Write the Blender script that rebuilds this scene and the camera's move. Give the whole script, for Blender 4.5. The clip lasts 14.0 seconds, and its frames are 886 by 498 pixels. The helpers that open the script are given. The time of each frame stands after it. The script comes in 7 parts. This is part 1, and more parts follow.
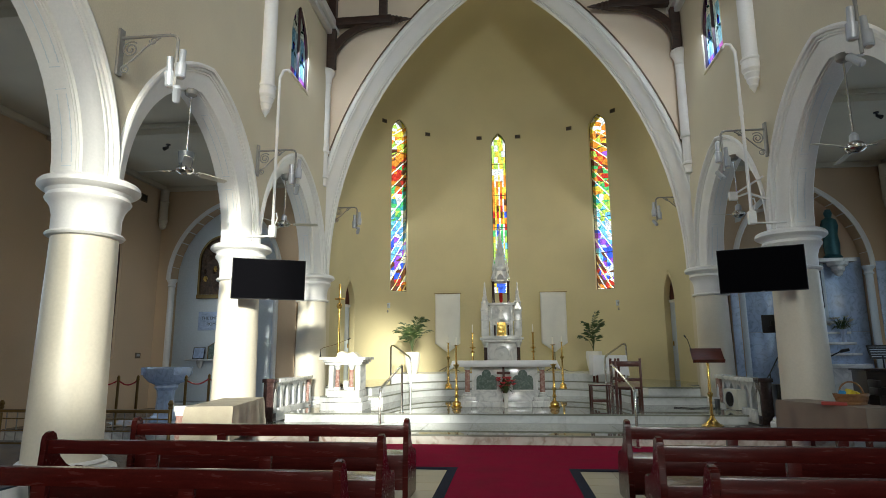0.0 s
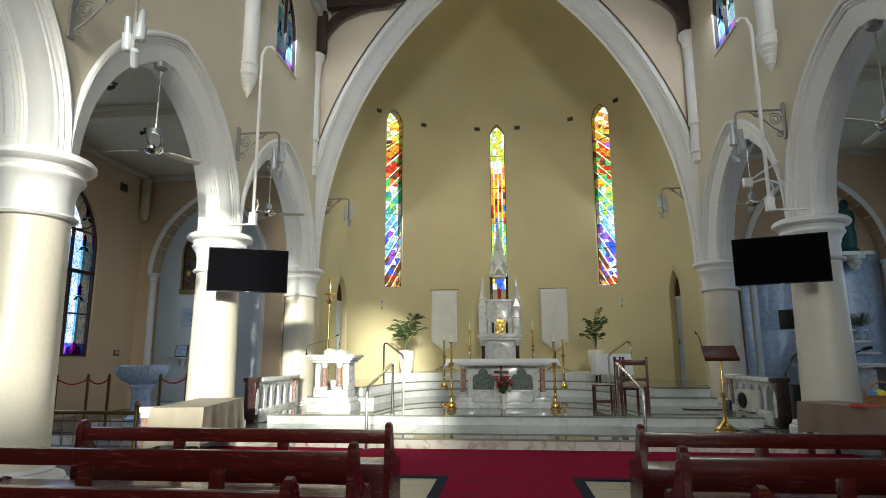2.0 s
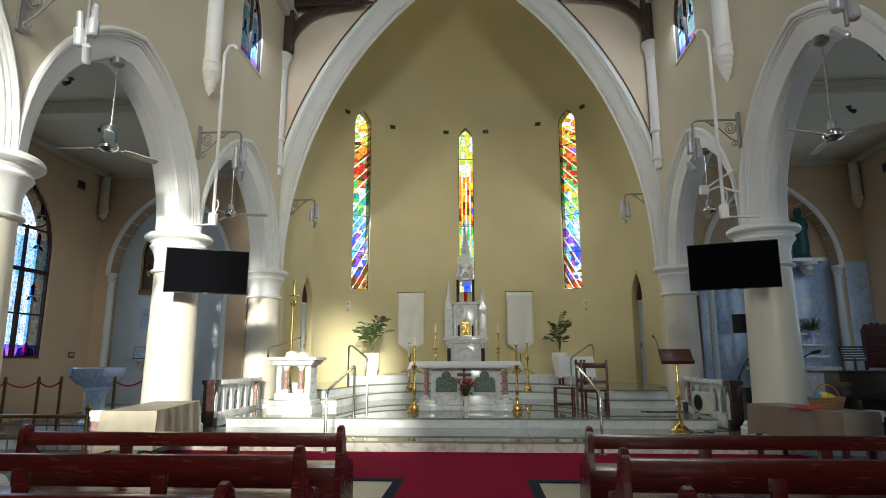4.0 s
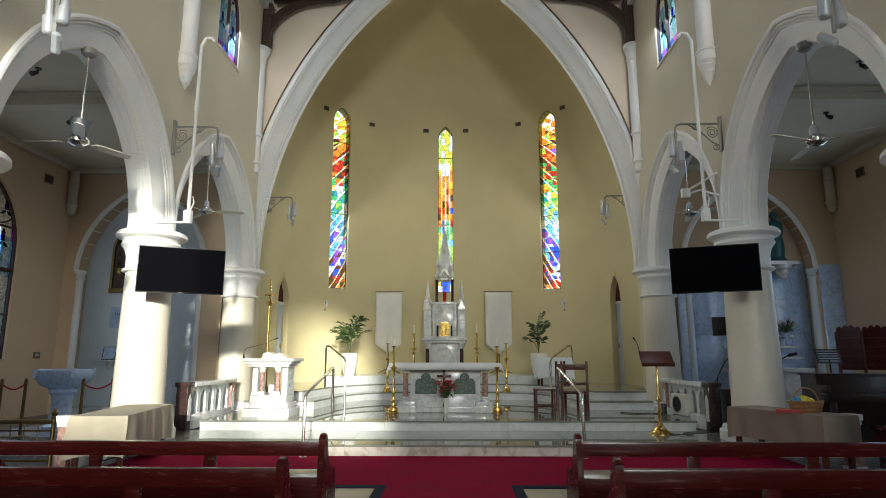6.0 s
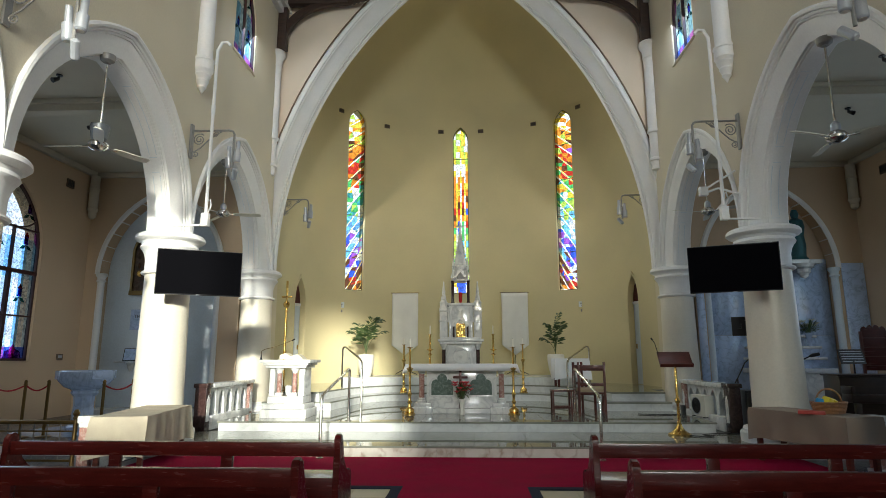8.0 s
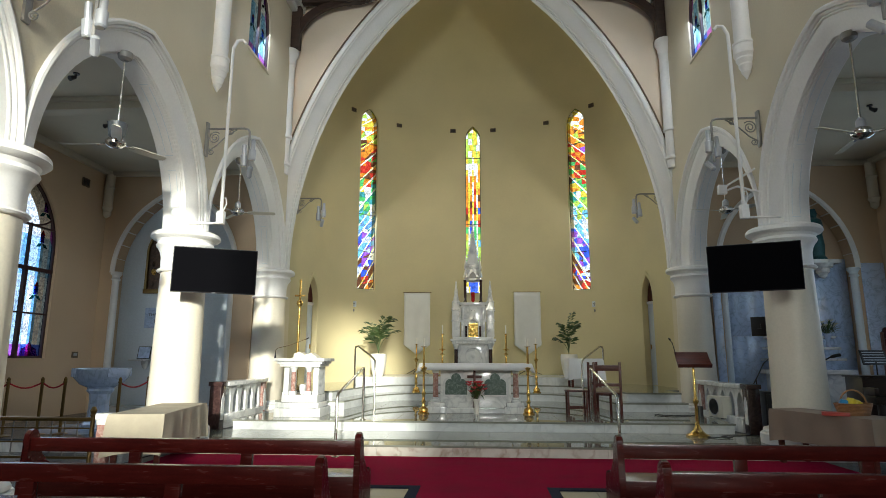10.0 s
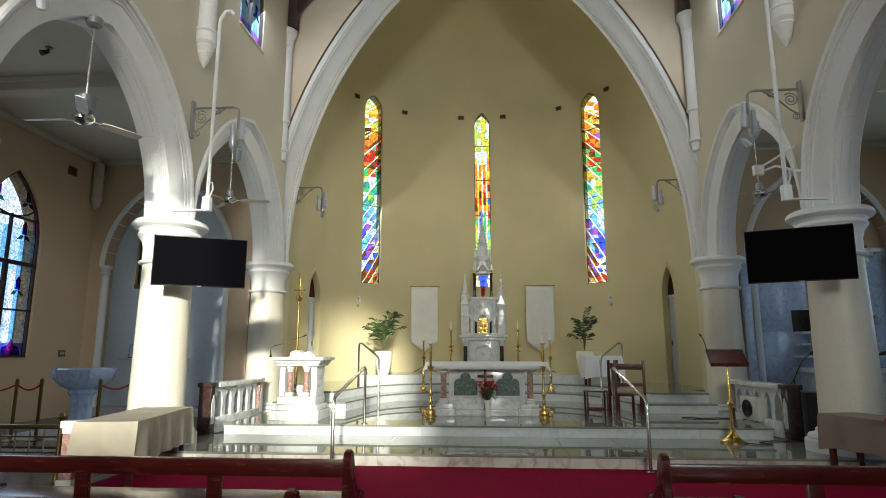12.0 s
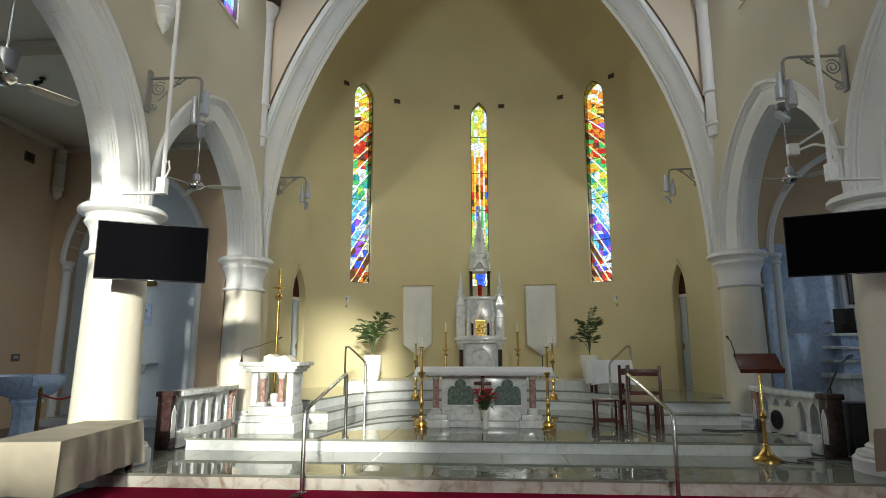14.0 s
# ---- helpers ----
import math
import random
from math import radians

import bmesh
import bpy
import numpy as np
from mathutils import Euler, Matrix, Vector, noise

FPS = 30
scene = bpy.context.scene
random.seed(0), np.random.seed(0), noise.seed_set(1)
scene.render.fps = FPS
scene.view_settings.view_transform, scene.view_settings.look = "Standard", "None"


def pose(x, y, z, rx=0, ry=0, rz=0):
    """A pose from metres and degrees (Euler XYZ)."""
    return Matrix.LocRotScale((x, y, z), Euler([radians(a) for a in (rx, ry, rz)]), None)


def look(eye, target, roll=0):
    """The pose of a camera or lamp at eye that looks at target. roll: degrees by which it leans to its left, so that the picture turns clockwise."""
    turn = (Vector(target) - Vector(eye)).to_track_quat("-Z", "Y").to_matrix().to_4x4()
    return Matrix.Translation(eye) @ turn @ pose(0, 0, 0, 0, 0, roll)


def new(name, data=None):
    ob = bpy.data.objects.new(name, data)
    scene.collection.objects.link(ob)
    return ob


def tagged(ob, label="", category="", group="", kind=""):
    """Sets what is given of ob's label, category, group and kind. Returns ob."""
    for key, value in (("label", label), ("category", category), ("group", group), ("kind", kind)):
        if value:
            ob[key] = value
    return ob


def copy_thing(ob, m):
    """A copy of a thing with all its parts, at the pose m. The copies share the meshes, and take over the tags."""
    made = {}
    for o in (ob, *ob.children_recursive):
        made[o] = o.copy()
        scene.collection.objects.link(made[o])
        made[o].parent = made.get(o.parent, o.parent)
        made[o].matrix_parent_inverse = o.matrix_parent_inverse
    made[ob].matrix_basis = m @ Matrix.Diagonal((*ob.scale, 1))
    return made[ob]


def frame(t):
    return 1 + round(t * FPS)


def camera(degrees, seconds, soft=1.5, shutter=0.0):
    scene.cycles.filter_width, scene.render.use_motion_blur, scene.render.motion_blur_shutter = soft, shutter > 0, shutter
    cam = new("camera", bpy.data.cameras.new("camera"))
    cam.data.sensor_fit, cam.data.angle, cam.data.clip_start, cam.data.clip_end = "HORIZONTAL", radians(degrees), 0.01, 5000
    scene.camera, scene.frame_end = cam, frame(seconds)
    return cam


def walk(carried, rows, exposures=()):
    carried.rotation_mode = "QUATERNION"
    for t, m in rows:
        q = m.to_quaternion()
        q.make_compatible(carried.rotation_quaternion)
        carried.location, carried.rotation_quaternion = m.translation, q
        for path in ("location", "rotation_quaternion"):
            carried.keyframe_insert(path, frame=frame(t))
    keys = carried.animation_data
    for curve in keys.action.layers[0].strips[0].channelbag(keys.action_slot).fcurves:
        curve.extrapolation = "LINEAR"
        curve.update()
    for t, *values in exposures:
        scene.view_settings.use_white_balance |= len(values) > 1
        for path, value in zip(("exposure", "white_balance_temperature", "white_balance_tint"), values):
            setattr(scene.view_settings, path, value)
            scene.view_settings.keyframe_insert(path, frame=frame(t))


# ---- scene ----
cam = camera(73.8, 14.0, soft=0.65)
PATH = [
    (0, (0.04, -0.09, 1.425), (-0.169, 1.866, 1.785), -0.3),
    (0.5, (0.061, 0.057, 1.401), (-0.155, 2.013, 1.76), -0.1),
    (1, (0.003, 0.297, 1.387), (-0.206, 2.254, 1.741), 0.0),
    (1.5, (0.014, 0.545, 1.368), (-0.191, 2.502, 1.724), -0.1),
    (2, (0.068, 0.692, 1.382), (-0.14, 2.648, 1.742), -0.2),
    (2.5, (0.118, 0.741, 1.394), (-0.085, 2.697, 1.76), -0.1),
    (3, (0.18, 0.711, 1.4), (0.005, 2.669, 1.766), -0.1),
    (3.5, (0.225, 0.697, 1.389), (0.079, 2.658, 1.758), -0.1),
    (4, (0.232, 0.681, 1.389), (0.118, 2.643, 1.756), -0.1),
    (6.5, (0.11, 0.82, 1.462), (0.081, 2.787, 1.823), -0.0),
    (7, (0.14, 0.818, 1.452), (0.086, 2.783, 1.82), -0.2),
    (7.5, (0.136, 0.812, 1.451), (0.065, 2.777, 1.818), -0.1),
    (8, (0.144, 0.819, 1.451), (0.056, 2.783, 1.816), -0.1),
    (8.5, (0.134, 0.809, 1.451), (0.034, 2.773, 1.819), -0.0),
    (11, (-0.014, 1.132, 1.424), (-0.14, 3.096, 1.783), -0.0),
    (11.5, (0.019, 1.429, 1.474), (-0.115, 3.393, 1.827), -0.1),
    (12, (-0.001, 1.776, 1.479), (-0.149, 3.739, 1.831), -0.0),
    (12.5, (-0.004, 2.116, 1.492), (-0.154, 4.079, 1.844), -0.0),
    (13, (0.055, 2.428, 1.489), (-0.097, 4.391, 1.845), -0.2),
    (13.5, (0.013, 2.657, 1.497), (-0.135, 4.618, 1.86), -0.0),
    (14, (-0.011, 2.948, 1.503), (-0.149, 4.91, 1.865), -0.0),
]
walk(cam, [(t, look(eye, target, roll)) for t, eye, target, roll in PATH],
     [(0, 0.62, 6100, 8), (11.5, 0.58, 6100, 8), (14, 0.43, 6100, 8)])

# ---- light ----
SUN_RUN = Vector((-0.18, 1.0, -0.21)).normalized()
world = bpy.data.worlds.new("sky")
scene.world = world
world.use_nodes = True
wn = world.node_tree
sky = wn.nodes.new("ShaderNodeTexSky")
sky.sky_type, sky.sun_disc = "NISHITA", False
sky.sun_elevation = math.asin(-SUN_RUN.z)
sky.sun_rotation = math.atan2(-SUN_RUN.x, -SUN_RUN.y)
wn.nodes["Background"].inputs["Strength"].default_value = 0.15
wn.links.new(sky.outputs[0], wn.nodes["Background"].inputs["Color"])

sun = new("sun", bpy.data.lights.new("sun", "SUN"))
sun.data.energy, sun.data.angle, sun.data.color = 5.0, radians(2.2), (1.0, 0.95, 0.80)
sun.matrix_basis = look(-SUN_RUN * 40, (0, 0, 0))


def window_light(x, y, z, target, w, h, power, color, spread=180):
    ob = new("window_light", bpy.data.lights.new("window_light", "AREA"))
    ob.data.shape, ob.data.size, ob.data.size_y = "RECTANGLE", w, h
    ob.data.energy, ob.data.color, ob.data.spread = power, color, radians(spread)
    ob.matrix_basis = look((x, y, z), target)


SKYLIGHT = (0.66, 0.83, 1.0)
for side in (-1, 1):
    for wy in (12.45, 8.25, 4.05):
        window_light(side * 9.15, wy, 3.3, (0, wy, 2.6), 1.3, 3.0, 12 if side < 0 else 15, SKYLIGHT)
    for wy in (12.6, 8.4):
        window_light(side * 4.66, wy, 8.7, (0, wy + 1, 4), 1.0, 1.7, 34, (0.85, 0.92, 1.0))
# added fill at the unseen rear opening, narrowed towards the apse and left arcade
window_light(2.4, -11.7, 7.0, (-4.3, 15, 5.0), 2.4, 4.2, 205, (0.97, 0.99, 0.93), 74)
window_light(-0.1, 20.6, 6.5, (0, 10, 3), 0.5, 5.0, 60, (1.0, 0.98, 0.90))
for side in (-1, 1):
    window_light(side * 3.4, 19.75, 6.6, (-side * 2.2, 15.5, 3.5), 0.5, 5.4, 42, (1.0, 0.98, 0.88))

# ---- materials ----
def material(name, color, rough=0.6, metal=0.0, vary=0.08, scale=3.0, fine=60.0, bump=0.05, tint=None, coat=0.0, per_piece=0.0):
    """Plain surface with stains at one scale, grain at another and a little relief."""
    m = bpy.data.materials.new(name)
    m.use_nodes = True
    nt = m.node_tree
    b = nt.nodes["Principled BSDF"]
    n1 = nt.nodes.new("ShaderNodeTexNoise")
    n1.inputs["Scale"].default_value, n1.inputs["Detail"].default_value = scale, 4
    n2 = nt.nodes.new("ShaderNodeTexNoise")
    n2.inputs["Scale"].default_value, n2.inputs["Detail"].default_value = fine, 3
    geo = nt.nodes.new("ShaderNodeNewGeometry")
    for n in (n1, n2):
        nt.links.new(geo.outputs["Position"], n.inputs["Vector"])
    ramp = nt.nodes.new("ShaderNodeMapRange")
    ramp.inputs[1].default_value, ramp.inputs[2].default_value = 0.3, 0.7
    nt.links.new(n1.outputs["Fac"], ramp.inputs[0])
    mix = nt.nodes.new("ShaderNodeMix")
    mix.data_type = "RGBA"
    dark = tint or tuple(c * (1 - 2.2 * vary) for c in color)
    mix.inputs[6].default_value, mix.inputs[7].default_value = (*dark, 1), (*color, 1)
    nt.links.new(ramp.outputs[0], mix.inputs[0])
    mix2 = nt.nodes.new("ShaderNodeMix")
    mix2.data_type, mix2.blend_type = "RGBA", "MULTIPLY"
    mix2.inputs[0].default_value = min(1, vary * 4)
    nt.links.new(mix.outputs[2], mix2.inputs[6])
    nt.links.new(n2.outputs["Fac"], mix2.inputs[7])
    hsv = nt.nodes.new("ShaderNodeHueSaturation")
    hsv.inputs["Value"].default_value = 1 + vary * 1.8
    nt.links.new(mix2.outputs[2], hsv.inputs["Color"])
    if per_piece:
        info = nt.nodes.new("ShaderNodeObjectInfo")
        mr = nt.nodes.new("ShaderNodeMapRange")
        mr.inputs[3].default_value, mr.inputs[4].default_value = 1 + vary * 1.8 - per_piece, 1 + vary * 1.8 + per_piece
        nt.links.new(info.outputs["Random"], mr.inputs[0])
        nt.links.new(mr.outputs[0], hsv.inputs["Value"])
    nt.links.new(hsv.outputs[0], b.inputs["Base Color"])
    b.inputs["Metallic"].default_value = metal
    b.inputs["Coat Weight"].default_value = coat
    b.inputs["Coat Roughness"].default_value = 0.15
    rr = nt.nodes.new("ShaderNodeMapRange")
    rr.inputs[3].default_value, rr.inputs[4].default_value = max(0.02, rough * 0.8), min(1, rough * 1.2)
    nt.links.new(n1.outputs["Fac"], rr.inputs[0])
    nt.links.new(rr.outputs[0], b.inputs["Roughness"])
    if bump:
        bp = nt.nodes.new("ShaderNodeBump")
        bp.inputs["Strength"].default_value, bp.inputs["Distance"].default_value = bump, 0.01
        nt.links.new(n2.outputs["Fac"], bp.inputs["Height"])
        nt.links.new(bp.outputs[0], b.inputs["Normal"])
    return m


def marble(name, base, vein, rough=0.2, scale=1.6, amount=0.75, per_piece=0.04):
    """Polished stone with drifting veins and cloudy patches."""
    m = bpy.data.materials.new(name)
    m.use_nodes = True
    nt = m.node_tree
    b = nt.nodes["Principled BSDF"]
    geo = nt.nodes.new("ShaderNodeNewGeometry")
    info = nt.nodes.new("ShaderNodeObjectInfo")
    shift = nt.nodes.new("ShaderNodeVectorMath")
    shift.operation = "MULTIPLY_ADD"
    nt.links.new(info.outputs["Random"], shift.inputs[0])
    shift.inputs[1].default_value = (9, 7, 5)
    nt.links.new(geo.outputs["Position"], shift.inputs[2])
    warp = nt.nodes.new("ShaderNodeTexNoise")
    warp.inputs["Scale"].default_value, warp.inputs["Detail"].default_value = scale, 6
    warp.inputs["Distortion"].default_value = 1.4
    nt.links.new(shift.outputs[0], warp.inputs["Vector"])
    ridge = nt.nodes.new("ShaderNodeMath")
    ridge.operation = "SUBTRACT"
    ridge.inputs[1].default_value = 0.5
    nt.links.new(warp.outputs["Fac"], ridge.inputs[0])
    ab = nt.nodes.new("ShaderNodeMath")
    ab.operation = "ABSOLUTE"
    nt.links.new(ridge.outputs[0], ab.inputs[0])
    mr = nt.nodes.new("ShaderNodeMapRange")
    mr.inputs[1].default_value, mr.inputs[2].default_value = 0.0, 0.07
    mr.inputs[3].default_value, mr.inputs[4].default_value = amount, 0.0
    nt.links.new(ab.outputs[0], mr.inputs[0])
    cloud = nt.nodes.new("ShaderNodeTexNoise")
    cloud.inputs["Scale"].default_value, cloud.inputs["Detail"].default_value = scale * 3.1, 8
    nt.links.new(shift.outputs[0], cloud.inputs["Vector"])
    mul = nt.nodes.new("ShaderNodeMath")
    mul.operation = "MULTIPLY"
    nt.links.new(mr.outputs[0], mul.inputs[0])
    nt.links.new(cloud.outputs["Fac"], mul.inputs[1])
    add = nt.nodes.new("ShaderNodeMapRange")
    add.inputs[1].default_value, add.inputs[2].default_value = 0.45, 0.8
    add.inputs[4].default_value = amount * 0.35
    nt.links.new(cloud.outputs["Fac"], add.inputs[0])
    tot = nt.nodes.new("ShaderNodeMath")
    tot.operation, tot.use_clamp = "ADD", True
    nt.links.new(mul.outputs[0], tot.inputs[0])
    nt.links.new(add.outputs[0], tot.inputs[1])
    mix = nt.nodes.new("ShaderNodeMix")
    mix.data_type = "RGBA"
    mix.inputs[6].default_value, mix.inputs[7].default_value = (*base, 1), (*vein, 1)
    nt.links.new(tot.outputs[0], mix.inputs[0])
    hsv = nt.nodes.new("ShaderNodeHueSaturation")
    mv = nt.nodes.new("ShaderNodeMapRange")
    mv.inputs[3].default_value, mv.inputs[4].default_value = 1 - per_piece, 1 + per_piece
    nt.links.new(info.outputs["Random"], mv.inputs[0])
    nt.links.new(mv.outputs[0], hsv.inputs["Value"])
    nt.links.new(mix.outputs[2], hsv.inputs["Color"])
    nt.links.new(hsv.outputs[0], b.inputs["Base Color"])
    rr = nt.nodes.new("ShaderNodeMapRange")
    rr.inputs[3].default_value, rr.inputs[4].default_value = rough * 0.7, rough * 1.3
    nt.links.new(cloud.outputs["Fac"], rr.inputs[0])
    nt.links.new(rr.outputs[0], b.inputs["Roughness"])
    return m


def wood(name, dark, light, rough=0.35, coat=0.3):
    m = material(name, light, rough, 0, 0.12, 4.0, 90.0, 0.04, tint=dark, coat=coat)
    for n in m.node_tree.nodes:
        if n.type == "TEX_NOISE" and n.inputs["Scale"].default_value < 10:
            mp = m.node_tree.nodes.new("ShaderNodeMapping")
            mp.inputs["Scale"].default_value = (1.2, 9, 9)
            co = m.node_tree.nodes.new("ShaderNodeTexCoord")
            m.node_tree.links.new(co.outputs["Object"], mp.inputs[0])
            m.node_tree.links.new(mp.outputs[0], n.inputs["Vector"])
    return m


def glass(name, color):
    """A thin coloured pane that lets daylight through and is a little glossy."""
    m = bpy.data.materials.new(name)
    m.use_nodes = True
    nt = m.node_tree
    nt.nodes.remove(nt.nodes["Principled BSDF"])
    geo = nt.nodes.new("ShaderNodeNewGeometry")
    ns = nt.nodes.new("ShaderNodeTexNoise")
    ns.inputs["Scale"].default_value, ns.inputs["Detail"].default_value = 11, 5
    ns.inputs["Distortion"].default_value = 1.5
    nt.links.new(geo.outputs["Position"], ns.inputs["Vector"])
    mr = nt.nodes.new("ShaderNodeMapRange")
    mr.inputs[1].default_value, mr.inputs[2].default_value = 0.35, 0.65
    nt.links.new(ns.outputs["Fac"], mr.inputs[0])
    mix = nt.nodes.new("ShaderNodeMix")
    mix.data_type = "RGBA"
    mix.inputs[6].default_value = (*[c * 0.45 for c in color], 1)
    mix.inputs[7].default_value = (*[min(1, c * 1.15 + 0.03) for c in color], 1)
    nt.links.new(mr.outputs[0], mix.inputs[0])
    tr = nt.nodes.new("ShaderNodeBsdfTransparent")
    nt.links.new(mix.outputs[2], tr.inputs[0])
    gl = nt.nodes.new("ShaderNodeBsdfGlossy")
    gl.inputs["Roughness"].default_value = 0.08
    ms = nt.nodes.new("ShaderNodeMixShader")
    ms.inputs[0].default_value = 0.04
    nt.links.new(tr.outputs[0], ms.inputs[1])
    nt.links.new(gl.outputs[0], ms.inputs[2])
    nt.links.new(ms.outputs[0], nt.nodes["Material Output"].inputs["Surface"])
    return m


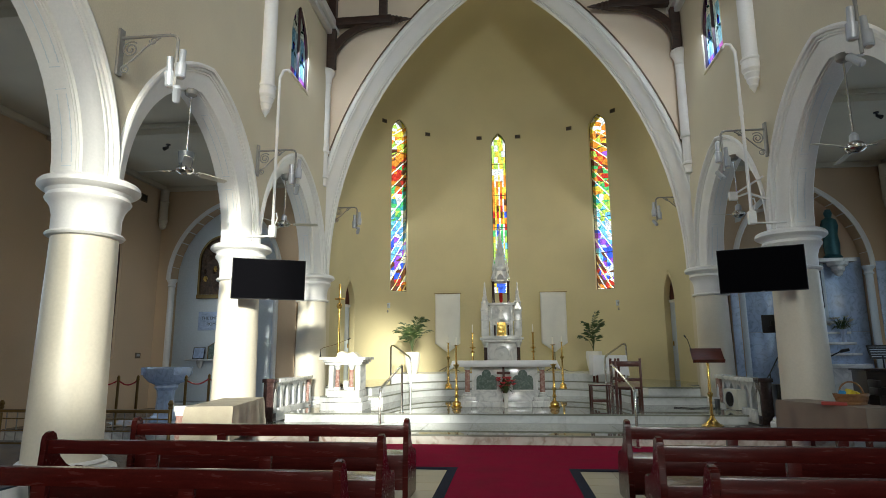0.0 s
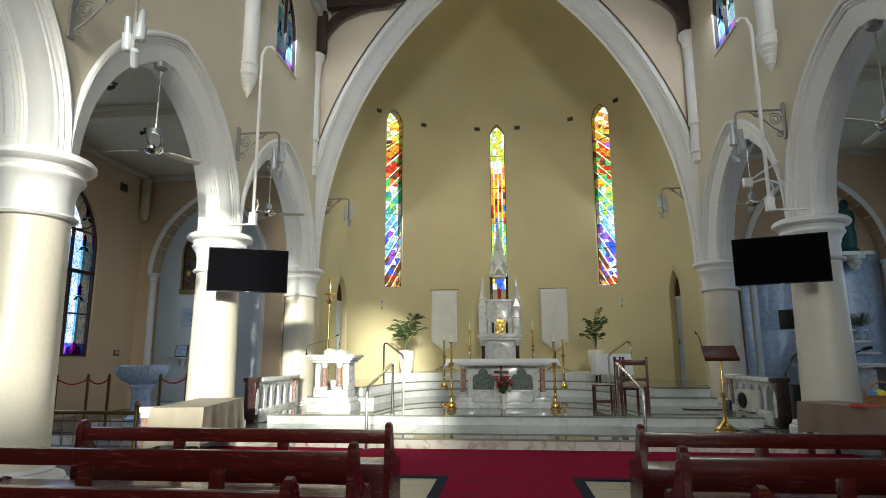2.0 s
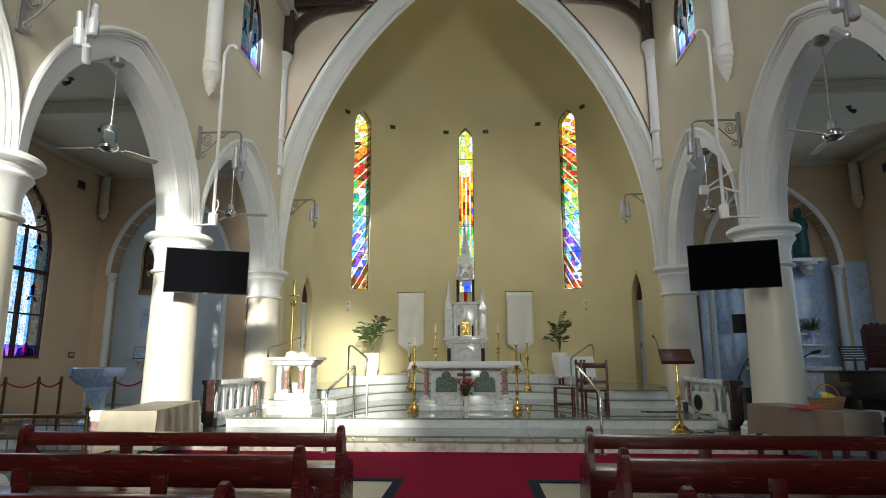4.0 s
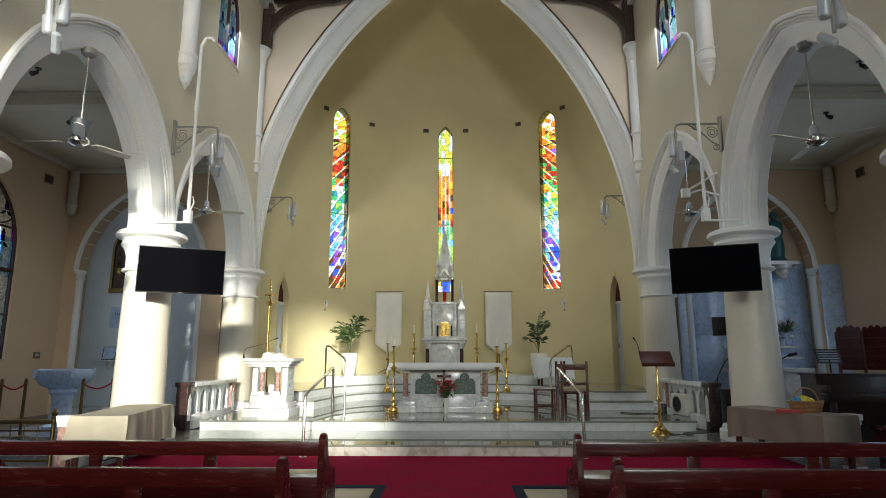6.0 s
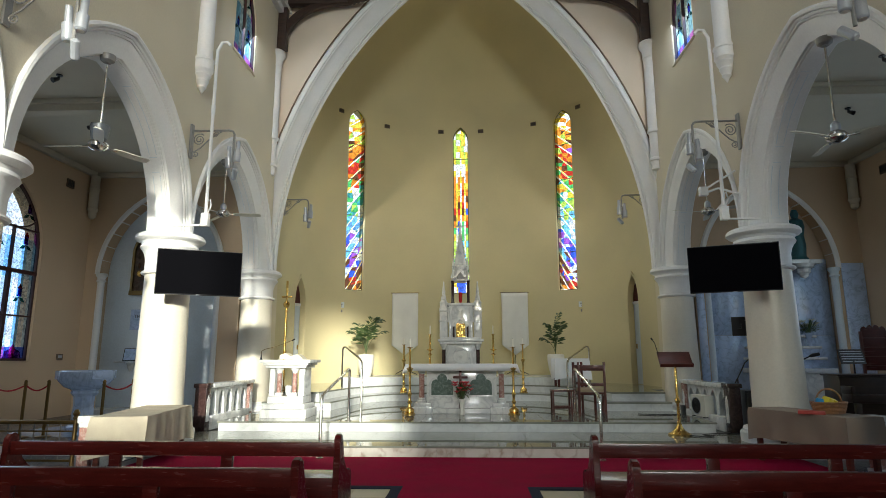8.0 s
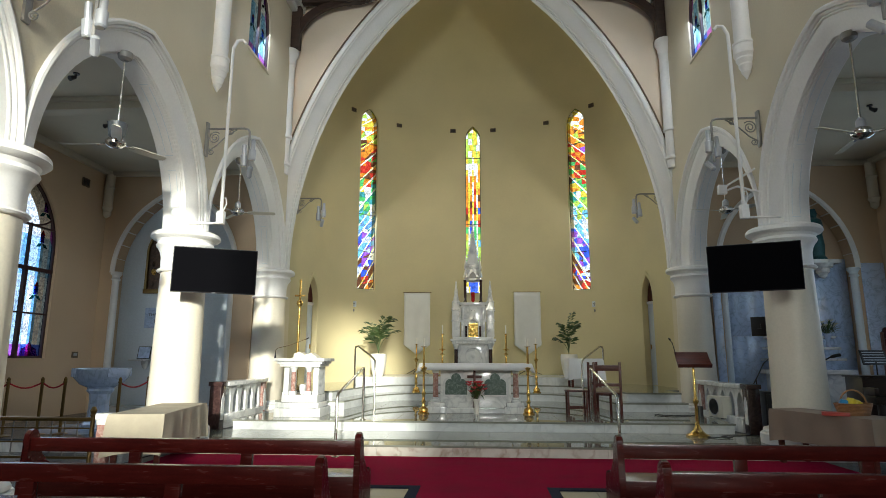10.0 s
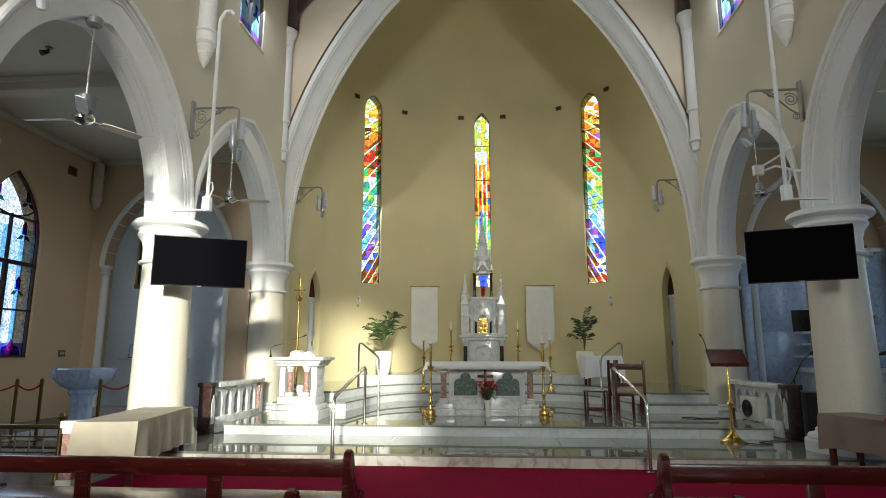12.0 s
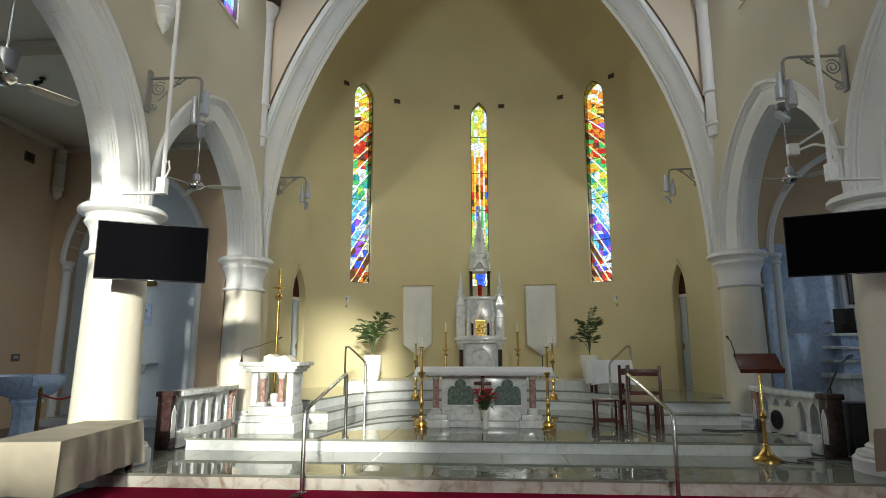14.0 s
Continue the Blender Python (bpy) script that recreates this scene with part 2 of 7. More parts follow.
M = {
    "cream": material("cream_plaster", (0.66, 0.58, 0.40), 0.75, 0, 0.05, 0.7, 40, 0.08),
    "apse": material("apse_plaster", (0.62, 0.54, 0.31), 0.75, 0, 0.06, 0.6, 35, 0.08),
    "nave": material("nave_plaster", (0.68, 0.61, 0.45), 0.75, 0, 0.05, 0.7, 40, 0.08),
    "chancel": material("chancel_plaster", (0.80, 0.68, 0.53), 0.75, 0, 0.05, 0.8, 40, 0.08),
    "aisle": material("aisle_plaster", (0.60, 0.445, 0.29), 0.75, 0, 0.06, 0.7, 40, 0.08),
    "white": material("white_paint", (0.80, 0.79, 0.76), 0.5, 0, 0.035, 1.2, 30, 0.06),
    "niche": material("niche_paint", (0.66, 0.72, 0.76), 0.6, 0, 0.05, 1.0, 30, 0.05),
    "column": material("column_paint", (0.72, 0.66, 0.53), 0.4, 0, 0.04, 0.9, 30, 0.05),
    "ceiling": material("ceiling_board", (0.62, 0.57, 0.45), 0.7, 0, 0.06, 0.9, 50, 0.05),
    # brown of the chancel hood line, with its shadow put into the colour
    "shadow": material("arch_shadow_line", (0.22, 0.15, 0.09), 0.6),
    "timber": wood("dark_roof_timber", (0.02, 0.011, 0.008), (0.06, 0.03, 0.02), 0.5, 0.0),
    "roofboard": wood("roof_boards", (0.16, 0.09, 0.05), (0.28, 0.17, 0.10), 0.6, 0.0),
    "pew": wood("red_varnished_wood", (0.045, 0.005, 0.004), (0.078, 0.009, 0.007), 0.26, 0.12),
    "wood": wood("brown_wood", (0.05, 0.011, 0.007), (0.11, 0.026, 0.016), 0.38, 0.05),
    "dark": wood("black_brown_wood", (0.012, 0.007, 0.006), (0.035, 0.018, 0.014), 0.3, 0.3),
    "carpet": material("red_carpet", (0.31, 0.003, 0.038), 0.95, 0, 0.10, 2.5, 260, 0.5),
    "navy": material("dark_carpet_border", (0.03, 0.035, 0.055), 0.95, 0, 0.12, 4, 200, 0.4),
    "marble": marble("white_marble", (0.74, 0.74, 0.71), (0.33, 0.34, 0.35), 0.14),
    "floor_marble": marble("polished_floor_marble", (0.235, 0.24, 0.195), (0.13, 0.135, 0.115), 0.015, 1.1, 0.6, 0.06),
    "riser_marble": marble("grey_veined_marble", (0.66, 0.675, 0.66), (0.45, 0.46, 0.46), 0.15, 2.4, 0.6),
    "first_riser": marble("rusty_veined_marble", (0.66, 0.63, 0.56), (0.32, 0.22, 0.15), 0.2, 1.8, 0.95),
    "red_marble": marble("red_marble", (0.32, 0.16, 0.13), (0.62, 0.50, 0.44), 0.15, 9, 0.9),
    "dark_marble": marble("dark_red_marble", (0.032, 0.016, 0.015), (0.085, 0.048, 0.043), 0.15, 7, 0.7),
    "green_marble": marble("green_marble", (0.09, 0.13, 0.11), (0.26, 0.32, 0.28), 0.2, 9, 0.9),
    "blue_marble": marble("blue_grey_wall_marble", (0.48, 0.59, 0.78), (0.27, 0.34, 0.48), 0.09, 3.4, 0.9),
    "tile": material("beige_floor_tile", (0.42, 0.36, 0.22), 0.35, 0, 0.08, 2, 50, 0.04, per_piece=0.10),
    "grey_tile": material("grey_floor_tile", (0.07, 0.077, 0.088), 0.22, 0, 0.08, 2, 50, 0.03, per_piece=0.10),
    "grout": material("grout", (0.25, 0.23, 0.20), 0.9),
    "brass": material("polished_brass", (0.72, 0.48, 0.14), 0.2, 1.0, 0.05, 6, 80, 0.02),
    "gold": material("gold_relief", (0.85, 0.58, 0.16), 0.28, 1.0, 0.10, 22, 90, 0.5),
    "dull_brass": material("dull_brass", (0.22, 0.145, 0.055), 0.38, 1.0, 0.08, 6, 80, 0.03),
    "steel": material("brushed_steel", (0.58, 0.56, 0.52), 0.22, 1.0, 0.05, 6, 120, 0.02),
    "grey_metal": material("grey_painted_metal", (0.42, 0.44, 0.47), 0.35, 0.3, 0.06, 6, 80, 0.03),
    "dark_metal": material("dark_grey_enamel", (0.09, 0.10, 0.11), 0.4, 0.2, 0.06, 6, 80, 0.03),
    "iron": material("grey_wrought_iron", (0.30, 0.29, 0.27), 0.5, 0.4, 0.08, 8, 80, 0.05),
    "black": material("black_plastic", (0.012, 0.012, 0.013), 0.35, 0, 0.05, 5, 80, 0.02),
    "screen": material("dark_screen", (0.004, 0.004, 0.005), 0.12, 0, 0.02, 3, 80, 0.0),
    "cloth": material("beige_linen", (0.47, 0.415, 0.31), 0.9, 0, 0.10, 3, 180, 0.45),
    "grey_cloth": material("taupe_linen", (0.26, 0.20, 0.145), 0.9, 0, 0.06, 3, 220, 0.25),
    "white_cloth": material("white_linen", (0.80, 0.80, 0.80), 0.85, 0, 0.03, 2, 200, 0.15),
    "satin": material("white_satin", (0.74, 0.73, 0.68), 0.55, 0, 0.05, 2.0, 160, 0.12),
    "cushion": material("seat_cushion", (0.40, 0.31, 0.20), 0.9, 0, 0.1, 6, 160, 0.2),
    "leaf": material("palm_leaf", (0.07, 0.125, 0.03), 0.45, 0, 0.2, 8, 80, 0.05),
    "stem": material("plant_stem", (0.08, 0.11, 0.035), 0.6, 0, 0.1, 8, 80, 0.05),
    "lily": material("red_petal", (0.82, 0.05, 0.07), 0.5, 0, 0.12, 20, 80, 0.05),
    "cream_petal": material("cream_petal", (0.75, 0.72, 0.55), 0.5, 0, 0.08, 20, 80, 0.05),
    "wax": material("candle_wax", (0.82, 0.79, 0.70), 0.45, 0, 0.02, 8, 80, 0.02),
    "paper": material("paper", (0.78, 0.72, 0.55), 0.8, 0, 0.04, 6, 120, 0.03),
    "red_book": material("red_book_cover", (0.42, 0.05, 0.035), 0.5, 0, 0.08, 8, 120, 0.05),
    "wicker": material("wicker", (0.36, 0.17, 0.06), 0.6, 0, 0.15, 20, 120, 0.3),
    "yellow": material("yellow_wrapping", (0.80, 0.62, 0.03), 0.35, 0, 0.1, 14, 60, 0.3),
    "blue": material("blue_wrapping", (0.03, 0.28, 0.55), 0.35, 0, 0.1, 14, 60, 0.3),
    "teal": material("teal_bronze", (0.03, 0.12, 0.13), 0.45, 0.3, 0.15, 10, 80, 0.1),
    "navy_plastic": material("dark_blue_plastic", (0.012, 0.028, 0.045), 0.4, 0, 0.05, 4, 80, 0.03),
    "red_rope": material("red_rope", (0.35, 0.015, 0.02), 0.8, 0, 0.1, 40, 200, 0.3),
    "ruby": material("ruby_glass", (0.45, 0.01, 0.01), 0.1, 0, 0.1, 10, 80, 0.0),
    "ac": material("ivory_enamel", (0.62, 0.60, 0.50), 0.4, 0, 0.04, 4, 80, 0.02),
    "icon": material("dark_carved_relief", (0.16, 0.09, 0.05), 0.5, 0.2, 0.3, 16, 60, 0.6),
    "ink": material("grey_lettering", (0.10, 0.10, 0.12), 0.7),
    "lead": material("lead_came", (0.02, 0.018, 0.016), 0.5, 0.2),
    "sash": material("dark_red_window_frame", (0.05, 0.014, 0.012), 0.5),
    "vent": material("brown_vent", (0.14, 0.10, 0.06), 0.7),
    "lime": material("outside_ground", (0.10, 0.11, 0.06), 0.9, 0, 0.15, 0.3, 4, 0.1),
}
G = {k: glass("glass_" + k, c) for k, c in {
    "ray": (0.95, 0.86, 0.38), "clear": (0.95, 0.97, 0.85), "yellow": (0.92, 0.68, 0.06), "amber": (0.85, 0.30, 0.02), "red": (0.60, 0.03, 0.01), "brown": (0.14, 0.045, 0.012),
    "green": (0.10, 0.55, 0.15), "lime": (0.50, 0.72, 0.10), "cyan": (0.22, 0.62, 0.85), "blue": (0.04, 0.12, 0.75), "violet": (0.35, 0.10, 0.62),
    "pale": (0.40, 0.60, 0.90), "sky": (0.16, 0.42, 0.80), "milk": (0.66, 0.75, 0.94), "pink": (0.72, 0.20, 0.55), "teal": (0.05, 0.35, 0.35)}.items()}

M["screen"].node_tree.nodes["Principled BSDF"].inputs["Specular IOR Level"].default_value = 0.0
for k, v in (("carpet", 0.05), ("navy", 0.05), ("pew", 0.28), ("wood", 0.28)):
    M[k].node_tree.nodes["Principled BSDF"].inputs["Specular IOR Level"].default_value = v


# ---- building helpers ----
def link_mesh(name, bm, mats, smooth=30):
    me = bpy.data.meshes.new(name)
    bmesh.ops.recalc_face_normals(bm, faces=bm.faces)
    bm.to_mesh(me)
    bm.free()
    for m in mats if isinstance(mats, (list, tuple)) else [mats]:
        me.materials.append(m)
    if smooth:
        me.polygons.foreach_set("use_smooth", [True] * len(me.polygons))
        me.set_sharp_from_angle(angle=radians(smooth))
    return new(name, me)


def part(name, bm, mat, parent, label="", smooth=30):
    ob = link_mesh(name, bm, mat, smooth)
    ob.parent = parent
    if label:
        ob["label"] = label
    return ob


def thing(name, label, category, group="", m=None):
    ob = new(name)
    ob.empty_display_size = 0.1
    tagged(ob, label, category, group)
    if m is not None:
        ob.matrix_basis = m
    return ob


def setting(name, bm, mat, label, category, smooth=30, thick=0.0):
    ob = link_mesh(name, bm, mat, smooth)
    tagged(ob, label, category, kind="structure")
    if thick:
        mod = ob.modifiers.new("thickness", "SOLIDIFY")
        mod.thickness, mod.offset = thick, -1
    return ob


def B():
    return bmesh.new()


def box(bm, x0, x1, y0, y1, z0, z1, bevel=0.0, m=None, mi=0):
    r = bmesh.ops.create_cube(bm, size=1)
    vs = r["verts"]
    for v in vs:
        v.co = Vector((x0 + (v.co.x + .5) * (x1 - x0), y0 + (v.co.y + .5) * (y1 - y0), z0 + (v.co.z + .5) * (z1 - z0)))
        if m is not None:
            v.co = m @ v.co
    for f in {f for v in vs for f in v.link_faces}:
        f.material_index = mi
    if bevel:
        es = list({e for v in vs for e in v.link_edges})
        bmesh.ops.bevel(bm, geom=es, offset=bevel, segments=2, affect="EDGES", profile=0.6)
    return bm


def lathe(bm, prof, n=20, at=(0, 0, 0), sq=None, mi=0):
    """Turn (radius, height) pairs about the upright axis; closes both ends."""
    rings = []
    for r, z in prof:
        ring = []
        for i in range(n):
            a = 2 * math.pi * (i + .5) / n
            ring.append(bm.verts.new((at[0] + r * math.cos(a), at[1] + r * math.sin(a), at[2] + z)))
        rings.append(ring)
    for a, b in zip(rings, rings[1:]):
        for i in range(n):
            f = bm.faces.new((a[i], a[(i + 1) % n], b[(i + 1) % n], b[i]))
            f.material_index = mi
    bm.faces.new(rings[0][::-1]).material_index = mi
    bm.faces.new(rings[-1]).material_index = mi
    return bm


def tube(bm, pts, r, n=8, mi=0):
    """A round bar along a line of points; r may be one radius or one a point."""
    pts = [Vector(p) for p in pts]
    rs = r if isinstance(r, (list, tuple)) else [r] * len(pts)
    rings, up = [], None
    for i, p in enumerate(pts):
        d = (pts[min(i + 1, len(pts) - 1)] - pts[max(i - 1, 0)]).normalized()
        if up is None:
            up = d.orthogonal().normalized()
        up = (up - d * up.dot(d)).normalized()
        side = d.cross(up)
        rings.append([bm.verts.new(p + (up * math.cos(2 * math.pi * k / n) + side * math.sin(2 * math.pi * k / n)) * rs[i]) for k in range(n)])
    for a, b in zip(rings, rings[1:]):
        for k in range(n):
            bm.faces.new((a[k], a[(k + 1) % n], b[(k + 1) % n], b[k])).material_index = mi
    bm.faces.new(rings[0][::-1]).material_index = mi
    bm.faces.new(rings[-1]).material_index = mi
    return bm


def prism(bm, outline, d0, d1, put, mi=0):
    """An outline of (u, v) pairs pushed from depth d0 to d1; put(u, v, d) gives the place."""
    a = [bm.verts.new(put(u, v, d0)) for u, v in outline]
    b = [bm.verts.new(put(u, v, d1)) for u, v in outline]
    n = len(a)
    for i in range(n):
        bm.faces.new((a[i], a[(i + 1) % n], b[(i + 1) % n], b[i])).material_index = mi
    bm.faces.new(a[::-1]).material_index = mi
    bm.faces.new(b).material_index = mi
    return bm


def in_xz(u, v, d):
    return (u, d, v)


def in_yz(u, v, d):
    return (d, u, v)


def in_xy(u, v, d):
    return (u, v, d)


def arch_line(a, rise, o=0.0, n=14):
    """A pointed arch of half-span a: (u, height) pairs from its left foot to its right foot, pushed out by o."""
    c = (rise * rise - a * a) / (2 * a)
    r = a + c + o
    end = math.acos(c / r)
    left = [(c - r * math.cos(end * i / n), r * math.sin(end * i / n)) for i in range(n + 1)]
    return left + [(-u, v) for u, v in left[-2::-1]]


def arch_top(a, rise, u):
    c = (rise * rise - a * a) / (2 * a)
    return math.sqrt(max(0, (a + c) ** 2 - (abs(u) + c) ** 2))


def wall_sheet(place, s0, s1, z0, z1, openings, extra=()):
    """A wall along place(s) with pointed openings (middle, half-width, sill, spring, rise)."""
    cuts = {s0, s1, *extra}
    for mid, a, sill, spring, rise in openings:
        for i in range(17):
            cuts.add(round(mid - a * math.cos(math.pi * i / 16), 4))
    cuts = sorted(cuts)
    bm = B()
    cache = {}

    def vert(s, z):
        k = (round(s, 4), round(z, 4))
        if k not in cache:
            x, y = place(s)
            cache[k] = bm.verts.new((x, y, z))
        return cache[k]

    for sa, sb in zip(cuts, cuts[1:]):
        m = (sa + sb) / 2
        la = lb = z0
        for mid, a, sill, spring, rise in sorted(openings, key=lambda q: q[2]):
            if abs(m - mid) < a:
                if sill > la + 1e-4:
                    bm.faces.new((vert(sa, la), vert(sb, lb), vert(sb, sill), vert(sa, sill)))
                la, lb = spring + arch_top(a, rise, sa - mid), spring + arch_top(a, rise, sb - mid)
        bm.faces.new((vert(sa, la), vert(sb, lb), vert(sb, z1), vert(sa, z1)))
    return bm


def moulding(bm, a, rise, spring, profile, put, legs=0.0, n=16):
    """Sweep (out, proud) steps round a pointed arch; put(u, z, proud) gives the place. legs: straight length below the spring."""
    rows = []
    for o, d in profile:
        line = [(u, spring + v) for u, v in arch_line(a, rise, o, n)]
        if legs:
            line = [(line[0][0], spring - legs)] + line + [(line[-1][0], spring - legs)]
        rows.append([bm.verts.new(put(u, z, d)) for u, z in line])
    for p, q in zip(rows, rows[1:]):
        for i in range(len(p) - 1):
            bm.faces.new((p[i], p[i + 1], q[i + 1], q[i]))
    return bm


# ---- plan ----
WALL, THICK, AISLE, EAST = 4.7, 0.52, 9.3, 14.8
COLX, COLY = 5.0, (2.2, 6.4, 10.6, 14.87)
SPRING = 3.54
BAY_A, BAY_RISE = 1.70, 2.15
Z1, Z2, Z3, Z4, Z5 = 0.17, 0.345, 0.53, 0.72, 0.93
BACK = -12.0

# ---- structure ----
setting("ground", box(B(), -200, 200, -200, 200, -0.6, -0.4), M["lime"], "grassy ground outside the church", "ground")
setting("floor", box(B(), -AISLE, AISLE, BACK, 15.4, -0.4, -0.012), M["grout"], "floor bed under the tiles", "floor")


def nave_wall(side, name):
    """The wall above the columns: the sheet starts at the springing line."""
    mids = [(p + q) / 2 for p, q in zip(COLY, COLY[1:])] + [COLY[0] - 2.1]
    ops = []
    for mid in mids:
        ops.append((mid, 2.05, SPRING, SPRING, 2.51))
        ops.append((mid - 0.25, 0.58, 7.82, 8.75, 1.05))
    bm = wall_sheet(lambda s: (side * WALL, s), COLY[0] - 4.2, EAST, SPRING, 10.7, ops)
    # thicken away from the nave
    geo = bmesh.ops.extrude_face_region(bm, geom=bm.faces[:])
    for v in [g for g in geo["geom"] if isinstance(g, bmesh.types.BMVert)]:
        v.co.x += side * THICK
    ob = setting(name, bm, M["nave"], "cream plaster nave wall above pointed arches", "wall")
    for mid in mids:
        mb = B()
        moulding(mb, BAY_A, BAY_RISE, SPRING, [(0.40, -THICK - 0.012), (0.02, -THICK - 0.02), (0.0, -THICK), (0.0, -0.215), (0.012, -0.21), (0.014, -0.19), (0.026, -0.185), (0.030, -0.165), (0.022, -0.16), (0.024, -0.145), (0.050, -0.135), (0.10, -0.12), (0.17, -0.085), (0.235, -0.055), (0.285, -0.05), (0.288, -0.025), (0.305, -0.02), (0.322, -0.03), (0.324, -0.005), (0.345, 0.012), (0.362, 0.0), (0.364, 0.04), (0.395, 0.06), (0.425, 0.05), (0.44, 0.0)],
                 lambda u, z, d: (side * (WALL - d), mid + u, z))
        setting("trim", mb, M["white"], "white moulded arch of the arcade", "arch moulding", 40)
        for k in (-1, 1):
            # beaded panels on the soffit
            pb = B()
            line = arch_line(BAY_A, BAY_RISE, -0.004, 60)[:61]
            for t0, t1 in ((0.04, 0.34), (0.42, 0.84)):
                sel = line[int(t0 * 60):int(t1 * 60) + 1]
                for p, q in zip(sel, sel[1:]):
                    first, last = p is sel[0], q is sel[-1]
                    for d0, d1 in ((0.26, 0.39),) if first or last else ((0.26, 0.27), (0.38, 0.39)):
                        if first or last:
                            k0 = p if first else q
                            e = (q[0] - p[0], q[1] - p[1])
                            w = 0.010 / math.hypot(*e)
                            ends = (k0, (k0[0] + e[0] * w, k0[1] + e[1] * w))
                        else:
                            ends = (p, q)
                        pb.faces.new([pb.verts.new((side * (WALL + d), mid + k * u, SPRING + z)) for (u, z), d in ((ends[0], d0), (ends[1], d0), (ends[1], d1), (ends[0], d1))])
            setting("trim", pb, M["niche"], "raised bead of the arch soffit", "moulding", 0, 0.006)
    return ob


nave_wall(-1, "wall_north")
nave_wall(1, "wall_south")

# bright hazy sky outside the windows
hz = bpy.data.materials.new("bright_sky")
hz.use_nodes = True
em = hz.node_tree.nodes.new("ShaderNodeEmission")
em.inputs[0].default_value, em.inputs[1].default_value = (0.94, 0.97, 1.0, 1), 1.1
hz.node_tree.links.new(em.outputs[0], hz.node_tree.nodes["Material Output"].inputs["Surface"])
bm = B()
for p, q in (((-30, 0), (-30, 40)), ((-30, 40), (30, 40)), ((30, 40), (30, 0))):
    bm.faces.new([bm.verts.new(v) for v in ((*p, -0.3), (*q, -0.3), (*q, 40), (*p, 40))])
setting("backdrop", bm, hz, "plain bright hazy sky outside the windows", "sky", 0)

# chancel wall with the great arch
CH_A, CH_RISE, CH_SPRING, CH_X = 4.69, 8.56, 3.60, -0.05
a2 = CH_A + 0.30
top = arch_line(CH_A, CH_RISE, 0.30, 24)
bm = B()
for (u0, v0), (u1, v1) in zip(top, top[1:]):
    h = 13.6
    bm.faces.new([bm.verts.new((CH_X + u, EAST, z)) for u, z in ((u0, CH_SPRING + v0), (u1, CH_SPRING + v1), (u1, h), (u0, h))])
for s in (-1, 1):
    bm.faces.new([bm.verts.new((x, EAST, z)) for x, z in ((CH_X + s * a2, CH_SPRING), (s * 5.4, CH_SPRING), (s * 5.4, 13.6), (CH_X + s * a2, 13.6))])
bmesh.ops.remove_doubles(bm, verts=bm.verts, dist=0.001)
geo = bmesh.ops.extrude_face_region(bm, geom=bm.faces[:])
for v in [g for g in geo["geom"] if isinstance(g, bmesh.types.BMVert)]:
    v.co.y += 0.55
setting("wall_chancel", bm, M["chancel"], "warm cream plaster wall round the chancel arch", "wall")
bm = moulding(B(), CH_A, CH_RISE, CH_SPRING, [(-0.02, 0.0), (-0.02, -0.12), (0.0, -0.14), (0.02, -0.13), (0.022, -0.19), (0.045, -0.20), (0.048, -0.24), (0.09, -0.29), (0.15, -0.36), (0.21, -0.43), (0.25, -0.50), (0.252, -0.54), (0.28, -0.56), (0.283, -0.60), (0.33, -0.625), (0.38, -0.62), (0.41, -0.59), (0.42, -0.55)],
              lambda u, z, d: (CH_X + u, EAST + 0.56 + d, z), n=28)
setting("trim", bm, M["white"], "white stepped moulding of the chancel arch", "arch moulding", 40)
# hood line round the arch, coloured as a shadow line
bm = moulding(B(), CH_A, CH_RISE, CH_SPRING, [(0.42, 0.0), (0.423, -0.05), (0.445, -0.05), (0.45, 0.0)], lambda u, z, d: (CH_X + u, EAST + d, z), n=28)
setting("trim", bm, M["shadow"], "thin hood line of the chancel arch, coloured brown as its shadow", "hood moulding", 40)
for s in (-1, 1):
    bm = box(B(), min(s * 4.72, s * 5.4), max(s * 4.72, s * 5.4), 15.0, 15.5, 0, CH_SPRING)
    setting("pier", bm, M["cream"], "plaster pier behind the chancel column", "pier")


# apse: smooth round-cornered end
def apse_pt(s, grow=0.0):
    """s from -1 to 1 round the apse."""
    a, b, e = 5.1 + grow, 4.8 + grow, 2.0 / 2.6
    t = s * math.pi / 2
    return (a * math.copysign(abs(math.sin(t)) ** e, t), 16.0 + b * math.cos(t) ** e)


def apse_table(n=600):
    pts = [(-5.1, 15.3)] + [apse_pt(-1 + 2 * i / n) for i in range(n + 1)] + [(5.1, 15.3)]
    acc = [0.0]
    for p, q in zip(pts, pts[1:]):
        acc.append(acc[-1] + math.dist(p, q))
    half = acc[-1] / 2
    return [c - half for c in acc], pts


APSE_S, APSE_P = apse_table()


def apse_at(s):
    return (float(np.interp(s, APSE_S, [p[0] for p in APSE_P])), float(np.interp(s, APSE_S, [p[1] for p in APSE_P])))


def apse_s_of_x(x):
    lo, hi = -4.6, 4.6
    return float(np.interp(x, [apse_at(v)[0] for v in np.linspace(lo, hi, 400)], np.linspace(lo, hi, 400)))


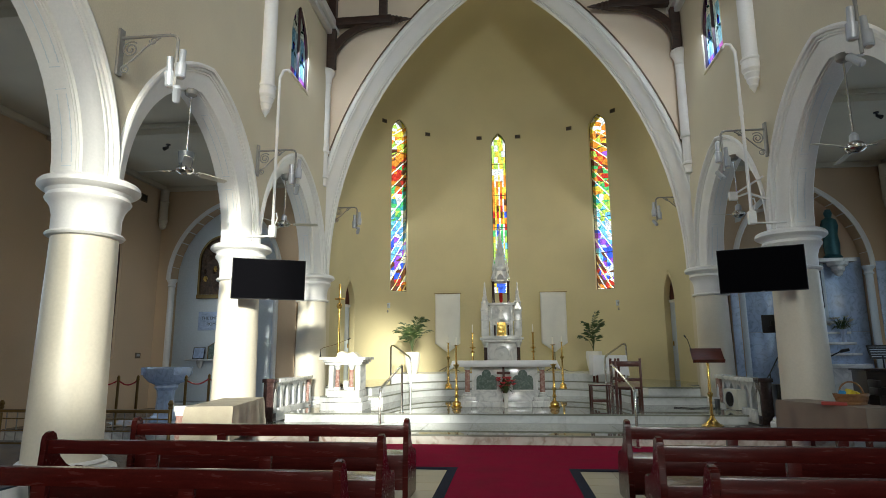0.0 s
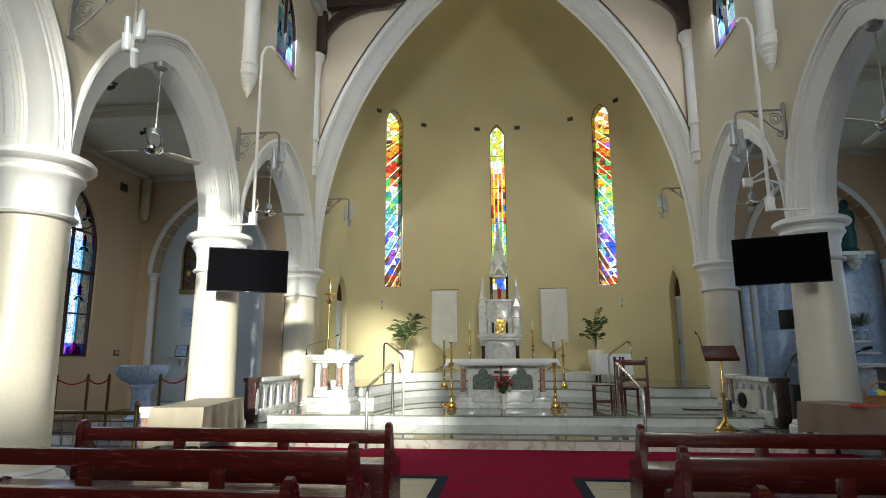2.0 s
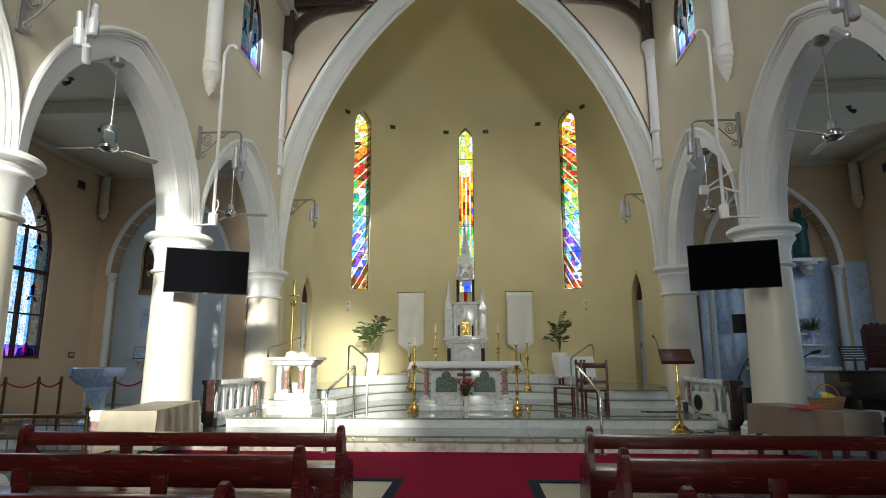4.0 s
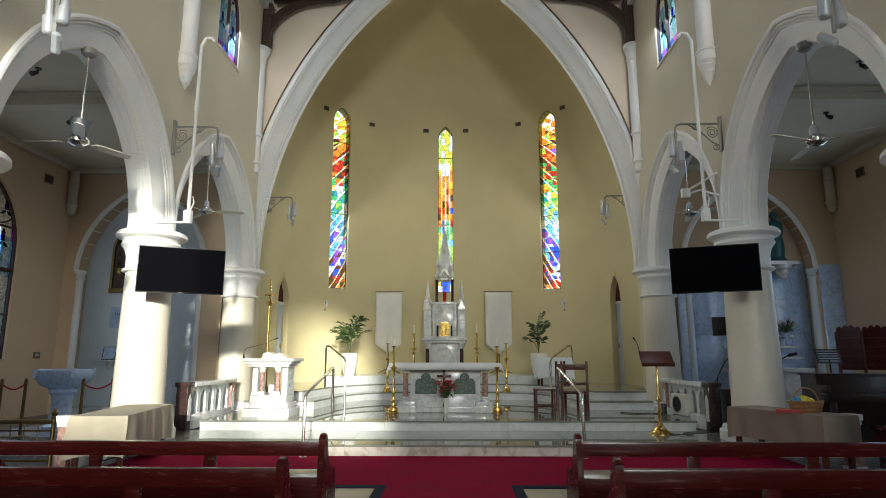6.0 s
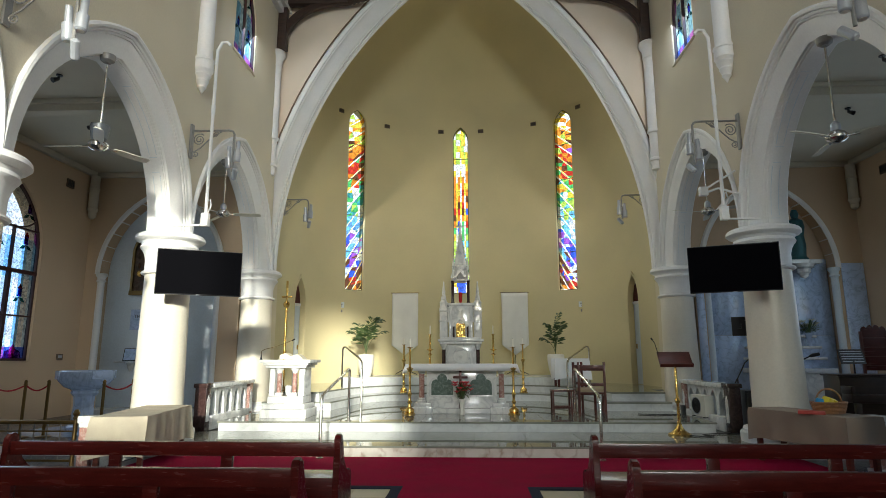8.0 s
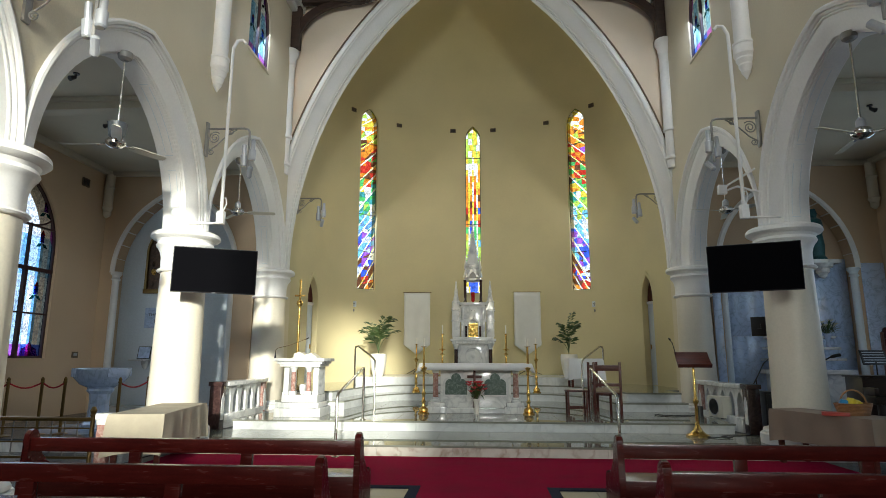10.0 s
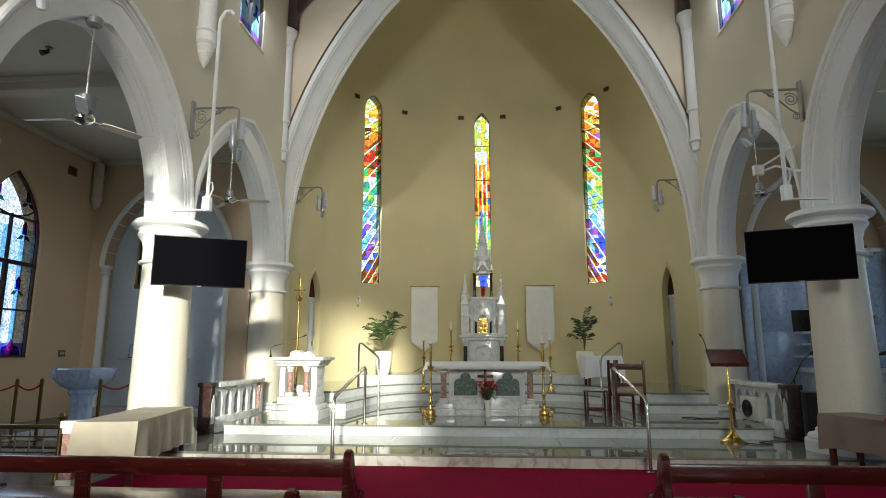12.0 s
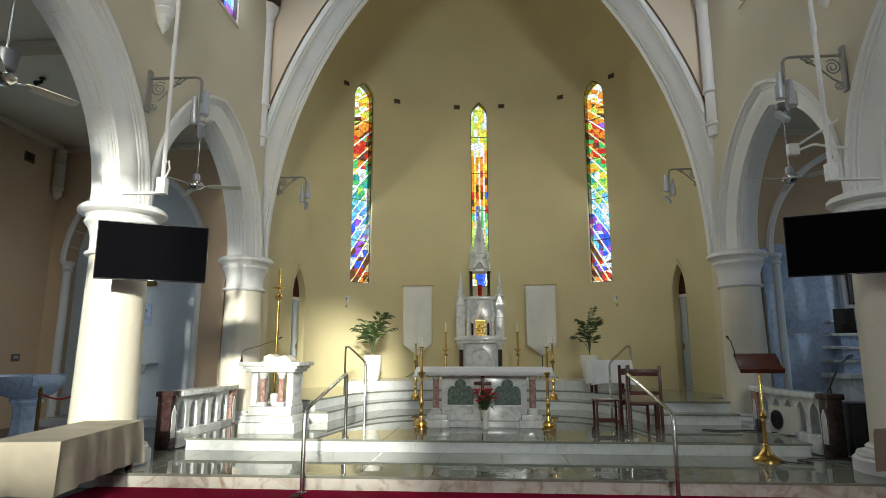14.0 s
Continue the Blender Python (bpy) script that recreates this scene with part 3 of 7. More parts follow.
LANCETS = [(apse_s_of_x(-3.64), 0.33, 3.66, 9.42, 0.52), (apse_s_of_x(-0.12), 0.265, 3.62, 9.10, 0.5), (apse_s_of_x(3.36), 0.33, 3.64, 9.36, 0.52)]
S_END = APSE_S[-1]
DOOR_S = S_END - 2.78
ops = [(s, hw, sill, spring, rise) for s, hw, sill, spring, rise in LANCETS]
for k in (-1, 1):
    ops.append((k * DOOR_S, 0.25, Z4 - 0.001, 3.1, 0.75))
bm = wall_sheet(apse_at, APSE_S[0], S_END, Z4 - 0.7, 10.0, ops, [APSE_S[0] + S_END * 2 * i / 90 for i in range(91)])
geo = bmesh.ops.extrude_face_region(bm, geom=bm.faces[:])
for v in [g for g in geo["geom"] if isinstance(g, bmesh.types.BMVert)]:
    x, y = v.co.x, v.co.y
    d = Vector((x, max(0.0, y - 15.9), 0)).normalized()
    v.co += d * 0.35
setting("wall_apse", bm, M["apse"], "curved cream-yellow plaster apse wall with three lancets", "wall", 40)
# vault of the apse
bm = B()
rows = []
for j in range(15):
    ph = math.pi / 2 * j / 14
    k, h = math.cos(ph), math.sin(ph)
    row = []
    for i in range(61):
        x, y = apse_at(APSE_S[0] + 2 * S_END * i / 60)
        row.append(bm.verts.new((x * k, 15.3 + (y - 15.3) * (k if k > 0 else 0), 9.995 + 3.3 * h)))
    rows.append(row)
for p, q in zip(rows, rows[1:]):
    for i in range(60):
        try:
            bm.faces.new((p[i], p[i + 1], q[i + 1], q[i]))
        except ValueError:
            pass
bmesh.ops.remove_doubles(bm, verts=bm.verts, dist=0.002)
setting("ceiling_apse", bm, M["apse"], "cream-yellow plaster half dome over the apse", "ceiling", 60)

# aisles
for s, nm in ((-1, "west"), (1, "east")):
    WINS = [(12.5, 0.76, 1.42, 3.75, 1.4), (8.25, 0.76, 1.42, 3.75, 1.4), (4.05, 0.76, 1.42, 3.75, 1.4), (-0.15, 0.76, 1.42, 3.75, 1.4)]
    bm = wall_sheet(lambda q: (s * AISLE, q), BACK, EAST + 0.4, -0.3, 6.1, WINS)
    geo = bmesh.ops.extrude_face_region(bm, geom=bm.faces[:])
    for v in [g for g in geo["geom"] if isinstance(g, bmesh.types.BMVert)]:
        v.co.x += s * 0.4
    setting("wall_aisle_" + nm, bm, M["aisle"], "tan plaster aisle wall with stained glass windows", "wall")
    bm = wall_sheet(lambda q: (s * q, EAST), 5.4, AISLE, 0.0, 6.1, [(7.3 - s * 0.13, 1.5, 0.0, 3.5, 2.05)])
    geo = bmesh.ops.extrude_face_region(bm, geom=bm.faces[:])
    for v in [g for g in geo["geom"] if isinstance(g, bmesh.types.BMVert)]:
        v.co.y += 0.35
    setting("wall_aisle_end_" + nm, bm, M["aisle"], "tan plaster end wall of the aisle with arched recess", "wall")
    setting("wall_recess_" + nm, box(B(), min(s * 5.4, s * AISLE), max(s * 5.4, s * AISLE), EAST + 0.35, EAST + 0.6, 0, 6.1), M["niche"] if s < 0 else M["aisle"], "painted back of the arched recess", "wall")
    bm = moulding(B(), 1.5, 2.05, 3.5, [(0.0, -0.34), (0.0, 0.02), (0.03, 0.05), (0.10, 0.05), (0.13, 0.0)], lambda u, z, d: (s * 7.3 - 0.13 + u, EAST - d, z))
    setting("trim", bm, M["white"], "white arch moulding of the recess", "arch moulding", 40)
    for k in (-1, 1):
        bm = lathe(B(), [(0.12, 0), (0.12, 0.12), (0.085, 0.18), (0.08, 0.3), (0.08, 3.3), (0.11, 3.33), (0.085, 3.38), (0.10, 3.43), (0.13, 3.46), (0.13, 3.52)], 14, (s * 7.3 - 0.13 + k * 1.47, EAST + 0.04, 0))
        setting("trim", bm, M["white"] if s < 0 else M["niche"], "slim white colonnette of the recess", "colonnette", 40)
    bm = box(B(), min(s * 5.4, s * AISLE), max(s * 5.4, s * AISLE), BACK, EAST + 0.3, 6.08, 6.25)
    setting("ceiling", bm, M["ceiling"], "pale boarded aisle ceiling", "ceiling")
    for by in (10.65, 6.5, 2.35):
        bm = box(B(), min(s * 5.38, s * 9.29), max(s * 5.38, s * 9.29), by - 0.14, by + 0.14, 5.86, 6.079, 0.02)
        box(bm, min(s * 5.38, s * 9.29), max(s * 5.38, s * 9.29), by - 0.2, by + 0.2, 5.99, 6.078, 0.02)
        setting("beam", bm, M["ceiling"], "painted moulded beam of the aisle ceiling", "beam")
    bm = box(B(), min(s * 5.4, s * 9.29), max(s * 5.4, s * 9.29), EAST - 0.10, EAST - 0.002, 5.95, 6.078, 0.02)
    setting("trim", bm, M["ceiling"], "cornice of the aisle end wall", "cornice")
    bm = box(B(), min(s * 9.18, s * 9.298), max(s * 9.18, s * 9.298), BACK, EAST - 0.1, 5.95, 6.078, 0.02)
    setting("trim", bm, M["ceiling"], "cornice of the aisle wall", "cornice")

# unseen rear wall with the tall west window that the low sun shines through
# second opening is added: its sun patch replaces floor-reflected light on the apse
REAR = [(-0.65, 0.95, 4.75, 7.6, 1.5), (1.85, 1.3, 4.75, 7.9, 1.5)]
bm = wall_sheet(lambda q: (q, BACK), -AISLE, AISLE, -0.3, 15.2, REAR)
geo = bmesh.ops.extrude_face_region(bm, geom=bm.faces[:])
for v in [g for g in geo["geom"] if isinstance(g, bmesh.types.BMVert)]:
    v.co.y -= 0.5
setting("wall_rear", bm, M["nave"], "unseen cream plaster rear wall with an inferred window and an added opening", "wall")
bm = B()
for mid, a, sill, spring, rise in REAR:
    moulding(bm, a - 0.02, rise - 0.02, spring, [(0, 0.0), (0, 0.12), (0.15, 0.12), (0.16, 0.0)], lambda u, z, d: (mid + u, BACK + d, z), spring - sill)
setting("window_rear", bm, M["white"], "white surrounds of the unseen rear window and the added opening", "window")

# nave roof
bm = B()
for s in (-1, 1):
    bm.faces.new([bm.verts.new(p) for p in ((s * 5.6, BACK - 0.4, 10.5), (s * 5.6, EAST + 0.5, 10.5), (0, EAST + 0.5, 15.3), (0, BACK - 0.4, 15.3))])
setting("ceiling_nave", bm, M["roofboard"], "brown boarded nave roof", "ceiling", 0, 0.1)
for s in (-1, 1):
    bm = box(B(), min(s * 4.45, s * 4.698), max(s * 4.45, s * 4.698), BACK, EAST - 0.002, 10.35, 10.62, 0.03)
    box(bm, min(s * 4.55, s * 4.697), max(s * 4.55, s * 4.697), BACK, EAST - 0.003, 10.2, 10.36, 0.03)
    setting("trim", bm, M["white"], "white moulded cornice under the nave roof", "cornice")

# sanctuary steps and platforms
bm = box(B(), -AISLE + .01, AISLE - .01, 10.0, EAST + 0.3, -0.3, Z1 - 0.03)
setting("platform_lower", bm, M["marble"], "core of the lower marble platform", "platform")
bm = box(B(), -4.42, 4.42, 11.74, 15.6, Z1 - 0.02, Z2 - 0.03)
box(bm, -5.0, 5.0, 14.9, 20.5, Z1 - 0.02, Z2 - 0.032)
setting("platform_upper", bm, M["marble"], "core of the upper marble platform", "platform")


def bay_outline(y_side, x_in, y_mid, n=24):
    """Plan of a step that comes forward at the sides and recedes in a curve behind the altar."""
    pts = [(-4.98, y_side)] + [(-x_in, y_side)]
    for i in range(1, n):
        u = -x_in + 2 * x_in * i / n
        pts.append((u, y_side + (y_mid - y_side) * math.sqrt(max(0.0, 1 - (u / x_in) ** 4))))
    pts += [(x_in, y_side), (4.98, y_side)]
    return pts


def apse_back():
    return [apse_at(s) for s in np.linspace(S_END - 0.6, -S_END + 0.6, 50)]


for nm, z0, z1, ys, xi, ym, mt in (("step_third", Z2 - 0.04, Z3, 13.95, 2.9, 17.35, "riser_marble"), ("step_fourth", Z3 - 0.002, Z4, 14.3, 3.25, 17.95, "riser_marble")):
    front = bay_outline(ys, xi, ym)
    if nm == "step_third":
        front[0], front[-1] = (-4.42, ys), (4.42, ys)
    else:
        front[0], front[-1] = (-4.40, ys), (4.40, ys)
    outline = front + [(front[-1][0], 15.4), (5.08, 15.42)] + [p for p in apse_back() if p[1] > 15.9] + [(-5.08, 15.42), (front[0][0], 15.4)]
    setting(nm, prism(B(), outline, z0, z1 - 0.035, in_xy), M[mt], "grey veined marble step curving behind the altar", "step")
    grown = [(u, v - 0.03) for u, v in front] + outline[len(front):]
    setting(nm + "_tread", prism(B(), grown, z1 - 0.035, z1, in_xy), M["floor_marble"], "polished marble tread with a projecting nosing", "step")
front = [(-3.45, 17.55)] + [(-3.45 + 6.9 * i / 20, 17.55 + 0.8 * math.sin(math.pi * i / 20)) for i in range(1, 20)] + [(3.45, 17.55)]
outline = front + [p for p in apse_back() if abs(p[0]) < 3.7 and p[1] > 18]
setting("step_fifth", prism(B(), outline, Z4 - 0.002, Z5, in_xy), M["riser_marble"], "marble dais along the apse wall", "step")

# ---- columns ----
def column(x, y, z, lab):
    ob = thing("column", lab, "column", "arcade columns", pose(x, y, 0))
    zc = SPRING - 0.70
    part("shaft", lathe(B(), [(0.40, z + 0.3), (0.39, 1.0), (0.362, zc + 0.01)], 40), M["column"], ob)
    part("base", lathe(B(), [(0.60, z), (0.60, z + 0.14), (0.58, z + 0.16), (0.545, z + 0.165), (0.56, z + 0.19), (0.545, z + 0.22), (0.47, z + 0.24), (0.45, z + 0.26), (0.46, z + 0.28), (0.43, z + 0.31)], 40), M["white"], ob)
    part("capital", lathe(B(), [(0.364, zc), (0.41, zc + 0.01), (0.43, zc + 0.035), (0.41, zc + 0.06), (0.375, zc + 0.07), (0.375, zc + 0.26), (0.40, zc + 0.36), (0.44, zc + 0.430), (0.455, zc + 0.440), (0.47, zc + 0.470), (0.455, zc + 0.500), (0.445, zc + 0.520), (0.47, zc + 0.560), (0.53, zc + 0.580), (0.56, zc + 0.610), (0.555, zc + 0.655), (0.53, zc + 0.685), (0.50, zc + 0.700)], 40), M["white"], ob, "white moulded capital")
    return ob


for s in (-1, 1):
    for cy in COLY:
        column(s * COLX, cy, Z1 if cy > 10 else 0.0, "cream painted round column with a white moulded capital")


# ---- wall shafts, roof truss ----
for s in (-1, 1):
    for cy in (10.65, 6.5):
        ob = thing("wall_shaft", "white moulded wall shaft ending in a tapered corbel", "wall shaft", "wall shafts", pose(s * 4.62, cy - 0.15, 0))
        part("shaft", lathe(B(), [(0.15, 6.75), (0.15, 10.2)], 16), M["white"], ob)
        part("corbel", lathe(B(), [(0.01, 6.12), (0.05, 6.2), (0.08, 6.24), (0.075, 6.27), (0.115, 6.36), (0.11, 6.39), (0.15, 6.47), (0.145, 6.5), (0.18, 6.56), (0.175, 6.72), (0.19, 6.74), (0.18, 6.78), (0.15, 6.8)], 16), M["white"], ob, "stepped white corbel")
    ob = thing("corner_shaft", "slim white corner shaft with a flared capital", "wall shaft", "corner shafts", pose(4.66 if s > 0 else -4.74, 14.6, 0))
    part("shaft", lathe(B(), [(0.10, 5.9), (0.11, 6.1), (0.15, 6.12), (0.15, 6.16), (0.12, 6.2), (0.12, 6.8), (0.16, 6.83), (0.16, 6.88), (0.14, 6.92), (0.14, 8.75)], 16), M["white"], ob)
    part("capital", lathe(B(), [(0.14, 8.74), (0.16, 8.78), (0.15, 8.82), (0.18, 9.0), (0.23, 9.08), (0.23, 9.18), (0.21, 9.2)], 16), M["white"], ob, "flared white capital")
    # timber truss rising from the capital, along the chancel wall
    ob = thing("roof_truss", "dark stained timber roof bracket with a curved brace", "roof truss", "roof trusses", pose(0, 14.52, 0))
    X = lambda u: s * (4.66 - u)
    part("post", box(B(), min(X(-0.03), X(0.2)), max(X(-0.03), X(0.2)), -0.1, 0.1, 9.2, 11.4, 0.02), M["timber"], ob)
    part("beam", box(B(), min(X(0.0), X(1.75)), max(X(0.0), X(1.75)), -0.1, 0.1, 10.45, 10.68, 0.02), M["timber"], ob)
    bm = lathe(B(), [(0.12, 0), (0.13, 0.05), (0.10, 0.1), (0.12, 0.15), (0.07, 0.2), (0.09, 0.25), (0.05, 0.32), (0.06, 0.36), (0.01, 0.55)], 10)
    bmesh.ops.rotate(bm, verts=bm.verts, cent=(0, 0, 0), matrix=Matrix.Rotation(s * -math.pi / 2, 3, "Y"))
    bmesh.ops.translate(bm, verts=bm.verts, vec=(X(1.75), 0, 10.56))
    part("pendant", bm, M["timber"], ob, "carved pointed beam end")
    bm = B()
    inner = [(X(0.15 + 1.35 * (1 - math.cos(t * math.pi / 2 / 12))), 9.32 + 1.1 * math.sin(t * math.pi / 2 / 12)) for t in range(13)]
    outer = [(X(0.10 + 1.25 * (1 - math.cos(t * math.pi / 2 / 12)) - 0.02), 9.62 + 0.9 * math.sin(t * math.pi / 2 / 12)) for t in range(13)]
    prism(bm, inner + outer[::-1], -0.06, 0.06, in_xz)
    part("brace", bm, M["timber"], ob, "curved timber brace")
    part("hammer_post", box(B(), min(X(1.4), X(1.62)), max(X(1.4), X(1.62)), -0.09, 0.09, 10.68, 12.5, 0.02), M["timber"], ob)
    # aisle corner shafts
    ob = thing("aisle_shaft", "short painted corbelled shaft in the aisle corner", "wall shaft", "aisle shafts", pose(s * 9.17, 14.62, 0))
    part("corbel", lathe(B(), [(0.02, 4.85), (0.08, 4.9), (0.10, 4.98), (0.085, 5.0), (0.13, 5.1), (0.11, 5.14), (0.11, 5.6), (0.13, 5.62), (0.11, 5.66), (0.11, 5.95)], 12), M["ceiling"], ob)

# ---- carpet ----
setting("carpet", prism(B(), [(-4.6, 7.95), (-0.64, 7.95), (-0.64, -4.0), (0.78, -4.0), (0.78, 7.95), (4.9, 7.95), (4.9, 9.99), (-4.6, 9.99)], 0.0, 0.012, in_xy), M["carpet"], "deep red carpet runner before the steps", "carpet")
bm = B()
for x0, x1, y0, y1 in ((-0.76, -0.64, -4.0, 7.95), (0.78, 0.90, -4.0, 7.95), (-4.6, -0.76, 7.83, 7.95), (0.90, 4.9, 7.83, 7.95)):
    box(bm, x0, x1, y0, y1, 0.0, 0.014)
setting("carpet_border", bm, M["navy"], "dark navy border of the red carpet", "carpet")

# ---- pews ----
PEW_L, PEW_R = (-4.0, -0.99), (1.18, 4.2)


def pew(x0, x1):
    ob = thing("pew", "red-brown varnished wooden church pew with rounded ends", "pew", "pews in the nave")
    part("top_rail", box(B(), x0 + .03, x1 - .03, -0.035, 0.03, 0.615, 0.735, 0.014), M["pew"], ob)
    part("seat_board", box(B(), x0 + .03, x1 - .03, 0.02, 0.42, 0.40, 0.43, 0.008), M["pew"], ob)
    part("back_board", box(B(), x0 + .03, x1 - .03, -0.03, 0.0, 0.10, 0.44, 0.006), M["pew"], ob)
    part("kneeler", box(B(), x0 + .1, x1 - .1, -0.36, -0.18, 0.13, 0.19, 0.02), M["pew"], ob, "padded kneeler rail")
    n = 3
    for i in range(1, n):
        u = x0 + (x1 - x0) * i / n
        part("strut", box(B(), u - 0.05, u + 0.05, -0.03, 0.02, 0.0, 0.62, 0.006), M["pew"], ob)
    prof = [(0.47, 0.0), (0.47, 0.40), (0.445, 0.46), (0.40, 0.475), (0.35, 0.455), (0.30, 0.47), (0.20, 0.52), (0.12, 0.60), (0.085, 0.70), (0.075, 0.78), (0.055, 0.825), (0.015, 0.85), (-0.03, 0.84), (-0.06, 0.81), (-0.07, 0.76), (-0.055, 0.68), (-0.06, 0.60), (-0.085, 0.50), (-0.09, 0.40), (-0.09, 0.0)]
    prof = [(u, v * 0.945) for u, v in prof]
    for u in (x0 - 0.005, x1 - 0.05):
        bm = prism(B(), prof, u, u + 0.055, in_yz)
        bmesh.ops.bevel(bm, geom=[e for e in bm.edges if abs((e.verts[0].co - e.verts[1].co).x) < 1e-5], offset=0.008, segments=2, affect="EDGES")
        part("bench_end", bm, M["pew"], ob)
    return ob


for x0, x1 in (PEW_L, PEW_R):
    first = pew(x0, x1)
    first.matrix_basis = pose(0, 6.16, 0)
    for k in range(1, 5):
        copy_thing(first, pose(0.0, 6.14 - 1.24 * k, 0))

# ---- altar ----
AX, AY = -0.04, 13.55


def trefoil(cx, z0, w, h):
    """A panel outline with three lobes on top."""
    pts = [(cx - w, z0), (cx + w, z0), (cx + w, z0 + h * 0.42)]
    for i in range(9):
        a = -0.3 + i * (1.9) / 8
        pts.append((cx + w * 0.52 + w * 0.48 * math.cos(a), z0 + h * 0.48 + w * 0.48 * math.sin(a)))
    for i in range(11):
        a = -0.35 + i * (math.pi + 0.7) / 10
        pts.append((cx + w * 0.46 * math.cos(a), z0 + h * 0.76 + w * 0.46 * math.sin(a)))
    for i in range(9):
        a = math.pi - 1.6 + i * 1.9 / 8
        pts.append((cx - w * 0.52 + w * 0.48 * math.cos(a), z0 + h * 0.48 + w * 0.48 * math.sin(a)))
    pts.append((cx - w, z0 + h * 0.42))
    return pts


altar = thing("altar", "white marble altar with green trefoil panels and red colonnettes", "altar", "", pose(AX, AY, Z2) @ Matrix.Diagonal((0.96, 1, 1, 1)))
part("plinth", box(B(), -0.98, 0.98, -0.30, 0.45, 0.0, 0.10, 0.01), M["marble"], altar)
for k in (-1, 1):
    part("pedestal", box(box(B(), k * 0.83 - 0.22, k * 0.83 + 0.22, -0.37, 0.45, 0.0, 0.13, 0.012), k * 0.83 - 0.18, k * 0.83 + 0.18, -0.33, 0.4, 0.13, 0.21, 0.012), M["marble"], altar)
    part("colonnette", lathe(B(), [(0.062, 0.31), (0.06, 0.35), (0.058, 0.78), (0.06, 0.8)], 16, (k * 0.86, -0.18, 0)), M["red_marble"], altar, "polished red marble colonnette")
    part("colonnette_base", lathe(B(), [(0.10, 0.21), (0.10, 0.25), (0.075, 0.27), (0.085, 0.29), (0.065, 0.315)], 16, (k * 0.86, -0.18, 0)), M["marble"], altar)
    part("colonnette_cap", lathe(B(), [(0.062, 0.795), (0.075, 0.81), (0.07, 0.83), (0.10, 0.87), (0.10, 0.90)], 16, (k * 0.86, -0.18, 0)), M["marble"], altar)
part("front_slab", box(B(), -0.76, 0.76, -0.12, 0.36, 0.10, 0.9, 0.008), M["marble"], altar)
for cx in (-0.42, 0.42):
    part("panel_surround", prism(B(), trefoil(cx, 0.33, 0.29, 0.50), -0.128, -0.115, in_xz), M["riser_marble"], altar)
    part("panel", prism(B(), trefoil(cx, 0.36, 0.235, 0.43), -0.134, -0.116, in_xz), M["green_marble"], altar, "dark green marble trefoil panel")
    part("panel_sill", box(B(), cx - 0.26, cx + 0.26, -0.145, -0.115, 0.325, 0.355, 0.005), M["marble"], altar)
part("medallion", lathe(B(), [(0.15, 0.0), (0.15, 0.02), (0.13, 0.025), (0.12, 0.015)], 24), M["marble"], altar).matrix_basis = pose(0, -0.125, 0.66, 90)
part("tabletop", box(B(), -1.16, 1.16, -0.40, 0.50, 0.90, 0.985, 0.012), M["marble"], altar)
# cloth over the altar
bm = B()
nx, pts = 60, []
for i in range(nx + 1):
    u = -1.19 + 2.38 * i / nx
    drop = 0.135 + (0.004 * math.sin(i * 1.1) if 2 < i < nx - 2 else 0)
    e = 0.003 * math.sin(i * 0.9)
    pts.append([bm.verts.new(p) for p in ((u, -0.425 + e, 0.99 - drop), (u, -0.43 + e, 0.94), (u, -0.415, 0.992), (u, 0.52, 0.992), (u, 0.53, 0.87))])
for p, q in zip(pts, pts[1:]):
    for a in range(4):
        bm.faces.new((p[a], p[a + 1], q[a + 1], q[a]))
for side in (pts[0], pts[-1]):
    sx = -1 if side is pts[0] else 1
    lo2 = [bm.verts.new((sx * 1.27, y, 0.80)) for y in (-0.40, 0.50)]
    bm.faces.new((side[2], side[3], lo2[1], lo2[0]))
    bm.faces.new((side[0], side[1], side[2], lo2[0]))
cloth = link_mesh("altar_cloth", bm, M["white_cloth"])
cloth.matrix_basis = pose(AX, AY, Z2 + 0.003) @ Matrix.Diagonal((0.96, 1, 1, 1))
tagged(cloth, "white linen altar cloth hanging over the altar edges", "cloth")
mod = cloth.modifiers.new("thickness", "SOLIDIFY")
mod.thickness = 0.006

# crucifix and flowers before the altar
ob = thing("altar_cross", "dark wooden cross standing before the altar front", "cross", "", pose(AX - 0.02, AY - 0.24, Z2))
part("upright", box(B(), -0.025, 0.025, -0.02, 0.02, 0.0, 0.93, 0.006), M["wood"], ob)
part("crossbar", box(B(), -0.15, 0.15, -0.018, 0.022, 0.70, 0.755, 0.006), M["wood"], ob)
part("trefoil_end", box(B(), -0.045, 0.045, -0.016, 0.02, 0.88, 0.95, 0.012), M["wood"], ob)


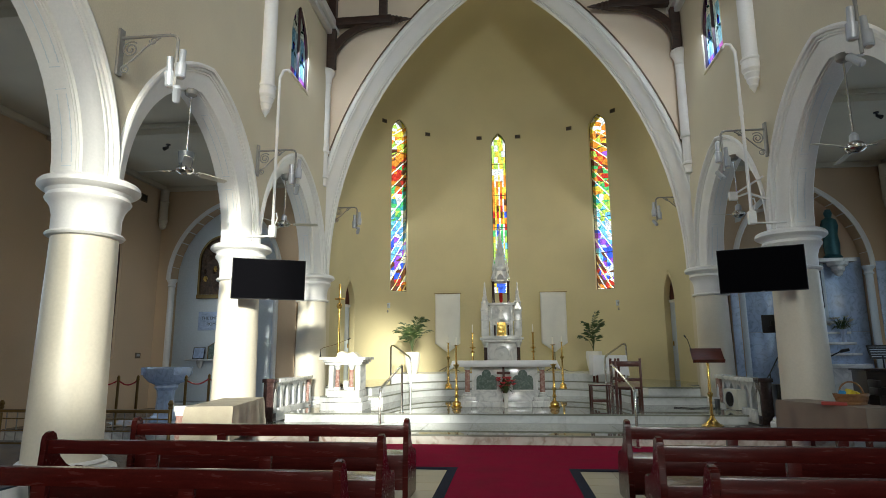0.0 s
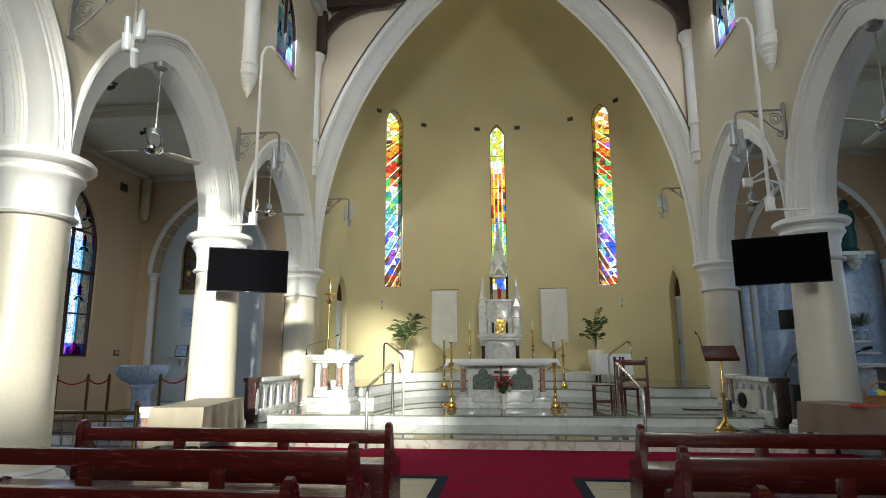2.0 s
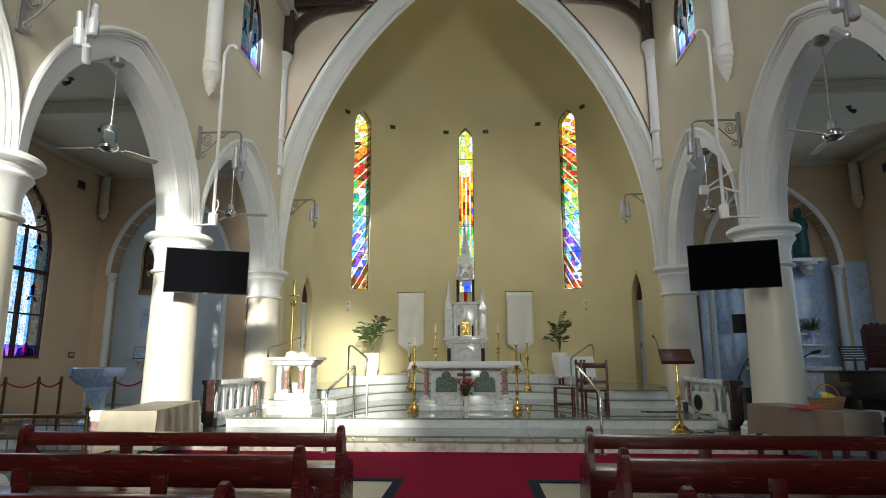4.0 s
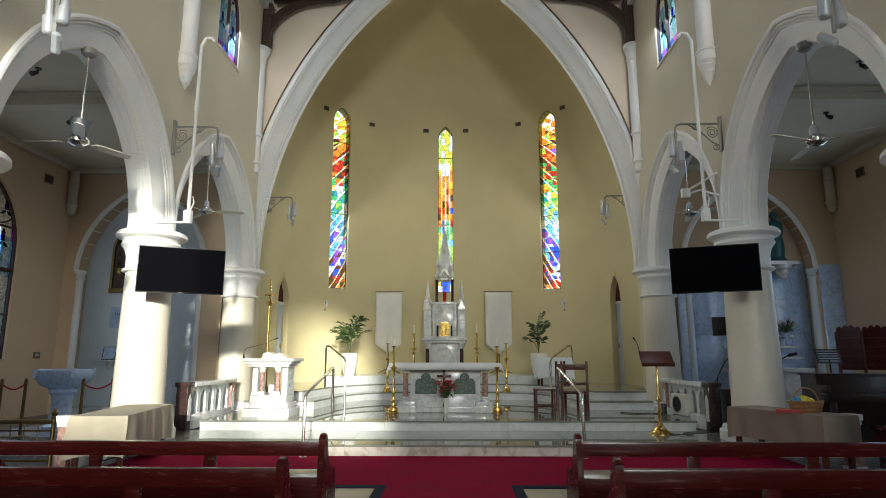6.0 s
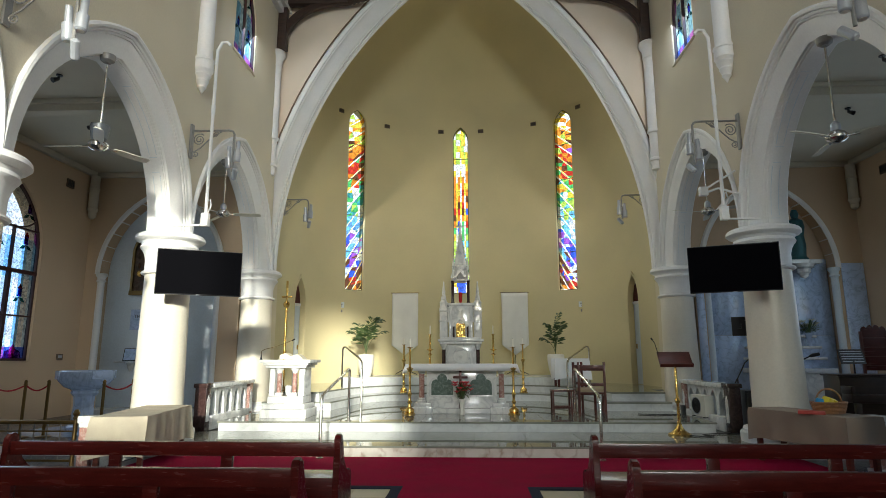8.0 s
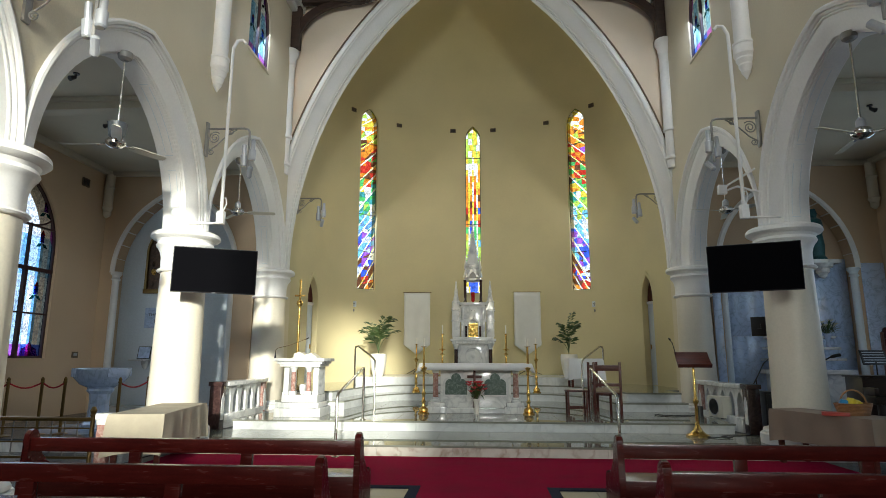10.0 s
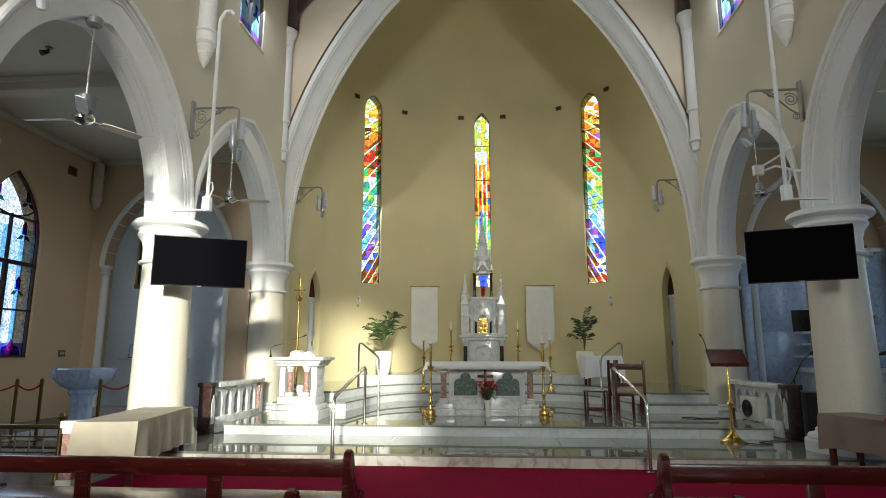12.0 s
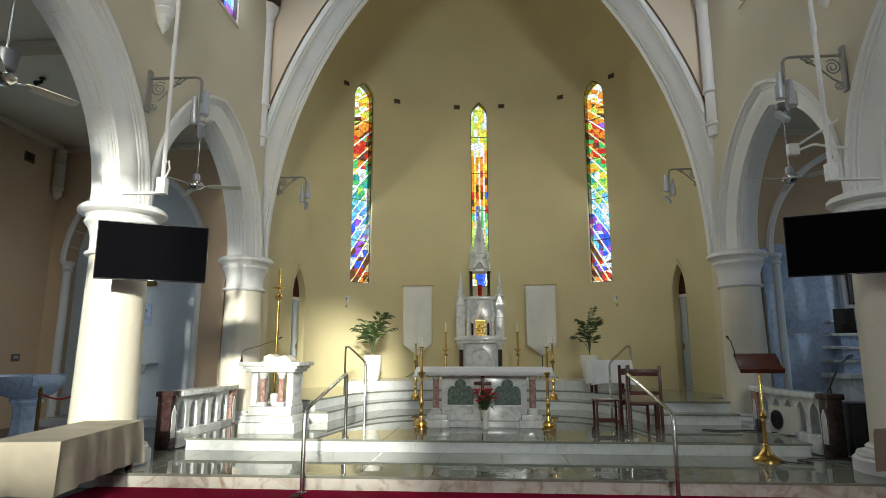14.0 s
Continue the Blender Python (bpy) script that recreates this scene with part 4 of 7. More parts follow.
def bouquet(ob, z, petals, spread, count, seed, size=0.07):
    rng = random.Random(seed)
    for i in range(count):
        a, r = rng.uniform(0, 6.28), spread * rng.uniform(0.25, 1.0)
        tip = Vector((r * math.cos(a), r * math.sin(a), z + rng.uniform(0.05, 0.26)))
        part("stem", tube(B(), [(0, 0, z - 0.12), (tip.x * .4, tip.y * .4, z + 0.03), tip], 0.005, 5), M["stem"], ob)
        bm = B()
        for k in range(6):
            b = k * math.pi / 3 + a
            d = Vector((math.cos(b), math.sin(b), 0.75)).normalized()
            w = Vector((-math.sin(b), math.cos(b), 0)) * size * 0.28
            v = [bm.verts.new(p) for p in (tip, tip + d * size * 0.6 + w, tip + d * size * 1.15 + Vector((0, 0, -0.012)), tip + d * size * 0.6 - w)]
            bm.faces.new(v)
        part("flower", bm, petals, ob)
    bm = B()
    for i in range(count * 5):
        a, r = rng.uniform(0, 6.28), spread * rng.uniform(0.2, 1.15)
        base = Vector((0.3 * r * math.cos(a), 0.3 * r * math.sin(a), z + rng.uniform(-0.05, 0.1)))
        tip = Vector((r * math.cos(a), r * math.sin(a), z + rng.uniform(-0.08, 0.30)))
        w = Vector((-math.sin(a), math.cos(a), 0.2)) * 0.022
        mid = (base + tip) / 2 + Vector((0, 0, 0.03))
        v = [bm.verts.new(p) for p in (base, mid + w, tip, mid - w)]
        bm.faces.new(v)
    part("foliage", bm, M["leaf"], ob)


ob = thing("flower_vase", "white vase of red lilies on the floor before the altar", "vase", "", pose(AX + 0.02, AY - 0.46, Z2))
part("vase", lathe(B(), [(0.05, 0), (0.055, 0.02), (0.045, 0.08), (0.055, 0.2), (0.075, 0.30), (0.065, 0.30), (0.04, 0.2)], 8), M["wax"], ob, "white vase")
bouquet(ob, 0.36, M["lily"], 0.19, 13, 3, 0.10)


# ---- candlesticks ----
def candlestick(x, y, z, h, base, lab):
    ob = thing("candlestick", lab, "candlestick", "altar candlesticks", pose(x, y, z))
    k = base
    part("stand", lathe(B(), [(0.15 * k, 0), (0.15 * k, 0.02), (0.11 * k, 0.04), (0.13 * k, 0.06), (0.12 * k, 0.10), (0.05 * k, 0.14), (0.035 * k, 0.2), (0.06 * k, 0.24), (0.035 * k, 0.28), (0.03, 0.36), (0.055 * k, 0.40), (0.03, 0.44), (0.024, 0.5), (0.022, h * 0.62), (0.05 * k, h * 0.64), (0.09 * k, h * 0.68), (0.10 * k, h * 0.685), (0.05 * k, h * 0.695), (0.022, h * 0.71)], 18), M["brass"], ob)
    part("sleeve", lathe(B(), [(0.024, h * 0.70), (0.022, h), (0.024, h)], 12), M["brass"], ob)
    part("drip_pan", lathe(B(), [(0.02, h - 0.01), (0.06, h), (0.062, h + 0.008), (0.02, h + 0.006)], 14), M["brass"], ob)
    part("candle", lathe(B(), [(0.019, h), (0.019, h + 0.17), (0.006, h + 0.175)], 10), M["wax"], ob, "short white candle")
    part("wick", lathe(B(), [(0.003, h + 0.17), (0.002, h + 0.19)], 5), M["black"], ob)
    return ob


candlestick(-1.09, 13.12, Z2, 1.33, 0.78, "tall polished brass candlestick with a short candle")
candlestick(1.02, 13.16, Z2, 1.33, 0.78, "tall polished brass candlestick with a short candle")
candlestick(-1.70, 17.50, Z3, 1.30, 0.74, "tall polished brass candlestick behind the altar end")
candlestick(1.60, 17.50, Z3, 1.30, 0.74, "tall polished brass candlestick behind the altar end")
for cx in (-1.04, 0.83):
    ob = thing("candlestick", "small brass candlestick beside the reredos", "candlestick", "reredos candlesticks", pose(cx, 18.55, Z5))
    part("foot", lathe(B(), [(0.12, 0), (0.12, 0.02), (0.04, 0.06), (0.03, 0.3), (0.05, 0.34), (0.03, 0.38), (0.025, 0.62)], 14), M["brass"], ob)
    part("stand", lathe(B(), [(0.07, 0.62), (0.06, 0.65), (0.02, 0.68), (0.02, 0.72), (0.10, 0.78), (0.10, 0.79), (0.03, 0.80), (0.028, 1.2), (0.05, 1.22), (0.05, 1.23), (0.02, 1.235)], 14), M["brass"], ob)
    part("candle", lathe(B(), [(0.018, 1.23), (0.018, 1.48), (0.005, 1.49)], 8), M["wax"], ob)

# ---- reredos with tabernacle ----
RX, RY = -0.13, 18.85
rd = thing("reredos", "carved white marble reredos with gothic spires and tabernacle", "reredos", "", pose(RX, RY, Z5))
part("base", box(B(), -0.55, 0.55, -0.12, 0.4, 0.0, 0.95, 0.01), M["marble"], rd)
part("base_panel", box(B(), -0.46, 0.46, -0.14, -0.1, 0.30, 0.90, 0.012), M["marble"], rd)
bm = lathe(B(), [(0.24, 0.0), (0.24, 0.02), (0.215, 0.03), (0.20, 0.012), (0.06, 0.012), (0.05, 0.03)], 28)
o = part("roundel", bm, M["marble"], rd, "carved marble roundel")
o.matrix_basis = pose(0, -0.14, 0.60, 90)
for k in (-1, 1):
    part("colonnette", lathe(B(), [(0.055, 0.0), (0.055, 0.78)], 14, (k * 0.51, -0.18, 0)), M["dark_marble"], rd, "dark red marble colonnette")
    part("colonnette_cap", lathe(B(), [(0.055, 0.78), (0.07, 0.80), (0.06, 0.82), (0.10, 0.90), (0.10, 0.94)], 14, (k * 0.51, -0.18, 0)), M["marble"], rd)
part("mensa", box(box(B(), -0.68, 0.68, -0.30, 0.4, 1.02, 1.09, 0.012), -0.63, 0.63, -0.26, 0.4, 0.94, 1.02, 0.015), M["marble"], rd)
for k in range(18):
    part("dentil", box(B(), -0.62 + k * 0.07, -0.58 + k * 0.07, -0.285, -0.255, 0.965, 1.01), M["marble"], rd)
part("retable", box(B(), -0.62, 0.62, -0.08, 0.3, 1.09, 1.15, 0.01), M["marble"], rd)
part("tower", box(B(), -0.36, 0.36, -0.05, 0.3, 1.15, 2.42, 0.01), M["marble"], rd)
part("tower_cornice", box(B(), -0.42, 0.42, -0.10, 0.32, 2.40, 2.50, 0.015), M["marble"], rd)
for k in (-1, 1):
    part("wing", box(B(), min(k * 0.40, k * 0.64), max(k * 0.40, k * 0.64), 0.0, 0.26, 1.15, 2.2, 0.01), M["marble"], rd)
    part("wing_arch", prism(B(), [(k * 0.52 + u, 1.36 + v) for u, v in [(-0.07, 0), (0.07, 0), (0.07, 0.4)] + [(0.07 * math.cos(t), 0.4 + 0.12 * math.sin(t)) for t in (0.5, 1.0, 1.57, 2.1, 2.6)] + [(-0.07, 0.4)]], -0.012, 0.01, in_xz), M["riser_marble"], rd)
    part("wing_spire", lathe(B(), [(0.15, 2.2), (0.155, 2.26), (0.13, 2.28), (0.12, 2.5), (0.14, 2.52), (0.08, 2.62), (0.09, 2.64), (0.05, 2.85), (0.06, 2.87), (0.02, 3.2), (0.03, 3.23), (0.005, 3.3)], 8, (k * 0.52, 0.12, 0)), M["marble"], rd, "crocketed marble pinnacle")
    for g in range(4):
        part("crocket", lathe(B(), [(0.01, 0), (0.035, 0.03), (0.02, 0.06), (0.005, 0.075)], 6, (k * 0.52 - 0.09 + 0.06 * g, 0.02, 2.26 + 0.04 * (g % 2))), M["marble"], rd)
    part("shaft", lathe(B(), [(0.03, 1.15), (0.03, 1.48)], 10, (k * 0.21, -0.12, 0)), M["dark_marble"], rd, "dark marble shaft beside the door")
    part("buttress", box(B(), min(k * 0.28, k * 0.36), max(k * 0.28, k * 0.36), -0.12, 0.0, 1.15, 1.60, 0.01), M["marble"], rd)
gable = [(-0.25, 1.50), (-0.20, 1.46), (0.0, 1.70), (0.20, 1.46), (0.25, 1.50), (0.03, 1.90), (0.025, 2.06), (0.06, 2.12), (0.0, 2.26), (-0.06, 2.12), (-0.025, 2.06), (-0.03, 1.90)]
part("gable", prism(B(), gable, -0.16, -0.05, in_xz), M["marble"], rd, "pointed marble gable over the door")
part("door_arch", moulding(B(), 0.155, 0.19, 1.44, [(0, -0.07), (0, 0.02), (0.03, 0.03), (0.05, 0.0)], lambda u, z, d: (u, -0.07 - d, z), 0.29), M["marble"], rd)
td = part("tabernacle_door", box(B(), -0.145, 0.145, -0.085, -0.04, 1.16, 1.55, 0.008), M["gold"], rd, "embossed gold tabernacle door")
part("door_frame", box(box(B(), -0.155, 0.155, -0.095, -0.08, 1.152, 1.17), -0.155, 0.155, -0.095, -0.08, 1.54, 1.56), M["brass"], td)
for k in (-1, 1):
    part("relief", lathe(B(), [(0.05, 0), (0.04, 0.015), (0.015, 0.025)], 8), M["gold"], td).matrix_basis = pose(0.06 * k, -0.085, 1.37, 90)
# open lantern above with four dark shafts
for k in (-1, 1):
    for d in (0.0, 0.24):
        part("lantern_shaft", lathe(B(), [(0.055, 2.5), (0.055, 2.54), (0.042, 2.56), (0.042, 3.26), (0.06, 3.3)], 12, (k * 0.24, d, 0)), M["dark_marble"], rd, "dark red marble shaft")
part("sanctuary_lamp", lathe(B(), [(0.05, 2.50), (0.03, 2.53), (0.05, 2.56), (0.055, 2.58), (0.06, 2.86), (0.05, 2.88)], 14, (0, 0.05, 0)), M["ruby"], rd, "red glass sanctuary lamp")
for o in rd.children_recursive:
    if o.matrix_basis == Matrix.Identity(4):
        for v in o.data.vertices:
            z = v.co.z
            v.co.z = z if z < 1.75 else 1.75 + (z - 1.75) * 0.54 if z < 2.4 else 2.101 + (z - 2.4) * 0.86

# canopy, gables and spire over the lantern
part("canopy", lathe(B(), [(0.27, 2.85), (0.285, 2.87), (0.285, 2.91), (0.25, 2.93), (0.25, 3.20), (0.275, 3.22), (0.29, 3.26), (0.29, 3.31), (0.25, 3.34)], 8, (0, 0.12, 0)), M["marble"], rd, "carved marble canopy")
part("canopy_arch", prism(B(), [(-0.11, 2.87), (0.11, 2.87), (0.10, 2.99), (0.05, 3.07), (0.0, 3.12), (-0.05, 3.07), (-0.10, 2.99)], -0.135, -0.11, in_xz), M["iron"], rd, "grey pointed plate standing in for a niche's shade")
# no hollow here: a grey pointed plate gives the niche its shade
part("canopy_gable", prism(B(), [(-0.19, 2.96), (0.0, 3.26), (0.19, 2.96), (0.14, 2.94), (0.0, 3.14), (-0.14, 2.94)], -0.17, -0.10, in_xz), M["marble"], rd)
for k in (-1, 1):
    part("canopy_gable", prism(B(), [(k * 0.19, 2.96), (k * 0.245, 3.16), (k * 0.30, 2.96), (k * 0.27, 2.94), (k * 0.245, 3.06), (k * 0.22, 2.94)], -0.07, -0.01, in_xz), M["marble"], rd)
    part("pinnacle", lathe(B(), [(0.035, 2.93), (0.035, 3.28), (0.05, 3.30), (0.045, 3.33), (0.012, 3.55), (0.02, 3.57), (0.003, 3.61)], 6, (k * 0.215, -0.12, 0)), M["marble"], rd)
    part("string_course", box(B(), min(k * 0.38, k * 0.66), max(k * 0.38, k * 0.66), -0.02, 0.27, 1.62, 1.66, 0.008), M["marble"], rd)
    part("string_course", box(B(), min(k * 0.38, k * 0.66), max(k * 0.38, k * 0.66), -0.02, 0.27, 1.93, 1.965, 0.008), M["marble"], rd)
    part("wing_gable", prism(B(), [(k * 0.40, 1.97), (k * 0.52, 2.24), (k * 0.64, 1.97)], -0.035, 0.02, in_xz), M["marble"], rd)
    part("tower_panel", box(B(), min(k * 0.27, k * 0.35), max(k * 0.27, k * 0.35), -0.075, -0.04, 1.66, 2.04, 0.012), M["riser_marble"], rd)
    part("tower_shaft", lathe(B(), [(0.022, 1.60), (0.018, 1.63), (0.018, 2.04), (0.03, 2.07)], 8, (k * 0.375, -0.06, 0)), M["marble"], rd)
part("spire", lathe(B(), [(0.23, 3.33), (0.235, 3.37), (0.20, 3.40), (0.16, 3.62), (0.10, 3.96), (0.035, 4.38), (0.055, 4.40), (0.05, 4.43), (0.025, 4.46)], 8, (0, 0.12, 0)), M["marble"], rd, "tapering marble spire")
for j in range(9):
    for k in (-1, 1):
        part("crocket", lathe(B(), [(0.008, 0), (0.026, 0.02), (0.03, 0.035), (0.012, 0.055)], 6, (k * (0.195 - 0.0195 * j), 0.06, 3.42 + 0.105 * j)), M["marble"], rd)
bm = box(box(B(), -0.022, 0.022, 0.10, 0.14, 4.44, 4.74, 0.006), -0.12, 0.12, 0.10, 0.14, 4.58, 4.625, 0.006)
part("finial_cross", lathe(bm, [(0.05, 4.575), (0.06, 4.60), (0.05, 4.63)], 10, (0, 0.12, 0)), M["marble"], rd, "carved stone cross with a round boss")

# ---- ambo ----
am = thing("ambo", "white marble ambo with red marble colonnettes and moulded top", "lectern", "", pose(-3.40, 12.55, Z2) @ Matrix.Diagonal((0.79, 0.9, 1, 1)))
part("base", box(box(B(), -0.56, 0.56, -0.42, 0.5, 0, 0.16, 0.01), -0.50, 0.50, -0.36, 0.45, 0.16, 0.26, 0.03), M["marble"], am)
part("plinth", box(B(), -0.44, 0.44, -0.30, 0.4, 0.26, 0.40, 0.03), M["marble"], am)
for k in (-1, 1):
    part("side_slab", box(B(), min(k * 0.30, k * 0.43), max(k * 0.30, k * 0.43), -0.22, 0.35, 0.40, 0.93, 0.008), M["marble"], am)
    part("colonnette", lathe(B(), [(0.055, 0.47), (0.055, 0.84)], 14, (k * 0.19, -0.2, 0)), M["red_marble"], am, "red marble colonnette")
    part("colonnette_base", box(B(), k * 0.19 - 0.08, k * 0.19 + 0.08, -0.28, -0.12, 0.40, 0.47, 0.012), M["marble"], am)
    part("colonnette_cap", lathe(B(), [(0.055, 0.83), (0.065, 0.85), (0.085, 0.89), (0.10, 0.90), (0.10, 0.935)], 14, (k * 0.19, -0.2, 0)), M["marble"], am)
part("carved_urn", lathe(B(), [(0.03, 0.40), (0.06, 0.42), (0.08, 0.50), (0.085, 0.58), (0.05, 0.6)], 12, (0.02, -0.12, 0)), M["marble"], am)
part("top", box(box(box(B(), -0.50, 0.50, -0.34, 0.42, 0.93, 0.98, 0.01), -0.55, 0.55, -0.38, 0.46, 0.98, 1.03, 0.012), -0.62, 0.62, -0.44, 0.5, 1.03, 1.09, 0.012), M["marble"], am)
bk = thing("open_book", "open white book lying on the marble ambo", "book", "", pose(-3.38, 12.62, Z2 + 1.095))
part("page_block", prism(B(), [(-0.22, 0.0), (0.22, 0.0), (0.22, 0.03), (0.12, 0.10), (0.0, 0.06), (-0.12, 0.12), (-0.22, 0.08)], -0.15, 0.17, in_xz), M["paper"], bk)
part("cover", box(B(), -0.24, 0.24, -0.17, 0.19, 0.0, 0.012), M["wax"], bk)
mc = thing("microphone", "thin gooseneck microphone fixed to the ambo", "microphone", "", pose(-3.98, 12.5, Z2 + 1.09))
part("base", lathe(B(), [(0.03, 0), (0.02, 0.015), (0.008, 0.1), (0.006, 0.12)], 8), M["black"], mc)
part("gooseneck", tube(B(), [(0, 0, 0.1), (0.0, 0, 0.16), (0.06, 0, 0.20), (0.3, 0.0, 0.26), (0.62, 0, 0.38)], 0.006, 6), M["dull_brass"], mc)
part("capsule", tube(B(), [(0.6, 0, 0.37), (0.66, 0, 0.40)], 0.012, 8), M["black"], mc)

# processional cross behind the ambo
pc = thing("processional_cross", "tall brass processional cross on a stand", "cross", "", pose(-4.32, 15.05, Z4))
part("foot", lathe(B(), [(0.20, 0), (0.20, 0.02), (0.06, 0.06), (0.03, 0.10)], 16), M["dull_brass"], pc)
part("pole", lathe(B(), [(0.035, 0.05), (0.03, 1.8), (0.03, 2.1)], 12), M["brass"], pc)
part("knop", lathe(B(), [(0.03, 1.95), (0.07, 2.0), (0.08, 2.04), (0.06, 2.09), (0.03, 2.12)], 12), M["brass"], pc)
part("cross", box(box(B(), -0.025, 0.025, -0.015, 0.015, 2.1, 2.62, 0.006), -0.13, 0.13, -0.015, 0.015, 2.20, 2.245, 0.006), M["brass"], pc)


# ---- handrails ----
def handrail(x, y, lab):
    ob = thing("handrail", lab, "handrail", "sanctuary handrails", pose(x, y, 0))
    r = 0.024
    pts = [(0, -2.05, 0.0), (0, -2.05, 0.80), (0, -2.03, 0.87), (0, -1.97, 0.92), (0, -0.12, 1.255), (0, -0.05, 1.262), (0, -0.01, 1.24), (0, 0, 1.19), (0, 0, Z2)]
    part("rail", tube(B(), pts, r, 12), M["steel"], ob)
    part("flange", lathe(B(), [(0.055, 0.012), (0.055, 0.024), (0.03, 0.03)], 16, (0, -2.05, 0)), M["steel"], ob)
    part("flange", lathe(B(), [(0.055, Z2), (0.055, Z2 + 0.01), (0.03, Z2 + 0.018)], 16), M["steel"], ob)
    return ob


handrail(-2.08, 11.86, "brushed steel handrail bridging the sanctuary steps")
handrail(2.02, 11.80, "brushed steel handrail bridging the sanctuary steps")
for hx in (-1, 1):
    ob = thing("handrail", "brushed steel handrail beside the curved steps", "handrail", "apse handrails", pose(hx * 2.35, 0, 0))
    y0, y1 = 14.6, 16.9
    part("rail", tube(B(), [(0, y0, Z2), (0, y0, 1.34), (hx * 0.02, y0 + 0.03, 1.40), (hx * 0.06, y0 + 0.12, 1.44), (hx * 0.85, y1 - 0.1, 1.76), (hx * 0.93, y1 - 0.02, 1.75), (hx * 0.95, y1, 1.69), (hx * 0.95, y1, Z4)], 0.024, 12), M["steel"], ob)

# ---- balustrades at the arcade ----
for s in (-1, 1):
    ob = thing("balustrade", "marble altar-rail balustrade with pointed arches and dark red piers", "balustrade", "sanctuary balustrades", pose(s * 4.76, 0, 0))
    for y in (11.75, 13.9):
        part("pier", box(B(), -0.105, 0.105, y - 0.105, y + 0.105, Z1, 0.93, 0.012), M["dark_marble"] if y < 12 else M["red_marble"], ob, "polished dark red marble pier")
        part("pier_panel", prism(B(), [(y - 0.06, 0.33), (y + 0.06, 0.33), (y + 0.06, 0.7), (y, 0.8), (y - 0.06, 0.7)], -s * 0.10, -s * 0.112, in_yz), M["marble"], ob)
        part("pier_cap", box(B(), -0.13, 0.13, y - 0.13, y + 0.13, 0.93, 1.01, 0.015), M["dark_marble"] if y < 12 else M["marble"], ob)
    part("kerb", box(B(), -0.14, 0.14, 11.89, 13.76, Z1, 0.42, 0.012), M["marble"], ob)
    part("coping", box(B(), -0.15, 0.15, 11.90, 13.75, 0.92, 1.0, 0.02), M["marble"], ob)
    n = 5
    step = (13.76 - 11.89) / n
    for i in range(n):
        mid = 11.89 + step * (i + 0.5)
        bm = wall_sheet(lambda q: (0.0, q), mid - step / 2, mid + step / 2, 0.42, 0.92, [(mid, step * 0.33, 0.42, 0.66, 0.2)])
        geo = bmesh.ops.extrude_face_region(bm, geom=bm.faces[:])
        for v in bm.verts:
            v.co.x -= 0.06
        for v in [g for g in geo["geom"] if isinstance(g, bmesh.types.BMVert)]:
            v.co.x += 0.12
        part("arch_panel", bm, M["marble"], ob)
        part("baluster", lathe(B(), [(0.05, 0.42), (0.05, 0.45), (0.03, 0.47), (0.03, 0.62), (0.05, 0.64), (0.05, 0.66)], 10, (0, 11.89 + step * (i + 1) if i < n - 1 else 13.72, 0)), M["marble"], ob)


# ---- television screens ----
def television(cx, cy, cz, yaw, tilt, lab):
    ob = thing("television", lab, "television", "screens on the columns", pose(cx, cy, cz, tilt, 0, yaw))
    w, h = 0.635, 0.362
    part("casing", box(B(), -w, w, 0.0, 0.06, -h, h, 0.012), M["black"], ob)
    part("screen", box(B(), -w + 0.012, w - 0.012, -0.004, 0.003, -h + 0.018, h - 0.012), M["screen"], ob, "dark switched-off glossy screen")
    part("logo", box(B(), -0.03, 0.03, -0.005, 0.0, -h + 0.004, -h + 0.012), M["grey_metal"], ob)
    part("wall_bracket", box(B(), -0.15, 0.15, 0.06, 0.30, -0.12, 0.12, 0.01), M["black"], ob)
    return ob


television(-4.165, 9.985, 2.807, 26, 3.6, "black flat television switched off on the column")
television(4.16, 9.885, 2.795, -22.6, 6.2, "black flat television switched off on the column")


